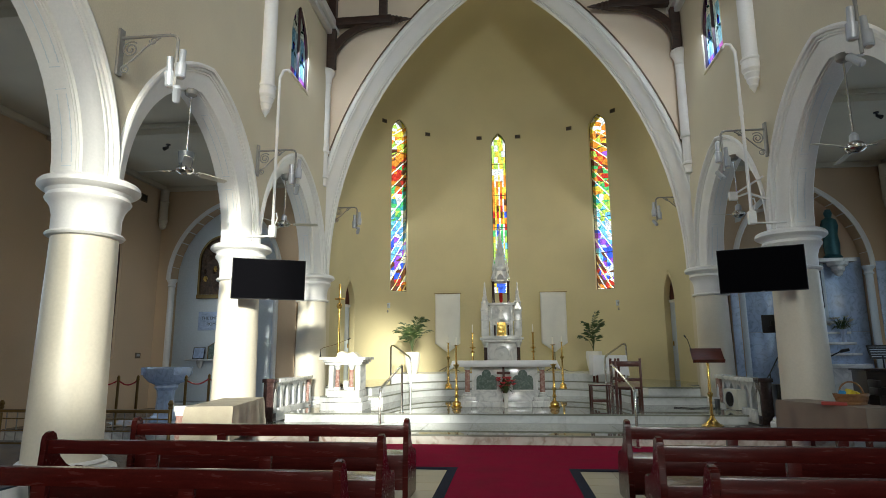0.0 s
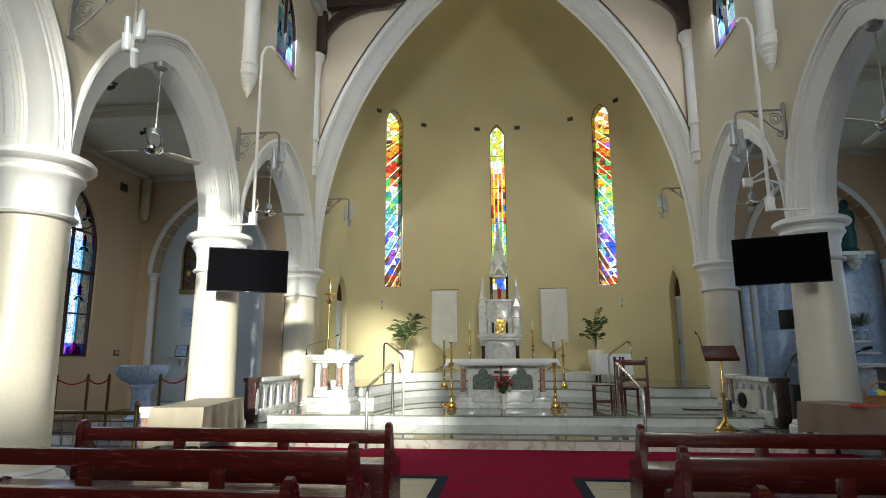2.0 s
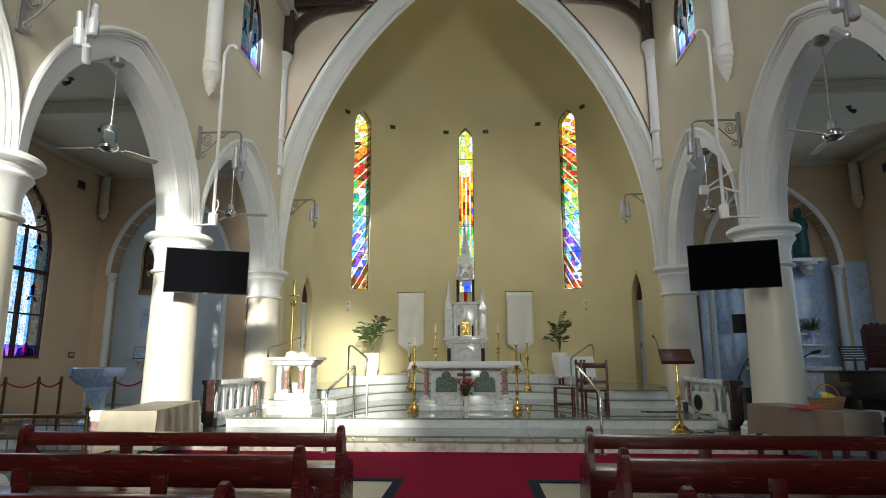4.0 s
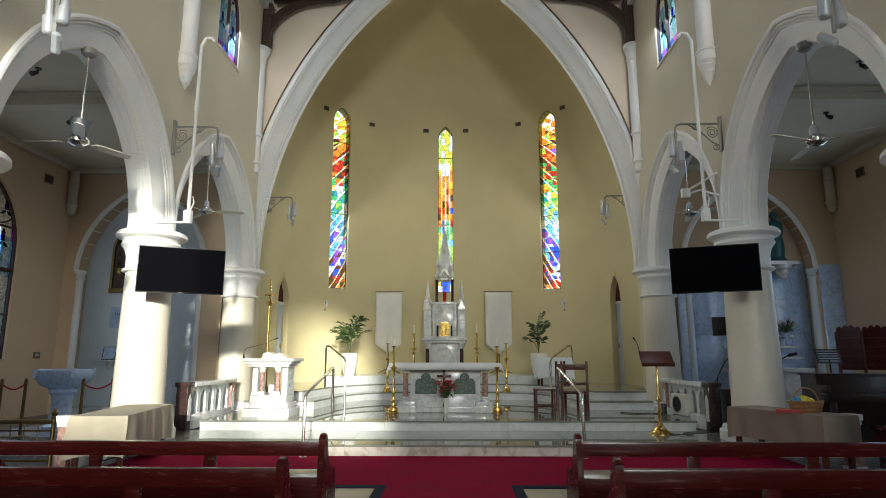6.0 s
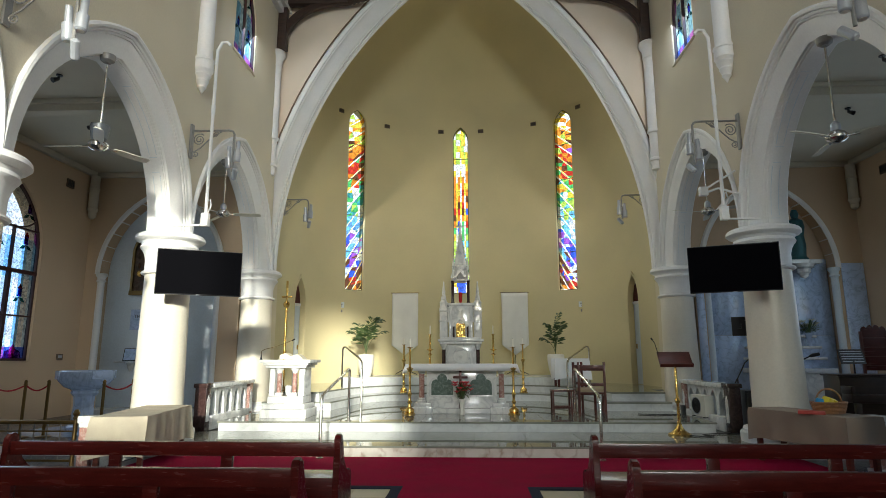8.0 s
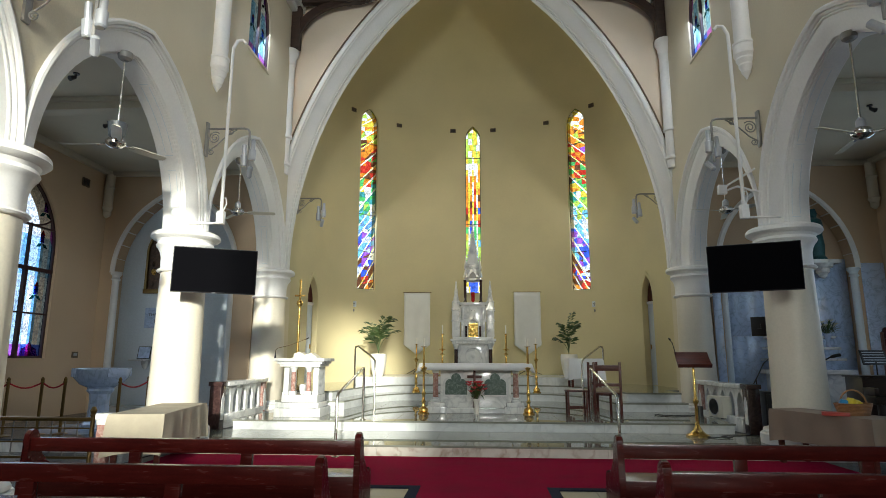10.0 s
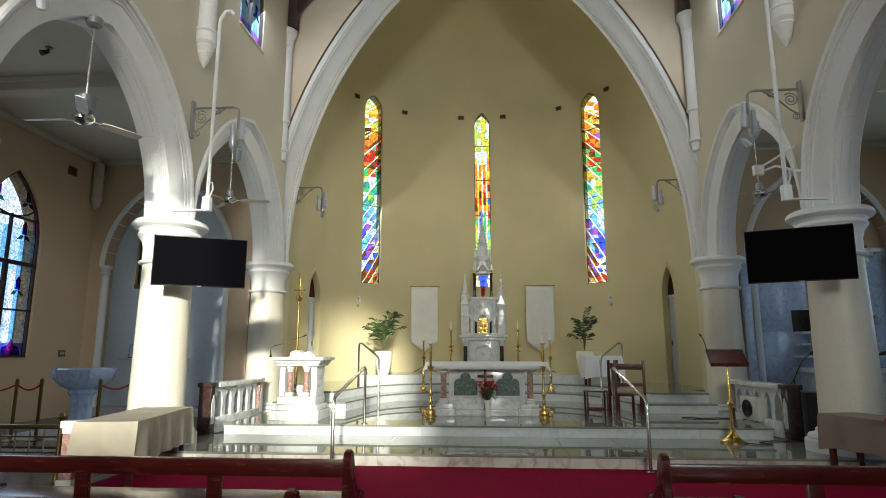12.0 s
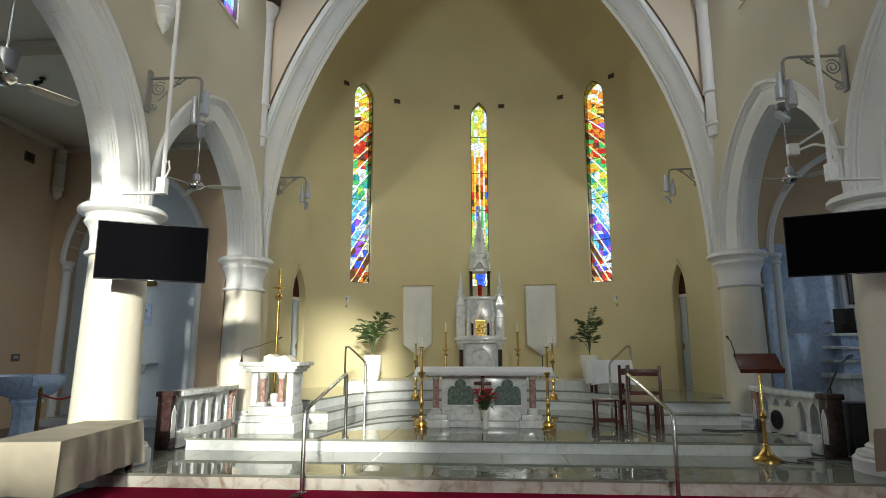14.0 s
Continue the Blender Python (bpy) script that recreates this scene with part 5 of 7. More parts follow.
# ---- cloth covered tables ----
def draped_table(m, w, l, h, drop, mat, lab, seed):
    ob = thing("table", lab, "table", "", m)
    part("tabletop", box(B(), -w / 2, w / 2, -l / 2, l / 2, h - 0.04, h - 0.006, 0.005), M["wood"], ob)
    for i in (-1, 1):
        for j in (-1, 1):
            part("leg", box(B(), i * (w / 2 - 0.07) - 0.03, i * (w / 2 - 0.07) + 0.03, j * (l / 2 - 0.08) - 0.03, j * (l / 2 - 0.08) + 0.03, 0.0, h - 0.04, 0.004), M["wood"], ob)
    rng = random.Random(seed)
    bm = B()
    per = []
    e = 0.012
    cs = [(-w / 2 - e, -l / 2 - e), (w / 2 + e, -l / 2 - e), (w / 2 + e, l / 2 + e), (-w / 2 - e, l / 2 + e)]
    for a, b in zip(cs, cs[1:] + cs[:1]):
        L = math.dist(a, b)
        k = max(8, int(L / 0.05))
        for i in range(k):
            per.append((a[0] + (b[0] - a[0]) * i / k, a[1] + (b[1] - a[1]) * i / k))
    tops = [bm.verts.new((x, y, h)) for x, y in per]
    bm.faces.new(tops)
    prev = tops
    N = len(per)
    ph = rng.uniform(0, 6)
    for j in range(1, 8):
        t = j / 7
        ring = []
        for i, (x, y) in enumerate(per):
            near = min(math.dist((x, y), c) for c in cs)
            fold = 0.045 * t * math.sin(i * 0.75 + ph + 0.8 * math.sin(i * 0.23)) * (0.4 + 0.6 * math.exp(-near / 0.3)) + 0.008 * t * math.exp(-near / 0.06)
            nx = (1 if x > w / 2 else -1 if x < -w / 2 else 0)
            ny = (1 if y > l / 2 else -1 if y < -l / 2 else 0)
            dz = drop * t + 0.05 * t * math.exp(-near / 0.12)
            ring.append(bm.verts.new((x + nx * (0.006 + fold), y + ny * (0.006 + fold), h - dz)))
        for i in range(N):
            bm.faces.new((prev[i], prev[(i + 1) % N], ring[(i + 1) % N], ring[i]))
        prev = ring
    cl = part("cloth", bm, M[mat], ob, "draped linen cloth")
    return ob


draped_table(pose(-4.46, 9.30, 0.0, 0, 0, 10), 0.66, 1.92, 0.735, 0.47, "cloth", "long table covered with a draped beige linen cloth", 1)
draped_table(pose(4.70, 9.24, 0.0, 0, 0, 16), 0.54, 1.60, 0.74, 0.40, "grey_cloth", "long table covered with a draped taupe linen cloth", 5)


def rail_pier(x, y, rz, w=1.0):
    ob = thing("rail_pier", "red marble altar-rail pier with a white moulded cap", "pier", "altar rail piers", pose(x, y, 0, 0, 0, rz) @ Matrix.Diagonal((w, w, 1, 1)))
    part("shaft", box(B(), -0.11, 0.11, -0.11, 0.11, 0.10, 0.60, 0.008), M["red_marble"], ob)
    part("base", box(B(), -0.14, 0.14, -0.14, 0.14, 0.0, 0.10, 0.01), M["marble"], ob)
    part("cap", box(box(B(), -0.15, 0.15, -0.15, 0.15, 0.66, 0.74, 0.015), -0.125, 0.125, -0.125, 0.125, 0.60, 0.66, 0.012), M["marble"], ob)


rail_pier(-4.74, 8.42, 10, 0.6)
rail_pier(5.22, 8.75, 16, 0.7)

# book and basket on the taupe table
ob = thing("hymn_book", "closed red book lying on the taupe table", "book", "", pose(4.54, 8.90, 0.742, 0, 0, 62))
part("cover", box(B(), -0.10, 0.10, -0.15, 0.15, 0.0, 0.008, 0.003), M["red_book"], ob)
part("page_block", box(B(), -0.085, 0.092, -0.135, 0.135, 0.008, 0.034), M["paper"], ob)
part("cover", box(B(), -0.10, 0.10, -0.15, 0.15, 0.034, 0.042, 0.003), M["red_book"], ob)
part("spine", box(B(), -0.104, -0.094, -0.15, 0.15, 0.0, 0.042, 0.003), M["red_book"], ob)
ob = thing("basket", "oval wicker basket with wrapped yellow and blue parcels", "basket", "", pose(4.79, 8.93, 0.742, 0, 0, 12) @ Matrix.Scale(0.8, 4))
for j in range(9):
    z = 0.012 + 0.021 * j
    r = 0.19 + 0.006 * j
    bm = tube(B(), [((r + 0.006 * math.sin(i * 9 + j * 3.14)) * 1.25 * math.cos(2 * math.pi * i / 40), (r + 0.006 * math.sin(i * 9 + j * 3.14)) * 0.8 * math.sin(2 * math.pi * i / 40), z) for i in range(41)], 0.012, 6)
    part("weave_ring", bm, M["wicker"], ob)
part("bottom", prism(B(), [(0.235 * math.cos(i * 0.314), 0.15 * math.sin(i * 0.314)) for i in range(20)], 0.0, 0.012, in_xy), M["wicker"], ob)
part("handle", tube(B(), [(0.0, 0.19 * math.cos(a), 0.17 + 0.22 * math.sin(a)) for a in [math.pi * i / 14 for i in range(15)]], 0.014, 7), M["wicker"], ob).matrix_basis = pose(0, 0, 0, 0, 0, 70)
for nm, x, y, z, c, r in (("parcel", -0.05, -0.02, 0.15, "yellow", 25), ("parcel", 0.07, 0.05, 0.13, "yellow", -20), ("parcel", -0.16, 0.03, 0.12, "blue", 60)):
    bm = box(B(), -0.08, 0.08, -0.06, 0.06, -0.07, 0.09, 0.03)
    part(nm, bm, M[c], ob, "wrapped parcel").matrix_basis = pose(x, y, z + 0.02, 12, 20, r)

# ---- brass lectern ----
ob = thing("lectern", "brass pole lectern with a slanted dark wooden desk", "lectern", "", pose(3.68, 11.38, Z1))
part("foot", lathe(B(), [(0.19, 0), (0.19, 0.02), (0.17, 0.035), (0.13, 0.05), (0.085, 0.09), (0.05, 0.15), (0.035, 0.19), (0.04, 0.2), (0.026, 0.215)], 24), M["brass"], ob)
part("pole", lathe(B(), [(0.026, 0.2), (0.024, 0.52), (0.04, 0.54), (0.05, 0.57), (0.035, 0.60), (0.024, 0.62), (0.02, 1.22)], 14), M["brass"], ob)
dk = part("desk", box(B(), -0.27, 0.27, -0.19, 0.19, 0, 0.03, 0.006), M["wood"], ob, "slanted dark wooden desk")
dk.matrix_basis = pose(0.0, 0.0, 1.25, 38, 0, -8)
part("ledge", box(B(), -0.27, 0.27, -0.20, -0.17, 0.0, 0.07, 0.004), M["wood"], dk)
mc = thing("microphone", "black gooseneck microphone on the brass lectern", "microphone", "", pose(3.45, 11.48, Z1 + 1.30))
part("gooseneck", tube(B(), [(0, 0.02, 0), (-0.03, 0, 0.12), (-0.07, -0.02, 0.25), (-0.11, -0.03, 0.30)], 0.007, 6), M["black"], mc)
part("capsule", tube(B(), [(-0.10, -0.03, 0.29), (-0.13, -0.03, 0.33)], 0.014, 8), M["black"], mc)
ob = thing("cable", "black microphone cable lying on the marble floor", "cable")
part("lead", tube(B(), [(3.7, 11.3, Z1 + 0.012), (3.95, 11.12, Z1 + 0.012), (4.15, 11.15, Z1 + 0.012), (4.05, 11.35, Z1 + 0.012), (4.3, 11.5, Z1 + 0.012), (4.9, 11.45, Z1 + 0.012), (5.2, 11.7, Z1 + 0.012)], 0.008, 5), M["black"], ob)
ob = thing("cable", "black cable trailing over the marble step", "cable")
part("lead", tube(B(), [(3.5, 13.2, Z2 + 0.012), (3.8, 13.0, Z2 + 0.012), (4.1, 13.1, Z2 + 0.012), (4.35, 13.0, Z2 + 0.012)], 0.01, 5), M["black"], ob)
part("plug_box", box(B(), 4.28, 4.36, 12.95, 13.05, Z2, Z2 + 0.2, 0.01), M["black"], ob)


# ---- stained glass lancets of the apse ----
def lancet_window(s, hw, sill, spring, rise, tilt, seed, name, lab):
    x, y = apse_at(s)
    n = Vector((x, max(0.0, y - 15.9), 0)).normalized()
    ax, ay = x + n.x * 0.07, y + n.y * 0.07
    rz = math.degrees(math.atan2(n.y, n.x)) - 90
    ob = thing(name, lab, "window", "apse lancets", pose(ax, ay, 0, 0, 0, rz))
    ob["kind"] = "structure"
    hw += 0.002
    topz = spring + arch_top(hw, rise, 0)
    rng = random.Random(seed)

    def half(z):
        lo, hi = 0.0, hw
        if z <= spring:
            return hw
        for _ in range(20):
            m = (lo + hi) / 2
            if spring + arch_top(hw, rise, m) > z:
                lo = m
            else:
                hi = m
        return lo

    bands = [("yellow", "clear", "lime", "yellow"), ("yellow", "amber", "yellow", "clear"), ("amber", "yellow", "brown", "lime", "amber"), ("red", "amber", "brown", "violet", "amber"), ("red", "brown", "amber", "red", "green"), ("amber", "red", "brown", "green", "amber"),
             ("green", "lime", "yellow", "green", "teal"), ("green", "lime", "clear", "teal", "green"), ("cyan", "clear", "cyan", "lime", "milk"), ("cyan", "clear", "sky", "teal", "milk"), ("blue", "cyan", "violet", "sky", "milk"), ("blue", "violet", "brown", "cyan"),
             ("blue", "violet", "brown", "milk"), ("brown", "amber", "brown", "red")]
    if tilt == 0:
        bands = [("lime", "clear", "yellow", "lime"), ("yellow", "clear", "lime"), ("yellow", "amber", "clear", "yellow"), ("amber", "yellow", "red", "amber"), ("amber", "red", "brown", "amber"), ("red", "brown", "blue", "amber"), ("green", "lime", "yellow", "green"), ("lime", "clear", "green", "cyan"), ("green", "cyan", "lime", "clear"), ("blue", "yellow", "clear", "blue")]
    H = topz - sill

    def pane(q, color):
        q = [(max(-half(z), min(half(z), u)), z) for u, z in [(u, min(max(z, sill), topz - 0.002)) for u, z in q]]
        area = abs(sum(m[0] * n[1] - n[0] * m[1] for m, n in zip(q, q[1:] + q[:1]))) / 2
        if area < 0.0006:
            return
        bm = B()
        f = bm.faces.new([bm.verts.new((u, 0, z)) for u, z in q])
        bmesh.ops.inset_individual(bm, faces=[f], thickness=0.006)
        for g in bm.faces:
            g.material_index = 1
        f.material_index = 0
        part("pane", bm, [G[color], M["lead"]], ob, "", 0)

    def color_at(z):
        t = 1 - (z - sill) / H + rng.uniform(-0.05, 0.05)
        return rng.choice(bands[max(0, min(len(bands) - 1, int(t * len(bands))))])

    def side(q, p, d, sign):
        """The part of a convex piece on one side of the line through p along d."""
        res = []
        n = Vector((-d.y, d.x)) * sign
        for (au, az), (bu, bz) in zip(q, q[1:] + q[:1]):
            da, db = (Vector((au, az)) - p).dot(n), (Vector((bu, bz)) - p).dot(n)
            if da >= 0:
                res.append((au, az))
            if da * db < 0:
                k = da / (da - db)
                res.append((au + (bu - au) * k, az + (bz - az) * k))
        return res

    def cut(q, rays):
        pieces = [q]
        for p, d, w in rays:
            n = Vector((-d.y, d.x)) * w / 2
            pieces = [r for r in [side(o, p + n * k, d, k) for o in pieces for k in (1, -1)] if len(r) > 2]
        return pieces

    if tilt:
        # irregular curved-looking pieces of colour, then leaning rays over them
        rows, ncol = 40, 3
        rays, z = [], sill - 0.9
        while z < topz:
            t = max(0.0, min(1.0, (z - sill) / H))
            d = Vector((2 * hw * tilt, 1.15 - 0.75 * t)).normalized()
            rays.append((Vector((-hw * tilt, z)), d, rng.uniform(0.03, 0.045)))
            z += rng.uniform(0.34, 0.62)
        med = topz - H * 0.49
        grid = []
        for i in range(rows + 1):
            z = sill + H * i / rows
            grid.append([(hw * (-1 + 2 * j / ncol) + (rng.uniform(-0.06, 0.06) if 0 < j < ncol else 0), z + (rng.uniform(-0.055, 0.055) if 0 < i < rows else 0) + 0.05 * tilt * (j - 1.5)) for j in range(ncol + 1)])
        for i in range(rows):
            for j in range(ncol):
                zc = sill + H * (i + 0.5) / rows
                p = [grid[i][j], grid[i][j + 1], grid[i + 1][j + 1], grid[i + 1][j]]
                tri = [[p[0], p[1], p[2]], [p[0], p[2], p[3]]] if rng.random() < 0.35 else [p]
                for q in tri:
                    for r in cut(q, rays):
                        c = color_at(zc)
                        if math.hypot(sum(u for u, _ in r) / len(r), sum(v for _, v in r) / len(r) - med) < 0.13:
                            c = "clear"
                        pane(r, c)
        for p, d, w in rays:
            n, e = Vector((-d.y, d.x)) * w / 2, d * (2 * hw / abs(d.x))
            q = [tuple(p - n), tuple(p + e - n), tuple(p + e + n), tuple(p + n)]
            for o in side(side(q, Vector((0, sill)), Vector((1, 0)), 1), Vector((0, topz)), Vector((1, 0)), -1), :
                if len(o) > 2:
                    pane(o, rng.choice(("clear", "ray", "ray", "yellow")))
    else:
        cols = [-1, -0.62, -0.42, -0.1, 0.1, 0.42, 0.62, 1]
        rows = 26
        for i in range(rows):
            z0, z1 = sill + H * i / rows, sill + H * (i + 1) / rows
            for j in range(7):
                jit = [rng.uniform(-0.05, 0.05) if 0 < i else 0 for _ in range(2)]
                c = color_at((z0 + z1) / 2)
                if math.hypot((cols[j] + cols[j + 1]) / 2 * hw, (z0 + z1) / 2 - topz + H * 0.29) < 0.2:
                    c = "clear"
                if j in (1, 3, 5) and 0.2 < (i / rows) < 0.72:
                    c = rng.choice(("yellow", "clear"))
                pane([(cols[j] * hw, z0), (cols[j + 1] * hw, z0), (cols[j + 1] * hw, z1), (cols[j] * hw, z1)], c)
    bm = B()
    for i in range(4):
        z = sill + H * (i + 1) / 5
        box(bm, -half(z), half(z), -0.03, -0.016, z - 0.008, z + 0.008)
    part("saddle_bar", bm, M["lead"], ob)
    fr = [(u, spring + v) for u, v in arch_line(hw, rise, 0.03, 10)]
    inn = [(u, spring + v) for u, v in arch_line(hw - 0.02, rise - 0.02, 0, 10)]
    fr = [(-hw - 0.03, sill - 0.02)] + fr + [(hw + 0.03, sill - 0.02)]
    inn = [(-hw + 0.02, sill + 0.02)] + inn + [(hw - 0.02, sill + 0.02)]
    bm = B()
    a = [bm.verts.new((u, -0.02, z)) for u, z in fr]
    b = [bm.verts.new((u, -0.02, z)) for u, z in inn]
    for i in range(len(a)):
        k = (i + 1) % len(a)
        bm.faces.new((a[i], a[k], b[k], b[i]))
    part("window_frame", bm, M["lead"], ob)
    return ob


for (s, hw, sill, spring, rise), tilt, seed, nm in zip(LANCETS, (1, 0, -1), (4, 9, 15), ("window_1", "window_2", "window_3")):
    lancet_window(s, hw, sill, spring, rise, tilt, seed, nm, "tall stained glass lancet in yellow, red, green and blue")


# ---- aisle and clerestory windows ----
def leaded_window(m, hw, sill, spring, rise, name, lab, big):
    """Pale blue leaded glass with coloured motifs, two lights and a dark red frame; local x across, z up."""
    ob = thing(name, lab, "window", "", m)
    ob["kind"] = "structure"
    top = spring + rise
    cols, rows = (10, 13) if big else (6, 8)

    def lim(u):
        return spring + arch_top(hw, rise, u)

    rng = random.Random(7)
    for i in range(cols):
        u0, u1 = -hw + 2 * hw * i / cols, -hw + 2 * hw * (i + 1) / cols
        for j in range(rows):
            z0, z1 = sill + (top - sill) * j / rows, sill + (top - sill) * (j + 1) / rows
            h0, h1 = lim(u0), lim(u1)
            if z0 >= max(h0, h1) - 0.005:
                continue
            q = [(u0, min(z0, h0)), (u1, min(z0, h1)), (u1, min(z1, h1)), (u0, min(z1, h0))]
            ar = abs(sum(a[0] * b[1] - b[0] * a[1] for a, b in zip(q, q[1:] + q[:1]))) / 2
            if ar < 0.0012:
                continue
            bm = B()
            f = bm.faces.new([bm.verts.new((u, 0, z)) for u, z in q])
            bmesh.ops.inset_individual(bm, faces=[f], thickness=0.004)
            for g in bm.faces:
                g.material_index = 1
            f.material_index = 0
            c = ("pale", "milk", "sky", "milk", "pale")[i % 5] if big else ("sky" if i % 3 == 1 else "pale")
            if big and 6 <= j <= 8:
                c = ("pale", "pale", "sky", "pale", "sky")[i % 5]
            if z0 > spring + 0.1:
                c = "milk" if i not in (0, cols - 1) else "violet"
            if j == 0:
                c = rng.choice(("violet", "blue", "blue"))
            part("pane", bm, [G[c], M["lead"]], ob, "", 0)
    lights = (-hw / 2, hw / 2)
    zs = (0.36, 0.66, 0.84) if big else (0.35, 0.75)
    for u in lights:
        for k, t in enumerate(zs):
            z = sill + (top - sill) * t
            if u and z > lim(u) - 0.2:
                z = lim(u) - 0.50
            w, h = (0.055, 0.17) if big else (0.05, 0.14)
            part("motif", prism(B(), [(u - w, z), (u + w, z), (u + w, z + h), (u, z + h * 1.25), (u - w, z + h)], -0.012, -0.006, in_xz), [G["violet" if k else "blue"]], ob, "blue lantern motif")
            part("motif", prism(B(), [(u - w * 1.3, z + h), (u + w * 1.3, z + h), (u, z + h * 1.6)], -0.014, -0.008, in_xz), [G["red"]], ob, "red flame motif")
            for d in (-1, 1):
                part("leaf", prism(B(), [(u, z - 0.02), (u + d * 0.10, z - 0.03), (u + d * 0.17, z - 0.12), (u + d * 0.06, z - 0.10)], -0.013, -0.007, in_xz), [G["teal"]], ob, "green leaf motif")
        if big:
            part("motif", prism(B(), [(u - 0.26, sill + 0.05), (u + 0.26, sill + 0.05), (u + 0.2, sill + 0.2), (u + 0.08, sill + 0.24), (u, sill + 0.36), (u - 0.08, sill + 0.24), (u - 0.2, sill + 0.2)], -0.013, -0.007, in_xz), [G["pink"]], ob, "pink flower motif")
    fw = 0.05 if big else 0.03
    bm = moulding(B(), hw - fw, rise - fw, spring, [(0, 0.02), (0, -0.04), (fw + 0.02, -0.04), (fw + 0.02, 0.02)], lambda u, z, d: (u, d, z), spring - sill)
    box(bm, -hw, hw, -0.04, 0.02, sill - 0.01, sill + fw)
    part("window_frame", bm, M["sash"], ob, "dark red painted frame")
    bm = box(B(), -fw * 0.4, fw * 0.4, -0.045, 0.015, sill, spring + (rise * 0.35 if big else rise * 0.95))
    if big:
        box(bm, -fw * 0.8, fw * 0.8, -0.05, 0.018, sill, sill + (top - sill) * 0.5)
    for t in ((0.25, 0.5, 0.745) if big else ()):
        z = sill + (top - sill) * t
        th = 0.04 if t == 0.5 else 0.016
        box(bm, -hw, hw, -0.046, 0.014, z - th, z + th)
    if big:
        for d in (-1, 1):
            tube(bm, [(d * hw * math.sin(t * math.pi / 2 / 10) * 0.92, -0.015, spring + rise * 0.33 + rise * 0.34 * (1 - math.cos(t * math.pi / 2 / 10))) for t in range(11)], 0.02, 6)
    part("mullion", bm, M["sash"], ob)
    part("window_sill", box(B(), -hw - 0.03, hw + 0.03, -0.10, 0.02, sill - 0.06, sill - 0.004, 0.01), M["aisle"] if big else M["nave"], ob)
    return ob


num = 4
for s in (-1, 1):
    for wy in (12.5, 8.25, 4.05, -0.15):
        leaded_window(pose(s * (AISLE + 0.10), wy, 0, 0, 0, -90 * s), 0.76, 1.42, 3.75, 1.4, "window_%d" % num, "pointed leaded window in pale blue and violet glass", True)
        num += 1
    for mid in [(p + q) / 2 for p, q in zip(COLY, COLY[1:])]:
        leaded_window(pose(s * (WALL + 0.07), mid - 0.25, 0, 0, 0, -90 * s), 0.58, 7.82, 8.75, 1.05, "window_%d" % num, "small pointed clerestory window in pale blue glass", False)
        num += 1

# ---- vents high on the apse wall ----
for vx, vz in ((-4.12, 9.72), (-2.70, 9.52), (-0.82, 9.42), (0.60, 9.42), (2.44, 9.54), (3.86, 9.80)):
    x, y = apse_at(apse_s_of_x(vx))
    n = Vector((x, max(0.0, y - 15.9), 0)).normalized()
    ob = thing("wall_vent", "small brown slotted vent in the apse wall", "vent", "apse vents", pose(x - n.x * 0.01, y - n.y * 0.01, vz, 0, 0, math.degrees(math.atan2(n.y, n.x)) - 90))
    part("frame", box(B(), -0.10, 0.10, -0.01, 0.02, -0.07, 0.07, 0.006), M["vent"], ob)
    for k in range(4):
        part("slot", box(B(), -0.075 + 0.04 * k, -0.05 + 0.04 * k, -0.014, -0.008, -0.05, 0.05), M["lead"], ob)
for s, vy in ((-1, 13.9), (1, 13.7)):
    ob = thing("wall_vent", "small brown vent in the aisle wall", "vent", "aisle vents", pose(s * 9.29, vy, 5.55, 0, 0, -90 * s))
    part("frame", box(B(), -0.13, 0.13, -0.015, 0.02, -0.10, 0.10, 0.006), M["vent"], ob)
    for k in range(4):
        part("slot", box(B(), -0.10 + 0.053 * k, -0.065 + 0.053 * k, -0.02, -0.012, -0.07, 0.07), M["lead"], ob)
ob = thing("wall_plate", "small dark switch plate low on the aisle wall", "switch", "", pose(-9.29, 14.2, 1.50, 0, 0, 90))
part("plate", box(B(), -0.1, 0.1, -0.012, 0.01, -0.07, 0.07, 0.006), M["vent"], ob)
part("rocker", box(B(), -0.06, 0.06, -0.018, -0.01, -0.02, 0.04, 0.003), M["grey_metal"], ob)
for vx in (-3.95, 3.70):
    x, y = apse_at(apse_s_of_x(vx))
    ob = thing("consecration_cross", "small grey plaque with a cross on the apse wall", "plaque", "apse plaques", pose(x, y - 0.015, 3.15))
    part("plate", box(B(), -0.07, 0.07, -0.01, 0.02, -0.09, 0.09, 0.005), M["niche"], ob)
    part("cross", box(box(B(), -0.01, 0.01, -0.016, -0.008, -0.06, 0.06), -0.035, 0.035, -0.016, -0.008, 0.01, 0.03), M["iron"], ob)
    part("sconce", lathe(B(), [(0.01, -0.24), (0.03, -0.22), (0.02, -0.18), (0.025, -0.16)], 8, (0, -0.03, 0)), M["iron"], ob)

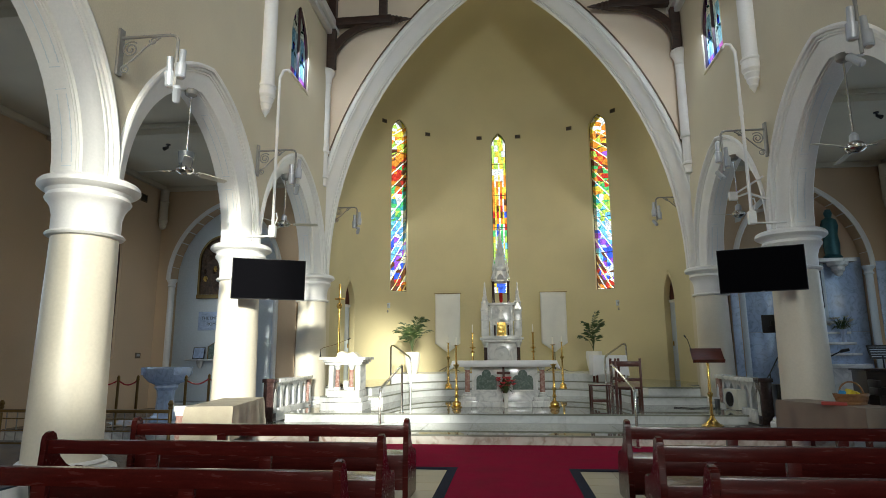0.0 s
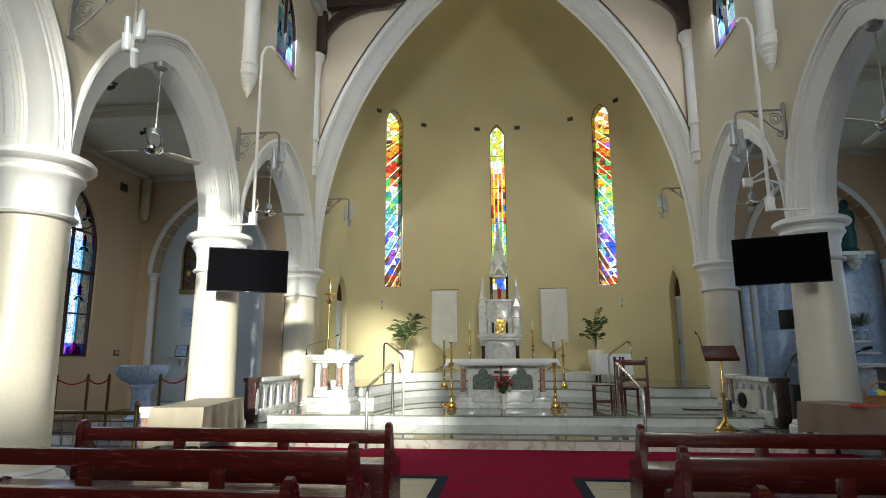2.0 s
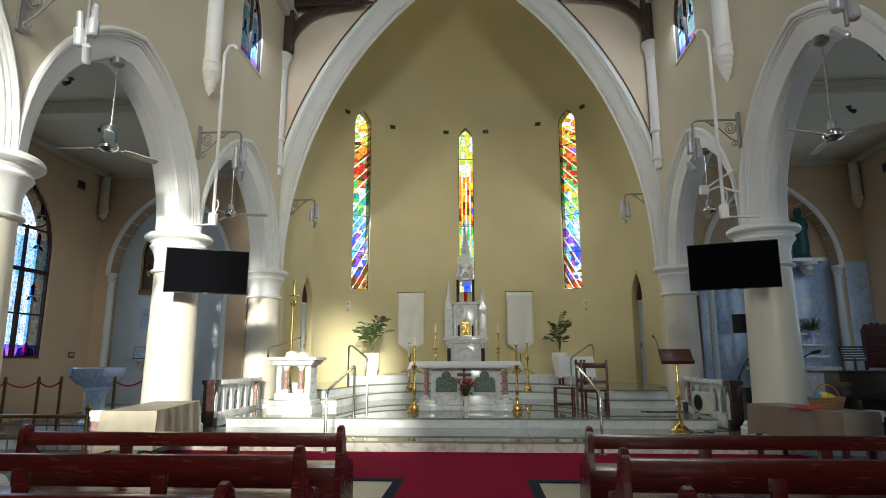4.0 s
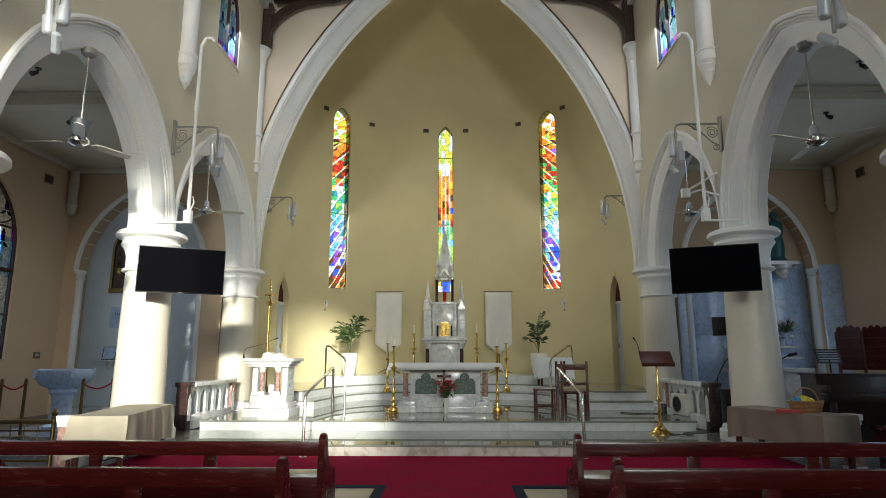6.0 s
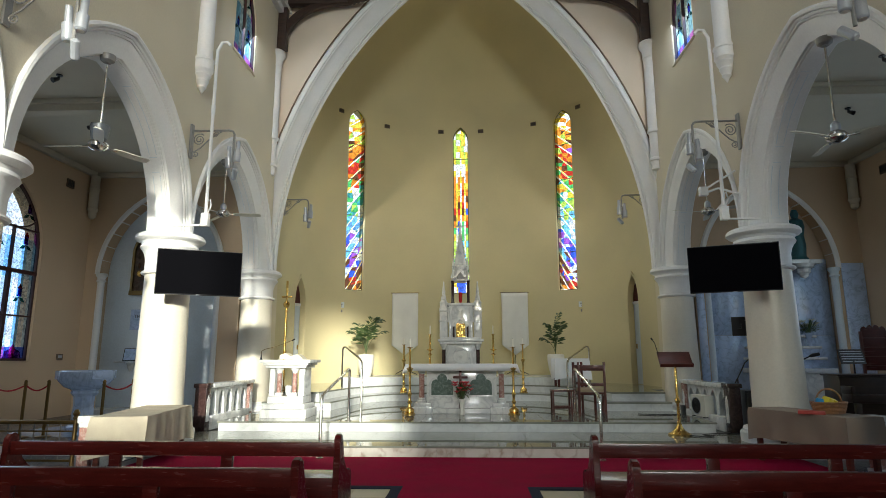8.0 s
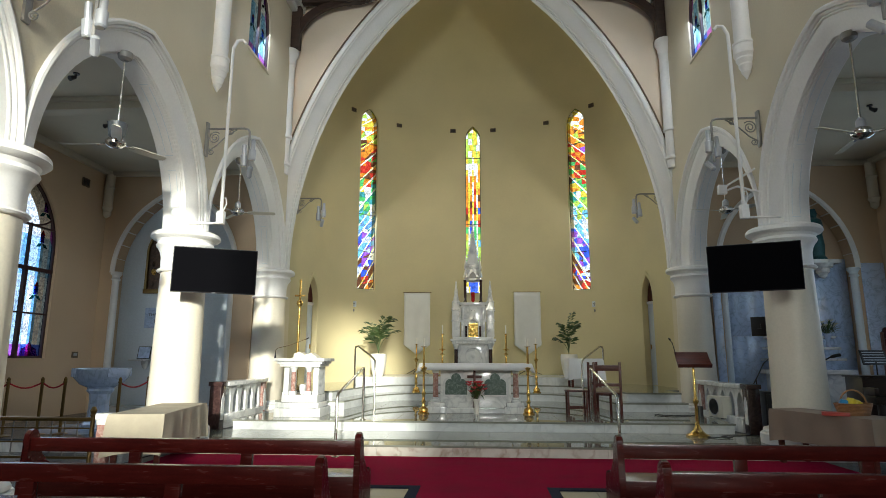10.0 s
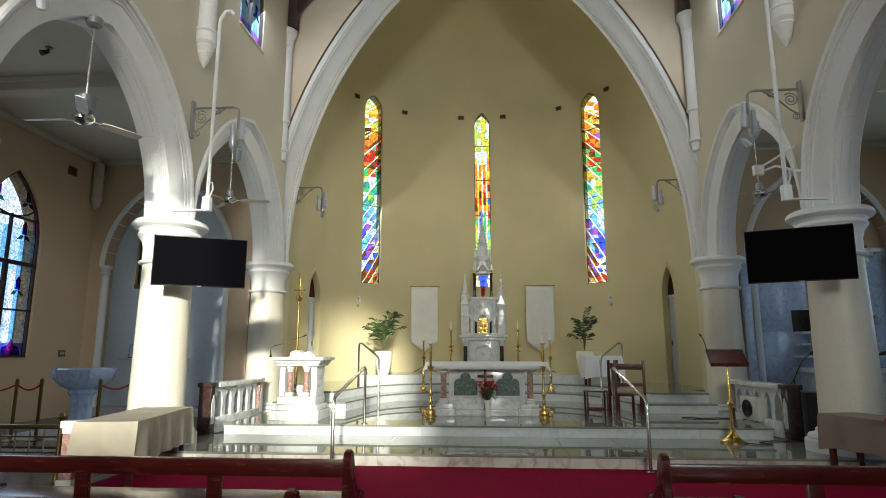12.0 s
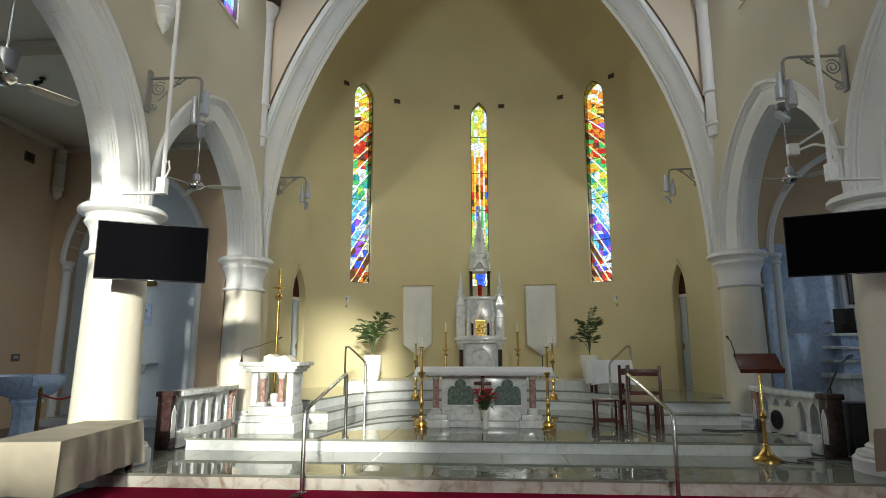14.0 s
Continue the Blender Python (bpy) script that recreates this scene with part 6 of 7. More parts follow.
# ---- doors of the apse ----
for k in (-1, 1):
    x, y = apse_at(k * DOOR_S)
    n = Vector((x, max(0.0, y - 15.9), 0)).normalized()
    rz = math.degrees(math.atan2(n.y, n.x)) - 90
    ob = thing("door_%d" % (1 if k < 0 else 2), "narrow pointed doorway with a pale door ajar and stained tympanum", "door", "", pose(x + n.x * 0.2, y + n.y * 0.2, 0, 0, 0, rz))
    ob["kind"] = "structure"
    part("door_leaf", box(B(), -0.27 if k > 0 else 0.04, -0.04 if k > 0 else 0.27, 0.0, 0.05, Z4, 3.0, 0.006), M["niche"], ob, "pale grey painted door")
    # dark sheet behind the leaf: the doorway's shade is put in as colour
    part("dark_passage", box(B(), -0.27, 0.27, 0.10, 0.14, Z4, 3.0), M["dark"], ob, "dark sheet standing in for the shade behind the door")
    part("transom", box(B(), -0.27, 0.27, -0.05, 0.06, 3.0, 3.08, 0.006), M["white"], ob)
    part("tympanum", prism(B(), [(-0.26, 3.08), (0.26, 3.08)] + [(-u, 3.1 + v) for u, v in arch_line(0.25, 0.75, 0.01, 8)], 0.0, 0.02, in_xz), M["wood"], ob, "carved red-brown tympanum")
    part("handle", lathe(B(), [(0.02, 1.72), (0.02, 1.85)], 8, (-k * 0.18, -0.03, 0)), M["brass"], ob)
    part("jamb", moulding(B(), 0.25, 0.75, 3.1, [(-0.01, -0.18), (-0.01, 0.02), (0.05, 0.03), (0.07, 0.0)], lambda u, z, d: (u, -0.2 - d, z), 3.1 - Z4), M["apse"], ob)


# ---- banners ----
for bx in (-1.98, 1.62):
    ob = thing("banner", "plain white satin banner with a pointed hem on a stand", "banner", "apse banners", pose(bx, 20.25, 0))
    bm = B()
    rows = []
    for j in range(13):
        z = 3.58 - (3.58 - 1.88) * j / 12
        rows.append([bm.verts.new((-0.43 + 0.86 * i / 14, 0.012 * math.sin(i * 1.1 + j * 0.25) * (j / 12), z)) for i in range(15)])
    rows.append([bm.verts.new((-0.43 + 0.86 * i / 14, 0.01 * math.sin(i * 1.1), 1.88 - 0.32 * (1 - abs(i - 7) / 7))) for i in range(15)])
    for p, q in zip(rows, rows[1:]):
        for i in range(14):
            if (p[i].co - q[i].co).length + (p[i + 1].co - q[i + 1].co).length > 1e-4:
                vs = [p[i], p[i + 1], q[i + 1], q[i]]
                bm.faces.new(vs)
    cl = part("cloth", bm, M["satin"], ob, "plain white satin cloth", 60)
    mod = cl.modifiers.new("thickness", "SOLIDIFY")
    mod.thickness = 0.006
    part("rod", tube(B(), [(-0.47, 0, 3.59), (0.47, 0, 3.59)], 0.012, 8), M["dull_brass"], ob)
    part("pole", tube(B(), [(0, 0.05, 1.0), (0, 0.05, 3.6)], 0.014, 8), M["black"], ob)
    for a in (0.3, 2.4, 4.5):
        part("stand_leg", tube(B(), [(0, 0.05, 1.12), (0.42 * math.cos(a), -0.1 + 0.12 * math.sin(a), Z5 + 0.02)], 0.012, 6), M["black"], ob)


# ---- potted palms ----
def palm(x, y, z, seed, count, spread):
    rng = random.Random(seed)
    ob = thing("potted_palm", "green parlour palm in a white glazed pot", "potted plant", "potted palms", pose(x, y, z))
    part("pot", lathe(B(), [(0.13, 0.0), (0.15, 0.02), (0.21, 0.25), (0.24, 0.48), (0.235, 0.6), (0.22, 0.64), (0.20, 0.63), (0.20, 0.58)], 24), M["wax"], ob, "white glazed pot")
    part("soil", lathe(B(), [(0.19, 0.57), (0.195, 0.60)], 16), M["vent"], ob)
    for f in range(count):
        a = f * 2.4 + rng.uniform(-0.4, 0.4)
        L = rng.uniform(0.75, 1.05)
        rise = rng.uniform(0.65, 1.7)
        reach = rng.uniform(0.25, 0.62) * (1.25 - 0.35 * rise) * spread
        spine = []
        for i in range(15):
            t = i / 14
            spine.append(Vector((reach * math.cos(a) * t ** 1.5, reach * math.sin(a) * t ** 1.5 * 0.8, 0.64 + rise * (t - 0.30 * t * t * t) * L)))
        part("stem", tube(B(), spine, [0.009 - 0.006 * i / 14 for i in range(15)], 5), M["stem"], ob)
        bm = B()
        for i in range(7, 15):
            p = spine[i]
            d = (spine[min(14, i + 1)] - spine[i - 1]).normalized()
            sidev = d.cross(Vector((0, 0, 1))).normalized()
            for k in (-1, 1):
                ln = (0.30 if spread > 0.8 else 0.24) * math.sin(math.pi * (i - 3) / 13.5) + 0.05
                out = (sidev * k + d * 0.75 + Vector((0, 0, rng.uniform(-0.45, 0.1)))).normalized()
                w = d * 0.026
                tip = p + out * ln + Vector((0, 0, -0.05))
                mid = p + out * ln * 0.5
                bm.faces.new([bm.verts.new(q) for q in (p, mid + w, tip, mid - w)])
        part("frond", bm, M["leaf"], ob, "", 0)


palm(-2.88, 18.15, Z5, 11, 15, 0.95)
palm(2.60, 18.15, Z5, 23, 10, 0.66)


# ---- chairs and side tables in the sanctuary ----
def chair(m, lab, pad):
    ob = thing("chair", lab, "chair", "sanctuary chairs", m)
    w = 0.25
    for i in (-1, 1):
        part("front_leg", box(B(), i * w - 0.022, i * w + 0.022, -0.24, -0.196, 0, 0.43, 0.005), M["wood"], ob)
        bm = box(B(), i * w - 0.024, i * w + 0.024, 0.20, 0.246, 0, 1.03, 0.006)
        part("back_post", bm, M["wood"], ob)
        part("side_rail", box(B(), i * w - 0.015, i * w + 0.015, -0.2, 0.2, 0.36, 0.42, 0.004), M["wood"], ob)
    part("top_rail", box(B(), -w, w, 0.205, 0.24, 0.86, 0.97, 0.008), M["wood"], ob)
    part("lower_rail", box(B(), -w, w, 0.21, 0.235, 0.56, 0.62, 0.006), M["wood"], ob)
    part("seat_frame", box(B(), -w - 0.02, w + 0.02, -0.25, 0.24, 0.40, 0.44, 0.008), M["wood"], ob)
    part("cushion", box(B(), -w, w, -0.24, 0.2, 0.44, 0.50, 0.025), M["cushion"], ob, pad)
    return ob


chair(pose(2.60, 13.25, Z2, 0, 0, 172), "dark red-brown wooden chair with a cushioned seat", "beige seat cushion")
chair(pose(2.62, 13.66, Z2, 0, 0, 60), "dark red-brown wooden chair beside the credence table", "green-grey seat cushion")
ob = thing("stool_table", "small dark wooden side table with papers on top", "side table", "", pose(1.98, 13.2, Z2))
part("tabletop", box(B(), -0.21, 0.21, -0.17, 0.17, 0.45, 0.48, 0.006), M["wood"], ob)
for i in (-1, 1):
    for j in (-1, 1):
        part("leg", box(B(), i * 0.18 - 0.018, i * 0.18 + 0.018, j * 0.14 - 0.018, j * 0.14 + 0.018, 0, 0.45, 0.004), M["wood"], ob)
    part("stretcher", box(B(), -0.18, 0.18, i * 0.14 - 0.012, i * 0.14 + 0.012, 0.12, 0.16), M["wood"], ob)
ob = thing("paper_sheet", "folded paper lying on the small side table", "paper", "", pose(1.98, 13.2, Z2 + 0.482, 0, 0, 20))
part("leaf", box(B(), -0.11, 0.11, -0.08, 0.08, 0, 0.006), M["paper"], ob)
draped_table(pose(2.78, 16.85, Z4, 0, 0, 4), 0.85, 0.55, 0.73, 0.50, "white_cloth", "small credence table under a white linen cloth", 8)


# ---- ceiling fans hung from the arches ----
def fan(x, y, z, rz, cup):
    """Hub at height z; the rod reaches up to the soffit of the arch."""
    ob = thing("ceiling_fan", "three-bladed ceiling fan hanging on a rod from the arch", "ceiling fan", "arcade fans", pose(x, y, z - 4.335, 0, 0, rz))
    mid = min(((p + q) / 2 for p, q in zip(COLY, COLY[1:])), key=lambda v: abs(v - y))
    h = SPRING + arch_top(BAY_A, BAY_RISE, y - mid) - (z - 4.335)
    part("ceiling_rose", lathe(B(), [(0.05, h - 0.10), (0.09, h - 0.07), (0.10, h - 0.02), (0.10, h + 0.01)], 16), M["iron"], ob)
    part("rod", tube(B(), [(0, 0, 4.4), (0, 0, h - 0.08)], 0.013, 8), M["steel"], ob)
    if cup:
        part("canopy", lathe(B(), [(0.08, 4.42), (0.10, 4.44), (0.125, 4.62), (0.12, 4.625), (0.02, 4.60)], 18), M["dark_metal"], ob, "grey cup-shaped rod canopy")
    else:
        part("canopy", lathe(B(), [(0.05, 4.42), (0.06, 4.45), (0.055, 4.52), (0.03, 4.55), (0.02, 4.56)], 16), M["grey_metal"], ob, "small grey rod canopy")
    part("motor", lathe(B(), [(0.03, 4.27), (0.08, 4.285), (0.125, 4.32), (0.13, 4.355), (0.10, 4.40), (0.05, 4.43)], 20), M["steel"], ob)
    for k in range(3):
        m = pose(0, 0, 4.335, 0, 0, 120 * k)
        bm = B()
        prism(bm, [(0.2, -0.05), (0.3, -0.065), (0.68, -0.06), (0.73, -0.04), (0.73, 0.04), (0.68, 0.06), (0.3, 0.065), (0.2, 0.05)], -0.004, 0.004, in_xy)
        bmesh.ops.rotate(bm, verts=bm.verts, cent=(0, 0, 0), matrix=Matrix.Rotation(radians(-14), 3, "X"))
        o = part("blade", bm, M["ac"], ob, "long pale fan blade")
        o.matrix_basis = m
        part("blade_iron", box(B(), 0.08, 0.26, -0.02, 0.02, -0.006, 0.006), M["steel"], o)
    return ob


fan(-4.83, 8.16, 4.27, 183, True)
fan(4.86, 8.20, 4.22, 200, False)
fan(-4.75, 12.05, 4.29, 12, False)
fan(4.82, 12.25, 4.26, 192, False)


# ---- wrought-iron lamp brackets ----
def spiral(c, r, turns, plane, start=0.0):
    out = []
    for i in range(int(turns * 16) + 1):
        a = start + i * math.pi / 8
        q = r * (1 - 0.8 * i / (turns * 16))
        out.append((c[0] + q * math.cos(a), 0, c[1] + q * math.sin(a)))
    return out


def lamp_bracket(x, y, z, rz, k=1.0):
    ob = thing("lamp_bracket", "grey wrought-iron wall bracket with scrolls and spotlights", "wall lamp", "wall lamp brackets", pose(x, y, z, 0, 0, rz))
    part("wall_plate", box(B(), 0.0, 0.04, -0.05, 0.05, -0.5 * k, 0.12 * k, 0.008), M["iron"], ob)
    part("arm", tube(B(), [(0.03, 0, 0), (0.68 * k, 0, 0), (0.75 * k, 0, -0.02), (0.78 * k, 0, -0.07), (0.78 * k, 0, -0.75 * k)], 0.02, 8), M["iron"], ob)
    bm = tube(B(), [(0.05, 0, -0.40 * k), (0.18 * k, 0, -0.32 * k), (0.36 * k, 0, -0.14 * k), (0.55 * k, 0, -0.02)], 0.012, 6)
    tube(bm, spiral((0.16 * k, -0.16 * k), 0.11 * k, 2, None, 0.8), 0.010, 6)
    tube(bm, spiral((0.11 * k, -0.42 * k), 0.06 * k, 1.6, None, 2.0), 0.009, 6)
    tube(bm, spiral((0.45 * k, -0.06 * k), 0.05 * k, 1.6, None, 3.0), 0.009, 6)
    part("scrollwork", bm, M["iron"], ob)
    for d, zz, tl in ((-0.07, -0.55, 6), (0.07, -0.45, -4)):
        sp = part("spotlight", lathe(B(), [(0.045, -0.14), (0.06, -0.12), (0.062, 0.05), (0.04, 0.06), (0.038, 0.24), (0.02, 0.25)], 14), M["grey_metal"], ob, "grey cylindrical spotlight")
        sp.matrix_basis = pose(0.78 * k + d, 0.0, zz * k, tl, 0, 0)
        part("lens", lathe(B(), [(0.04, -0.142), (0.04, -0.136)], 12), M["wax"], sp)
    sp = part("spotlight", lathe(B(), [(0.03, -0.12), (0.045, -0.1), (0.045, 0.08), (0.02, 0.1)], 12), M["grey_metal"], ob, "small tilted spotlight")
    sp.matrix_basis = pose(0.84 * k, -0.04, -0.80 * k, 35, 25, 0)


for s in (-1, 1):
    for y in (10.41, 6.25):
        lamp_bracket(s * 4.705, y, 5.38, 0 if s < 0 else 180)
    lamp_bracket(s * 4.80, 15.95, 5.65, 0 if s < 0 else 180, 0.85)


# ---- white conduit poles beside the columns ----
for s in (-1, 1):
    ob = thing("conduit_pole", "white painted conduit pole with a junction box", "conduit", "conduit poles", pose(s * 4.2, 10.12, 0))
    part("pole", tube(B(), [(0, 0, 3.75), (0, 0, 6.55), (0, 0.01, 6.75), (s * -0.06, 0.03, 6.9), (s * -0.15, 0.05, 6.92), (s * -0.2, 0.06, 6.86)], 0.028, 10), M["white"], ob)
    part("coupling", tube(B(), [(0, 0, 5.55), (0, 0, 5.72)], 0.036, 10), M["white"], ob)
    part("junction_box", box(B(), -0.06, 0.06, -0.05, 0.05, 3.60, 3.82, 0.008), M["white"], ob)
    part("shelf_arm", box(B(), min(0, s * 0.55), max(0, s * 0.55), -0.015, 0.05, 3.61, 3.635, 0.004), M["white"], ob)
    part("cable_loop", tube(B(), [(0.03, 0, 3.82), (0.08, 0, 3.95), (0.06, 0, 4.05), (0.0, 0, 4.03)], 0.012, 6), M["white"], ob)
ob = thing("speaker_arm", "white bracket arm with a square junction box", "bracket", "", pose(4.30, 11.1, 4.35))
part("box", box(B(), -0.07, 0.07, -0.05, 0.05, -0.08, 0.08, 0.01), M["white"], ob)
part("arm", tube(B(), [(0.05, 0, 0.05), (0.35, -0.5, 0.22)], 0.018, 8), M["white"], ob)
part("arm", tube(B(), [(0.05, 0, -0.02), (0.18, -0.2, 0.0), (0.28, -0.5, -0.16), (0.27, -0.75, -0.25)], 0.02, 8), M["white"], ob)
ob = thing("monitor", "small black monitor mounted behind the column", "monitor", "", pose(4.72, 11.12, 1.98, 0, 0, 150))
part("casing", box(B(), -0.12, 0.12, -0.03, 0.03, -0.16, 0.16, 0.008), M["black"], ob)
part("wall_arm", box(B(), -0.03, 0.03, 0.03, 0.10, -0.04, 0.04), M["black"], ob)

# ---- baptismal corner of the left aisle ----
ob = thing("font", "large grey-white marble baptismal font on a fluted pedestal", "font", "", pose(-7.0, 11.75, Z1) @ Matrix.Diagonal((0.73, 0.73, 0.98, 1)))
part("pedestal", lathe(B(), [(0.38, 0), (0.38, 0.08), (0.30, 0.12), (0.25, 0.2), (0.23, 0.5), (0.25, 0.62), (0.32, 0.68), (0.30, 0.72), (0.36, 0.76)], 8), M["blue_marble"], ob)
part("bowl", lathe(B(), [(0.30, 0.74), (0.48, 0.80), (0.62, 0.92), (0.66, 1.02), (0.66, 1.08), (0.62, 1.10), (0.55, 1.09), (0.45, 1.0), (0.2, 0.92)], 32), M["blue_marble"], ob, "round marble bowl")
for k in range(4):
    part("carved_block", box(B(), -0.12, 0.12, -0.06, 0.04, 0.94, 1.10, 0.012), M["blue_marble"], ob).matrix_basis = pose(0.62 * math.cos(k * 1.57 - 2.2), 0.62 * math.sin(k * 1.57 - 2.2), 0, 0, 0, 90 * k - 36)
setting("step_font", lathe(B(), [(1.05, Z1 - 0.02), (1.05, Z1 + 0.003)], 8, (-7.0, 11.75, 0)), M["blue_marble"], "octagonal marble base of the font", "step")


def stanchion(x, y):
    ob = thing("stanchion", "slim dull brass rope post", "rope post", "rope posts round the font", pose(x, y, Z1))
    part("foot", lathe(B(), [(0.13, 0), (0.13, 0.01), (0.03, 0.03)], 14), M["dull_brass"], ob)
    part("post", lathe(B(), [(0.025, 0.02), (0.025, 0.84), (0.035, 0.86), (0.025, 0.88), (0.03, 0.91), (0.01, 0.94)], 10), M["dull_brass"], ob)


POSTS = [(-7.75, 10.45), (-7.35, 10.7), (-6.02, 10.75), (-5.95, 11.5), (-5.62, 11.7), (-8.4, 10.9), (-7.02, 10.8)]
for p in POSTS:
    stanchion(*p)
for a, b in ((POSTS[0], POSTS[1]), (POSTS[1], POSTS[6]), (POSTS[2], POSTS[3]), (POSTS[3], POSTS[4]), (POSTS[5], POSTS[0])):
    ob = thing("rope", "sagging dark red rope between two brass posts", "rope", "barrier ropes")
    part("cord", tube(B(), [(a[0] + (b[0] - a[0]) * t / 10, a[1] + (b[1] - a[1]) * t / 10, Z1 + 0.85 - 0.09 * math.sin(math.pi * t / 10)) for t in range(11)], 0.014, 6), M["red_rope"], ob)

# low brass communion rail across the aisle
ob = thing("communion_rail", "low dull brass communion rail with scrolled panels", "railing", "", pose(0, 8.75, 0))
for x in (-5.12, -6.6, -7.95, -9.2):
    part("post", lathe(B(), [(0.04, 0), (0.035, 0.05), (0.028, 0.08), (0.028, 0.66), (0.04, 0.68), (0.03, 0.70), (0.045, 0.74), (0.02, 0.79)], 12, (x, 0, 0)), M["dull_brass"], ob)
part("top_rail", box(B(), -9.2, -5.12, -0.035, 0.035, 0.60, 0.65, 0.01), M["dull_brass"], ob)
part("bottom_rail", box(B(), -9.2, -5.12, -0.015, 0.015, 0.12, 0.15), M["dull_brass"], ob)
for i in range(22):
    x = -9.1 + i * 0.18
    part("bar", tube(B(), [(x, 0, 0.13), (x, 0, 0.62)], 0.009, 6), M["iron"], ob)
for z in (0.32, 0.5):
    part("cross_bar", box(B(), -9.2, -5.12, -0.01, 0.01, z, z + 0.018), M["dull_brass"], ob)

# icon, plaque and shelf in the recess
NY = EAST + 0.35
ob = thing("relief_icon", "dark carved relief picture with an arched gilt frame", "picture", "", pose(-7.68, NY - 0.03, 3.02))
line = [(-0.62, 0), (0.62, 0)] + [(-u, 1.02 + v) for u, v in arch_line(0.62, 0.72, 0, 12)]
part("panel", prism(B(), line, -0.02, 0.03, in_xz), M["icon"], ob)
bm = moulding(B(), 0.56, 0.66, 1.02, [(0, 0.0), (0, 0.05), (0.05, 0.06), (0.07, 0.0)], lambda u, z, d: (u, -0.02 - d, z), 1.02)
box(bm, -0.63, 0.63, -0.08, -0.01, -0.01, 0.10, 0.01)
part("frame", bm, M["dull_brass"], ob, "dull gilt frame")
rng = random.Random(5)
for i in range(26):
    part("carving", lathe(B(), [(0.09, 0), (0.06, 0.02), (0.02, 0.03)], 7), M["gold" if i % 5 == 0 else "icon"], ob).matrix_basis = pose(rng.uniform(-0.46, 0.46), -0.02, rng.uniform(0.18, 1.35), 90, 0, rng.uniform(0, 90))


def lettering(text, size, m, parent, mat):
    cu = bpy.data.curves.new("lettering", "FONT")
    cu.body, cu.size, cu.extrude, cu.align_x = text, size, 0.002, "CENTER"
    tmp = bpy.data.objects.new("lettering", cu)
    me = bpy.data.meshes.new_from_object(tmp)
    bpy.data.objects.remove(tmp)
    me.materials.append(mat)
    o = new("lettering", me)
    o.parent, o.matrix_basis = parent, m
    return o


ob = thing("wall_plaque", "pale grey wall plaque with dark serif lettering", "plaque", "", pose(-7.68, NY - 0.015, 2.42))
part("board", box(B(), -0.56, 0.56, -0.015, 0.01, -0.26, 0.24, 0.006), M["blue_marble"], ob)
lettering("THE EMPTY TOMB", 0.115, pose(0, -0.018, 0.03, 90), ob, M["ink"])
lettering("ROMANS   4", 0.115, pose(0, -0.018, -0.13, 90), ob, M["ink"])
ob = thing("wall_shelf", "narrow white marble shelf on a carved bracket", "shelf", "", pose(-7.62, NY - 0.18, 1.36))
part("board", box(B(), -0.75, 0.75, -0.17, 0.17, 0, 0.04, 0.01), M["marble"], ob)
part("bracket", lathe(B(), [(0.02, -0.2), (0.06, -0.14), (0.09, -0.04), (0.10, 0.0)], 10, (-0.45, 0.06, 0)), M["marble"], ob)
part("bracket", lathe(B(), [(0.02, -0.2), (0.06, -0.14), (0.09, -0.04), (0.10, 0.0)], 10, (0.45, 0.06, 0)), M["marble"], ob)
ob = thing("picture_frame", "small framed blue-white print leaning on the shelf", "picture frame", "", pose(-8.08, NY - 0.2, 1.402, -18, 0, 12))
part("frame", box(B(), -0.15, 0.15, -0.012, 0.012, 0, 0.32, 0.006), M["black"], ob)
part("print", box(B(), -0.13, 0.13, -0.018, -0.01, 0.02, 0.30), M["blue_marble"], ob)
ob = thing("reliquary", "small gabled glass reliquary case on the shelf", "case", "", pose(-7.56, NY - 0.17, 1.402))
part("case", prism(B(), [(-0.22, 0), (0.22, 0), (0.22, 0.32), (0.0, 0.46), (-0.22, 0.32)], -0.1, 0.1, in_xz), M["green_marble"], ob)
part("edge", tube(B(), [(-0.22, -0.1, 0), (-0.22, -0.1, 0.32), (0, -0.1, 0.46), (0.22, -0.1, 0.32), (0.22, -0.1, 0)], 0.012, 6), M["dull_brass"], ob)
setting("step_recess", box(B(), -8.8, -5.8, EAST - 0.4, NY, Z1 - 0.01, Z1 + 0.15, 0.01), M["riser_marble"], "marble step under the recess", "step")

# ---- shrine in the right aisle ----
for i in range(2):
    for j in range(2):
        x0, z0 = 5.69 + i * 1.48, Z1 + j * 1.8
        setting("panel", box(B(), x0 + 0.002, x0 + 1.478, NY - 0.03, NY - 0.001, z0 + 0.002, z0 + 1.798, 0.002), M["blue_marble"], "blue-grey marble wall panel", "wall panel")
for x0, x1 in ((5.42, 5.60), (8.78, 9.28)):
    setting("panel", box(B(), x0, x1, EAST - 0.03, EAST - 0.001, Z1, 3.62, 0.004), M["blue_marble"], "blue-grey marble wall panel", "wall panel")
sh = thing("side_altar", "white marble side altar with stepped ledges", "altar", "", pose(7.35, NY, Z1))
part("block", box(B(), -0.75, 0.75, -0.65, -0.03, 0, 0.95, 0.01), M["marble"], sh)
part("mensa", box(B(), -0.88, 0.88, -0.72, -0.03, 0.95, 1.05, 0.015), M["marble"], sh)
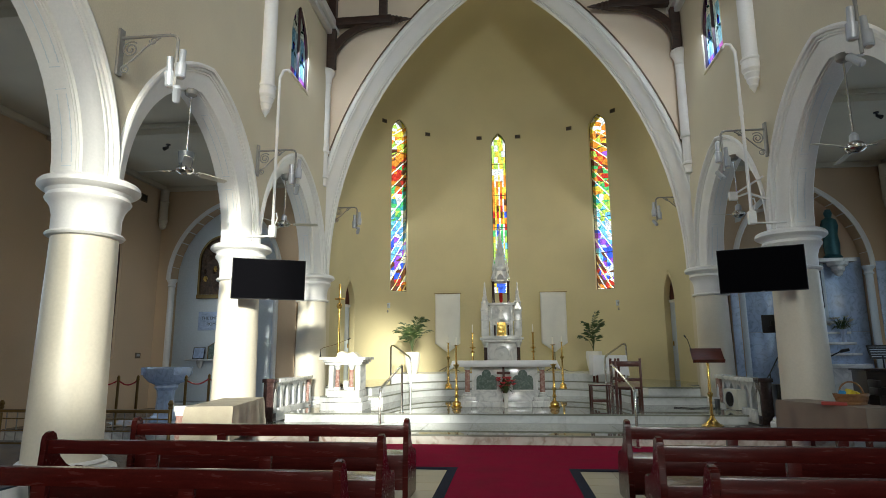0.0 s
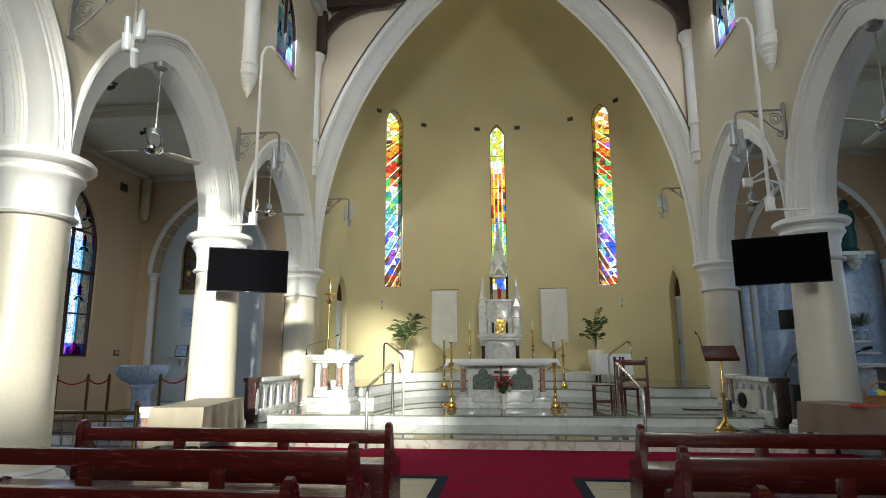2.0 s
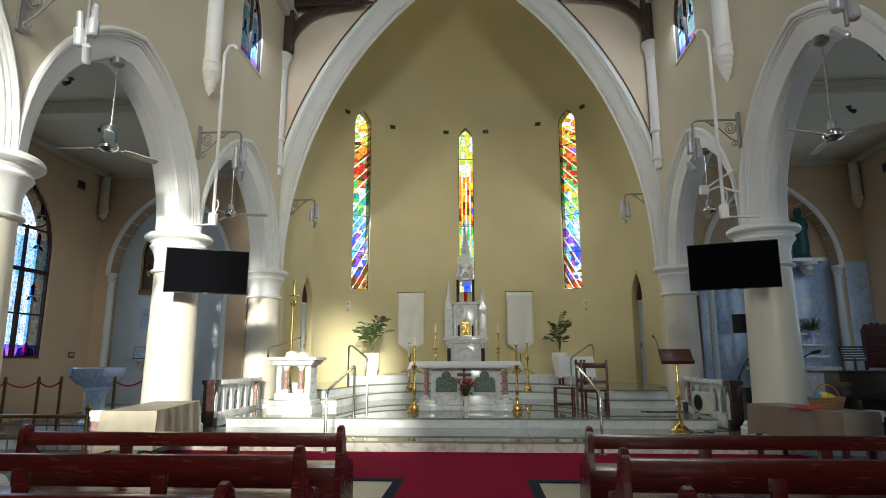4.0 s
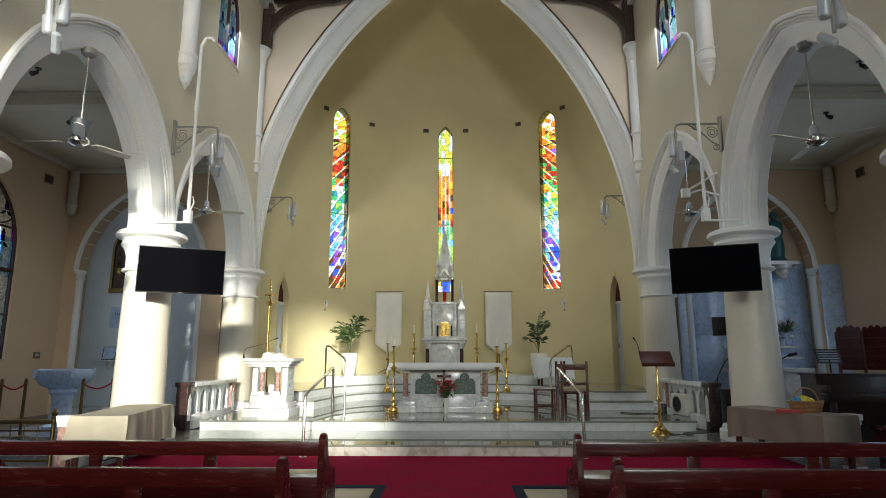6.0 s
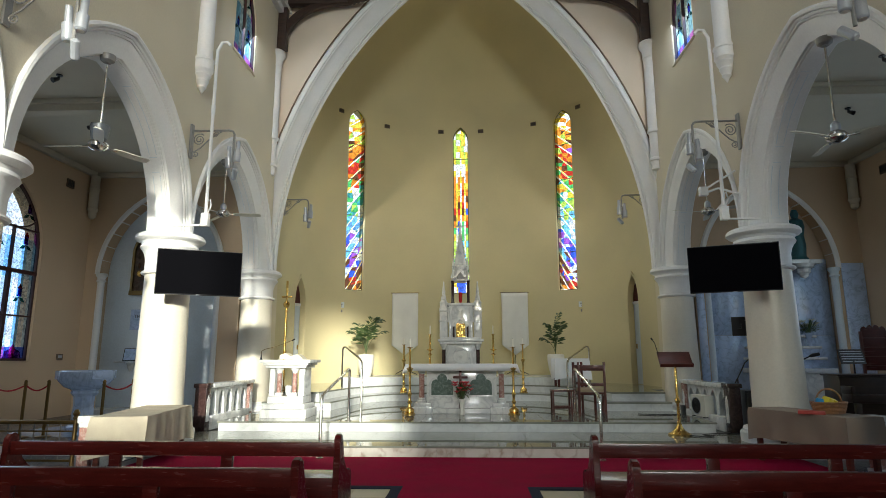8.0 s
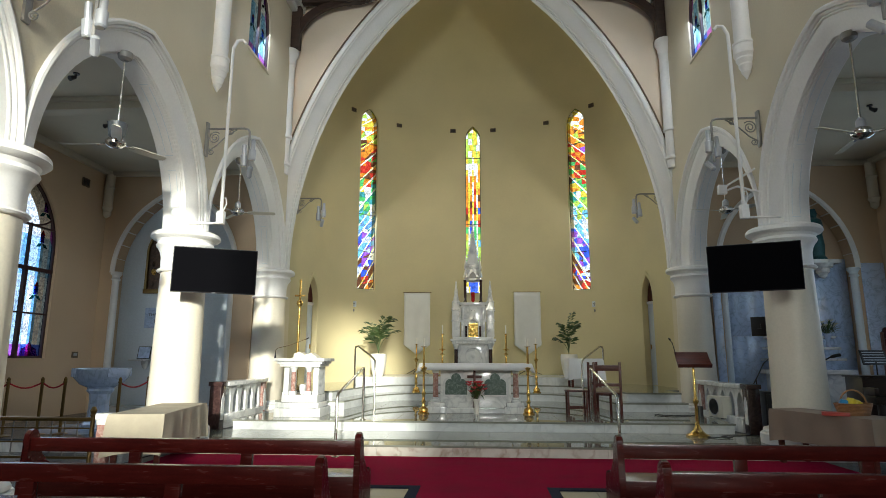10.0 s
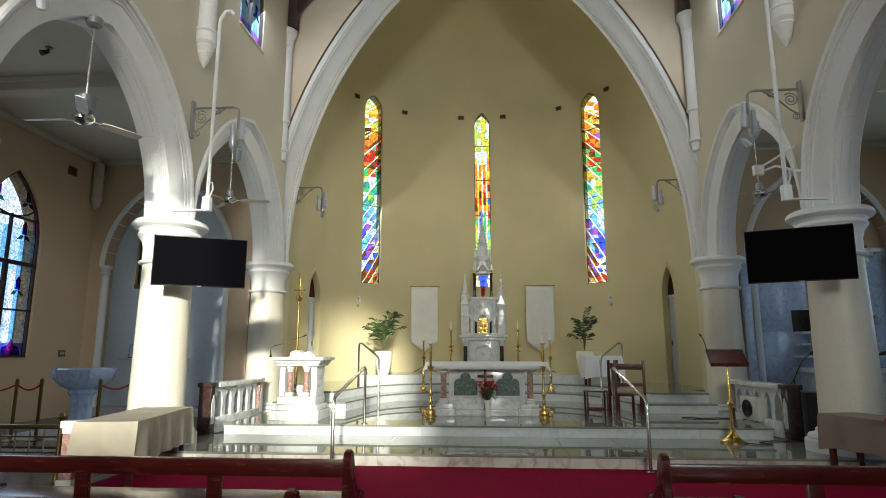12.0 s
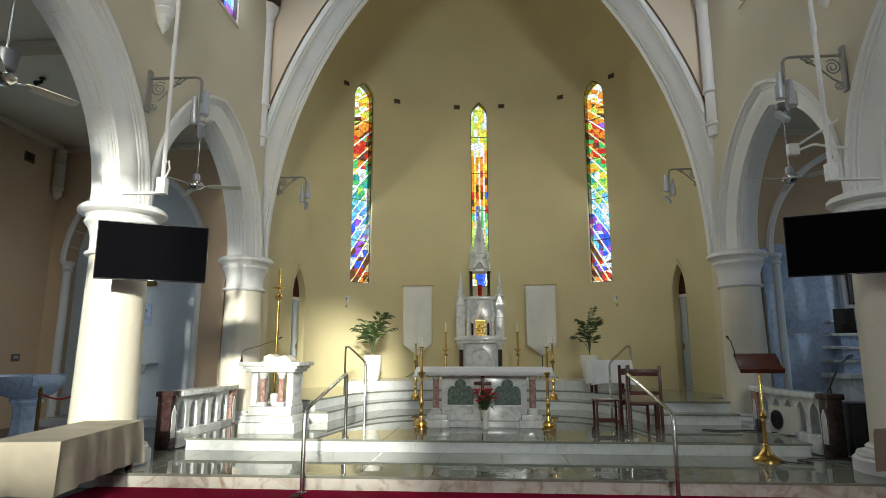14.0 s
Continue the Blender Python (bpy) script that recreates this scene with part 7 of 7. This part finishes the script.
for k in range(4):
    part("ledge", box(B(), -0.84 + 0.05 * k, 0.84 - 0.05 * k, -0.45 + 0.08 * k, -0.03, 1.05 + 0.25 * k + 0.19, 1.05 + 0.25 * k + 0.245, 0.008), M["marble"], sh)
    part("ledge_support", box(B(), -0.62 + 0.05 * k, 0.62 - 0.05 * k, -0.36 + 0.08 * k, -0.03, 1.05 + 0.25 * k, 1.05 + 0.25 * k + 0.19), M["blue_marble"], sh)
part("aedicule", box(B(), -0.36, 0.36, -0.16, -0.03, 2.05, 3.45, 0.01), M["niche"], sh)
ob = thing("dark_picture", "tall dark framed picture above the side altar", "picture", "", pose(7.35, NY - 0.19, 2.35 + Z1))
part("frame", box(B(), -0.27, 0.27, -0.02, 0.02, 0, 1.1, 0.01), M["dark"], ob)
part("canvas", box(B(), -0.21, 0.21, -0.026, -0.018, 0.06, 1.04), M["black"], ob)
ob = thing("statue_shelf", "carved white stone shelf with a stepped corbel", "shelf", "", pose(7.7, NY, 3.62))
part("board", box(B(), -0.70, 0.65, -0.42, -0.03, 0.0, 0.09, 0.015), M["marble"], ob)
part("corbel", lathe(B(), [(0.02, -0.34), (0.08, -0.30), (0.10, -0.24), (0.14, -0.2), (0.15, -0.12), (0.22, -0.08), (0.24, 0.0)], 12, (0.30, -0.24, 0)), M["marble"], ob)
st = lathe(B(), [(0.20, 0), (0.22, 0.04), (0.17, 0.10), (0.19, 0.35), (0.16, 0.60), (0.20, 0.80), (0.17, 0.95), (0.07, 1.02), (0.10, 1.12), (0.06, 1.22)], 12)
bmesh.ops.scale(st, vec=(1, 0.7, 1), verts=st.verts)
ob = link_mesh("statue", st, M["teal"])
ob.matrix_basis = pose(7.92, NY - 0.24, 3.712)
tagged(ob, "dark teal draped statue standing on the stone shelf", "statue")
ob = thing("flower_vase", "glass vase of pale lilies on the side altar", "vase", "", pose(7.90, NY - 0.32, Z1 + 1.547))
part("vase", lathe(B(), [(0.06, 0), (0.05, 0.02), (0.04, 0.12), (0.09, 0.30), (0.08, 0.30), (0.03, 0.1)], 12), M["blue_marble"], ob, "clear grey vase")
bouquet(ob, 0.34, M["cream_petal"], 0.30, 9, 12, 0.10)

# things on the lower platform at the right
ob = thing("aircon_unit", "ivory air conditioner outdoor unit with a round grille", "air conditioner", "", pose(4.60, 12.75, Z2, 0, 0, -80) @ Matrix.Scale(0.68, 4))
part("casing", box(B(), -0.36, 0.36, -0.14, 0.14, 0.02, 0.60, 0.02), M["ac"], ob)
part("foot", box(B(), -0.3, -0.24, -0.15, 0.15, 0, 0.02), M["black"], ob)
part("foot", box(B(), 0.24, 0.3, -0.15, 0.15, 0, 0.02), M["black"], ob)
gr = part("grille", lathe(B(), [(0.235, 0), (0.24, 0.012), (0.22, 0.012), (0.21, 0.002)], 28), M["grey_metal"], ob, "round dark fan grille")
gr.matrix_basis = pose(-0.06, -0.142, 0.31, 90)
bm = B()
for k in range(7):
    r = 0.03 * (k + 1)
    tube(bm, [(r * math.cos(i * math.pi / 12), r * math.sin(i * math.pi / 12), 0.008) for i in range(25)], 0.004, 4)
part("fan_guard", bm, M["black"], gr)
part("recess", lathe(B(), [(0.21, 0.0), (0.21, 0.003)], 24), M["black"], gr)

ob = thing("piano", "black-brown upright piano with a closed lid", "piano", "", pose(6.64, 10.62, Z1 - 0.002, 0, 0, -8))
part("case", box(B(), -0.75, 0.75, -0.28, 0.3, 0.05, 1.0, 0.012), M["dark"], ob)
part("lid", box(B(), -0.78, 0.78, -0.31, 0.33, 1.0, 1.03, 0.008), M["dark"], ob)
part("key_bed", box(B(), -0.75, 0.75, -0.62, -0.28, 0.62, 0.74, 0.015), M["dark"], ob)
for k in (-1, 1):
    part("leg", box(B(), k * 0.66 - 0.04, k * 0.66 + 0.04, -0.60, -0.52, 0, 0.62, 0.008), M["dark"], ob)
    part("side_arm", box(B(), k * 0.72 - 0.03, k * 0.72 + 0.03, -0.62, -0.28, 0.74, 0.86, 0.01), M["dark"], ob)
part("plinth", box(B(), -0.75, 0.75, -0.27, 0.3, 0.0, 0.05), M["dark"], ob)
ob = thing("organ_bench", "long dark brown wooden bench before the piano", "bench", "", pose(6.6, 9.35, 0.0, 0, 0, -8))
part("seat", box(B(), -0.6, 0.6, -0.18, 0.18, 0.46, 0.51, 0.01), M["pew"], ob)
for k in (-1, 1):
    part("leg", box(B(), k * 0.5 - 0.03, k * 0.5 + 0.03, -0.16, 0.16, 0, 0.46, 0.006), M["pew"], ob)
crest = [(-0.21, 1.05), (0.21, 1.05), (0.21, 1.76)] + [(0.21 - 0.42 * i / 20, 1.79 + 0.05 * abs(math.sin(i * math.pi / 5)) + 0.05 * math.sin(math.pi * i / 20)) for i in range(1, 20)] + [(-0.21, 1.76)]
for x, y, rz in ((7.68, 12.3, -12), (8.10, 12.2, -40)):
    ob = thing("choir_chair", "tall red wooden choir chair with a scalloped crest", "chair", "choir chairs", pose(x, y, Z1, 0, 0, rz))
    part("backrest", prism(B(), crest, 0.0, 0.04, in_xz), M["pew"], ob, "red boarded back with scalloped top")
    for k in range(4):
        part("rail", box(B(), -0.18, 0.18, -0.012, 0.0, 1.13 + 0.17 * k, 1.145 + 0.17 * k), M["wood"], ob)
    for k in (-1, 1):
        part("post", box(B(), k * 0.21 - 0.02, k * 0.21 + 0.02, -0.02, 0.05, 0, 1.77, 0.006), M["wood"], ob)
        part("front_leg", box(B(), k * 0.19 - 0.022, k * 0.19 + 0.022, -0.45, -0.4, 0, 0.46, 0.005), M["wood"], ob)
    part("seat", box(B(), -0.22, 0.22, -0.46, 0.0, 0.44, 0.49, 0.01), M["wood"], ob)
ob = thing("music_stand", "black folding music stand with a slotted desk", "music stand", "", pose(6.70, 11.4, Z1))
part("pole", tube(B(), [(0, 0, 0.25), (0, 0, 1.25)], 0.012, 8), M["black"], ob)
for k in range(3):
    a = k * 2.09 + 0.5
    part("leg", tube(B(), [(0, 0, 0.35), (0.28 * math.cos(a), 0.28 * math.sin(a), 0.01)], 0.01, 6), M["black"], ob)
dk = part("desk", box(B(), -0.21, 0.21, -0.008, 0.008, 0, 0.26, 0.003), M["black"], ob)
dk.matrix_basis = pose(0, 0, 1.18, -20, 0, 0)
for i in range(5):
    part("slot", box(B(), -0.18, 0.18, -0.012, -0.006, 0.035 + 0.045 * i, 0.047 + 0.045 * i), M["grey_metal"], dk)
for x, y, rz, h in ((5.25, 12.6, 30, 1.15), (5.62, 11.7, -5, 1.14)):
    ob = thing("microphone_stand", "black boom microphone stand behind the column", "microphone stand", "microphone stands", pose(x, y, Z1, 0, 0, rz))
    part("foot", lathe(B(), [(0.15, 0), (0.15, 0.015), (0.02, 0.03)], 16), M["black"], ob)
    part("pole", tube(B(), [(0, 0, 0.02), (0, 0, h - 0.25)], 0.012, 8), M["black"], ob)
    part("boom", tube(B(), [(-0.25, 0, h - 0.5), (0, 0, h - 0.25), (0.25, 0, h + 0.04), (0.34, 0, h + 0.09), (0.5, 0, h + 0.17)], 0.012, 8), M["black"], ob)
    part("capsule", tube(B(), [(0.5, 0, h + 0.17), (0.54, 0, h + 0.185), (0.66, 0, h + 0.21)], [0.018, 0.03, 0.028], 10), M["black"], ob)
ob = thing("loudspeaker", "black floor loudspeaker beside the balustrade", "loudspeaker", "", pose(5.2, 11.82, Z1, 0, 0, -10))
part("cabinet", box(B(), -0.22, 0.22, -0.2, 0.2, 0, 0.72, 0.015), M["black"], ob)
part("grille", box(B(), -0.19, 0.19, -0.212, -0.2, 0.04, 0.68, 0.008), M["black"], ob)

# moulded blue chair among the pews
ob = thing("plastic_chair", "dark blue moulded plastic chair beside the pews", "chair", "", pose(-4.27, 4.70, 0, 0, 0, 180) @ Matrix.Diagonal((1, 1, 0.9, 1)))
bm = B()
rows = []
for j in range(9):
    t = j / 8
    rows.append([bm.verts.new((-0.22 + 0.44 * i / 10, 0.2 + 0.10 * t - 0.05 * math.cos((i - 5) / 5 * 1.2), 0.44 + 0.40 * t - (0.05 * ((abs(i - 5) / 5) ** 4) if j == 8 else 0))) for i in range(11)])
for p, q in zip(rows, rows[1:]):
    for i in range(10):
        bm.faces.new((p[i], p[i + 1], q[i + 1], q[i]))
bk = part("backrest", bm, M["navy_plastic"], ob)
mod = bk.modifiers.new("thickness", "SOLIDIFY")
mod.thickness = 0.012
part("seat", box(B(), -0.22, 0.22, -0.24, 0.2, 0.42, 0.445, 0.012), M["navy_plastic"], ob)
for i in (-1, 1):
    for j in (-1, 1):
        part("leg", tube(B(), [(i * 0.18, j * 0.17, 0.42), (i * 0.21, j * 0.21, 0.0)], 0.012, 8), M["steel"], ob)

# ceiling spot lamps of the aisles
for s in (-1, 1):
    for x, y in ((6.6, 9.6), (7.6, 9.2), (7.3, 11.6)):
        ob = thing("spot_lamp", "small black spot lamp on the aisle ceiling", "spot lamp", "aisle spot lamps", pose(s * x, y, 6.078))
        part("base", lathe(B(), [(0.05, -0.02), (0.05, 0)], 12), M["black"], ob)
        part("head", tube(B(), [(0, 0, -0.02), (0.0, -0.02, -0.08), (0.03 * s, -0.10, -0.14)], [0.012, 0.03, 0.045], 10), M["black"], ob)


# ---- floor pieces ----
def slab_mesh(name, w, l, h, mat):
    bm = box(B(), -w / 2, w / 2, -l / 2, l / 2, -h, 0.0)
    bmesh.ops.bevel(bm, geom=[e for e in bm.edges if all(v.co.z > -0.001 for v in e.verts)], offset=0.003, segments=1, affect="EDGES")
    me = bpy.data.meshes.new(name)
    bm.to_mesh(me)
    bm.free()
    me.materials.append(mat)
    return me


def lay(name, parent, mat, x0, x1, y0, y1, z, h, nx, ny):
    w, l = (x1 - x0) / nx, (y1 - y0) / ny
    me = slab_mesh(name, w - 0.003, l - 0.003, h, mat)
    for i in range(nx):
        for j in range(ny):
            o = new(name, me)
            o.parent = parent
            o.location = (x0 + (i + .5) * w, y0 + (j + .5) * l, z)


low = bpy.data.objects["platform_lower"]
up = bpy.data.objects["platform_upper"]
flo = bpy.data.objects["floor"]
lay("tread_slab", low, M["floor_marble"], -4.9, 5.3, 9.96, 11.72, Z1, 0.03, 12, 2)
lay("floor_tile", low, M["grey_tile"], -9.2, -4.9, 10.2, 14.75, Z1, 0.03, 8, 8)
lay("floor_tile", low, M["grey_tile"], 5.3, 9.2, 10.2, 14.75, Z1, 0.03, 7, 8)
lay("riser_slab", low, M["first_riser"], -4.9, 5.3, 9.972, 9.998, Z1 - 0.031, Z1 - 0.031, 9, 1)
lay("tread_slab", up, M["floor_marble"], -4.44, 4.44, 11.69, 14.4, Z2, 0.03, 12, 4)
lay("tread_slab", up, M["floor_marble"], -3.7, 3.7, 14.4, 16.9, Z2, 0.03, 10, 4)
lay("riser_slab", up, M["riser_marble"], -4.42, 4.42, 11.712, 11.738, Z2 - 0.031, Z2 - Z1 - 0.032, 8, 1)
for x0, x1, nx in ((-4.9, -0.76, 10), (0.90, 4.9, 10)):
    lay("floor_tile", flo, M["tile"], x0, x1, 1.4, 7.83, 0.0, 0.011, nx, 16)
lay("floor_tile", flo, M["grey_tile"], -9.2, -4.9, 3.0, 10.2, 0.0, 0.011, 8, 14)
lay("floor_tile", flo, M["grey_tile"], 4.9, 9.2, 5.0, 10.2, 0.0, 0.011, 8, 10)
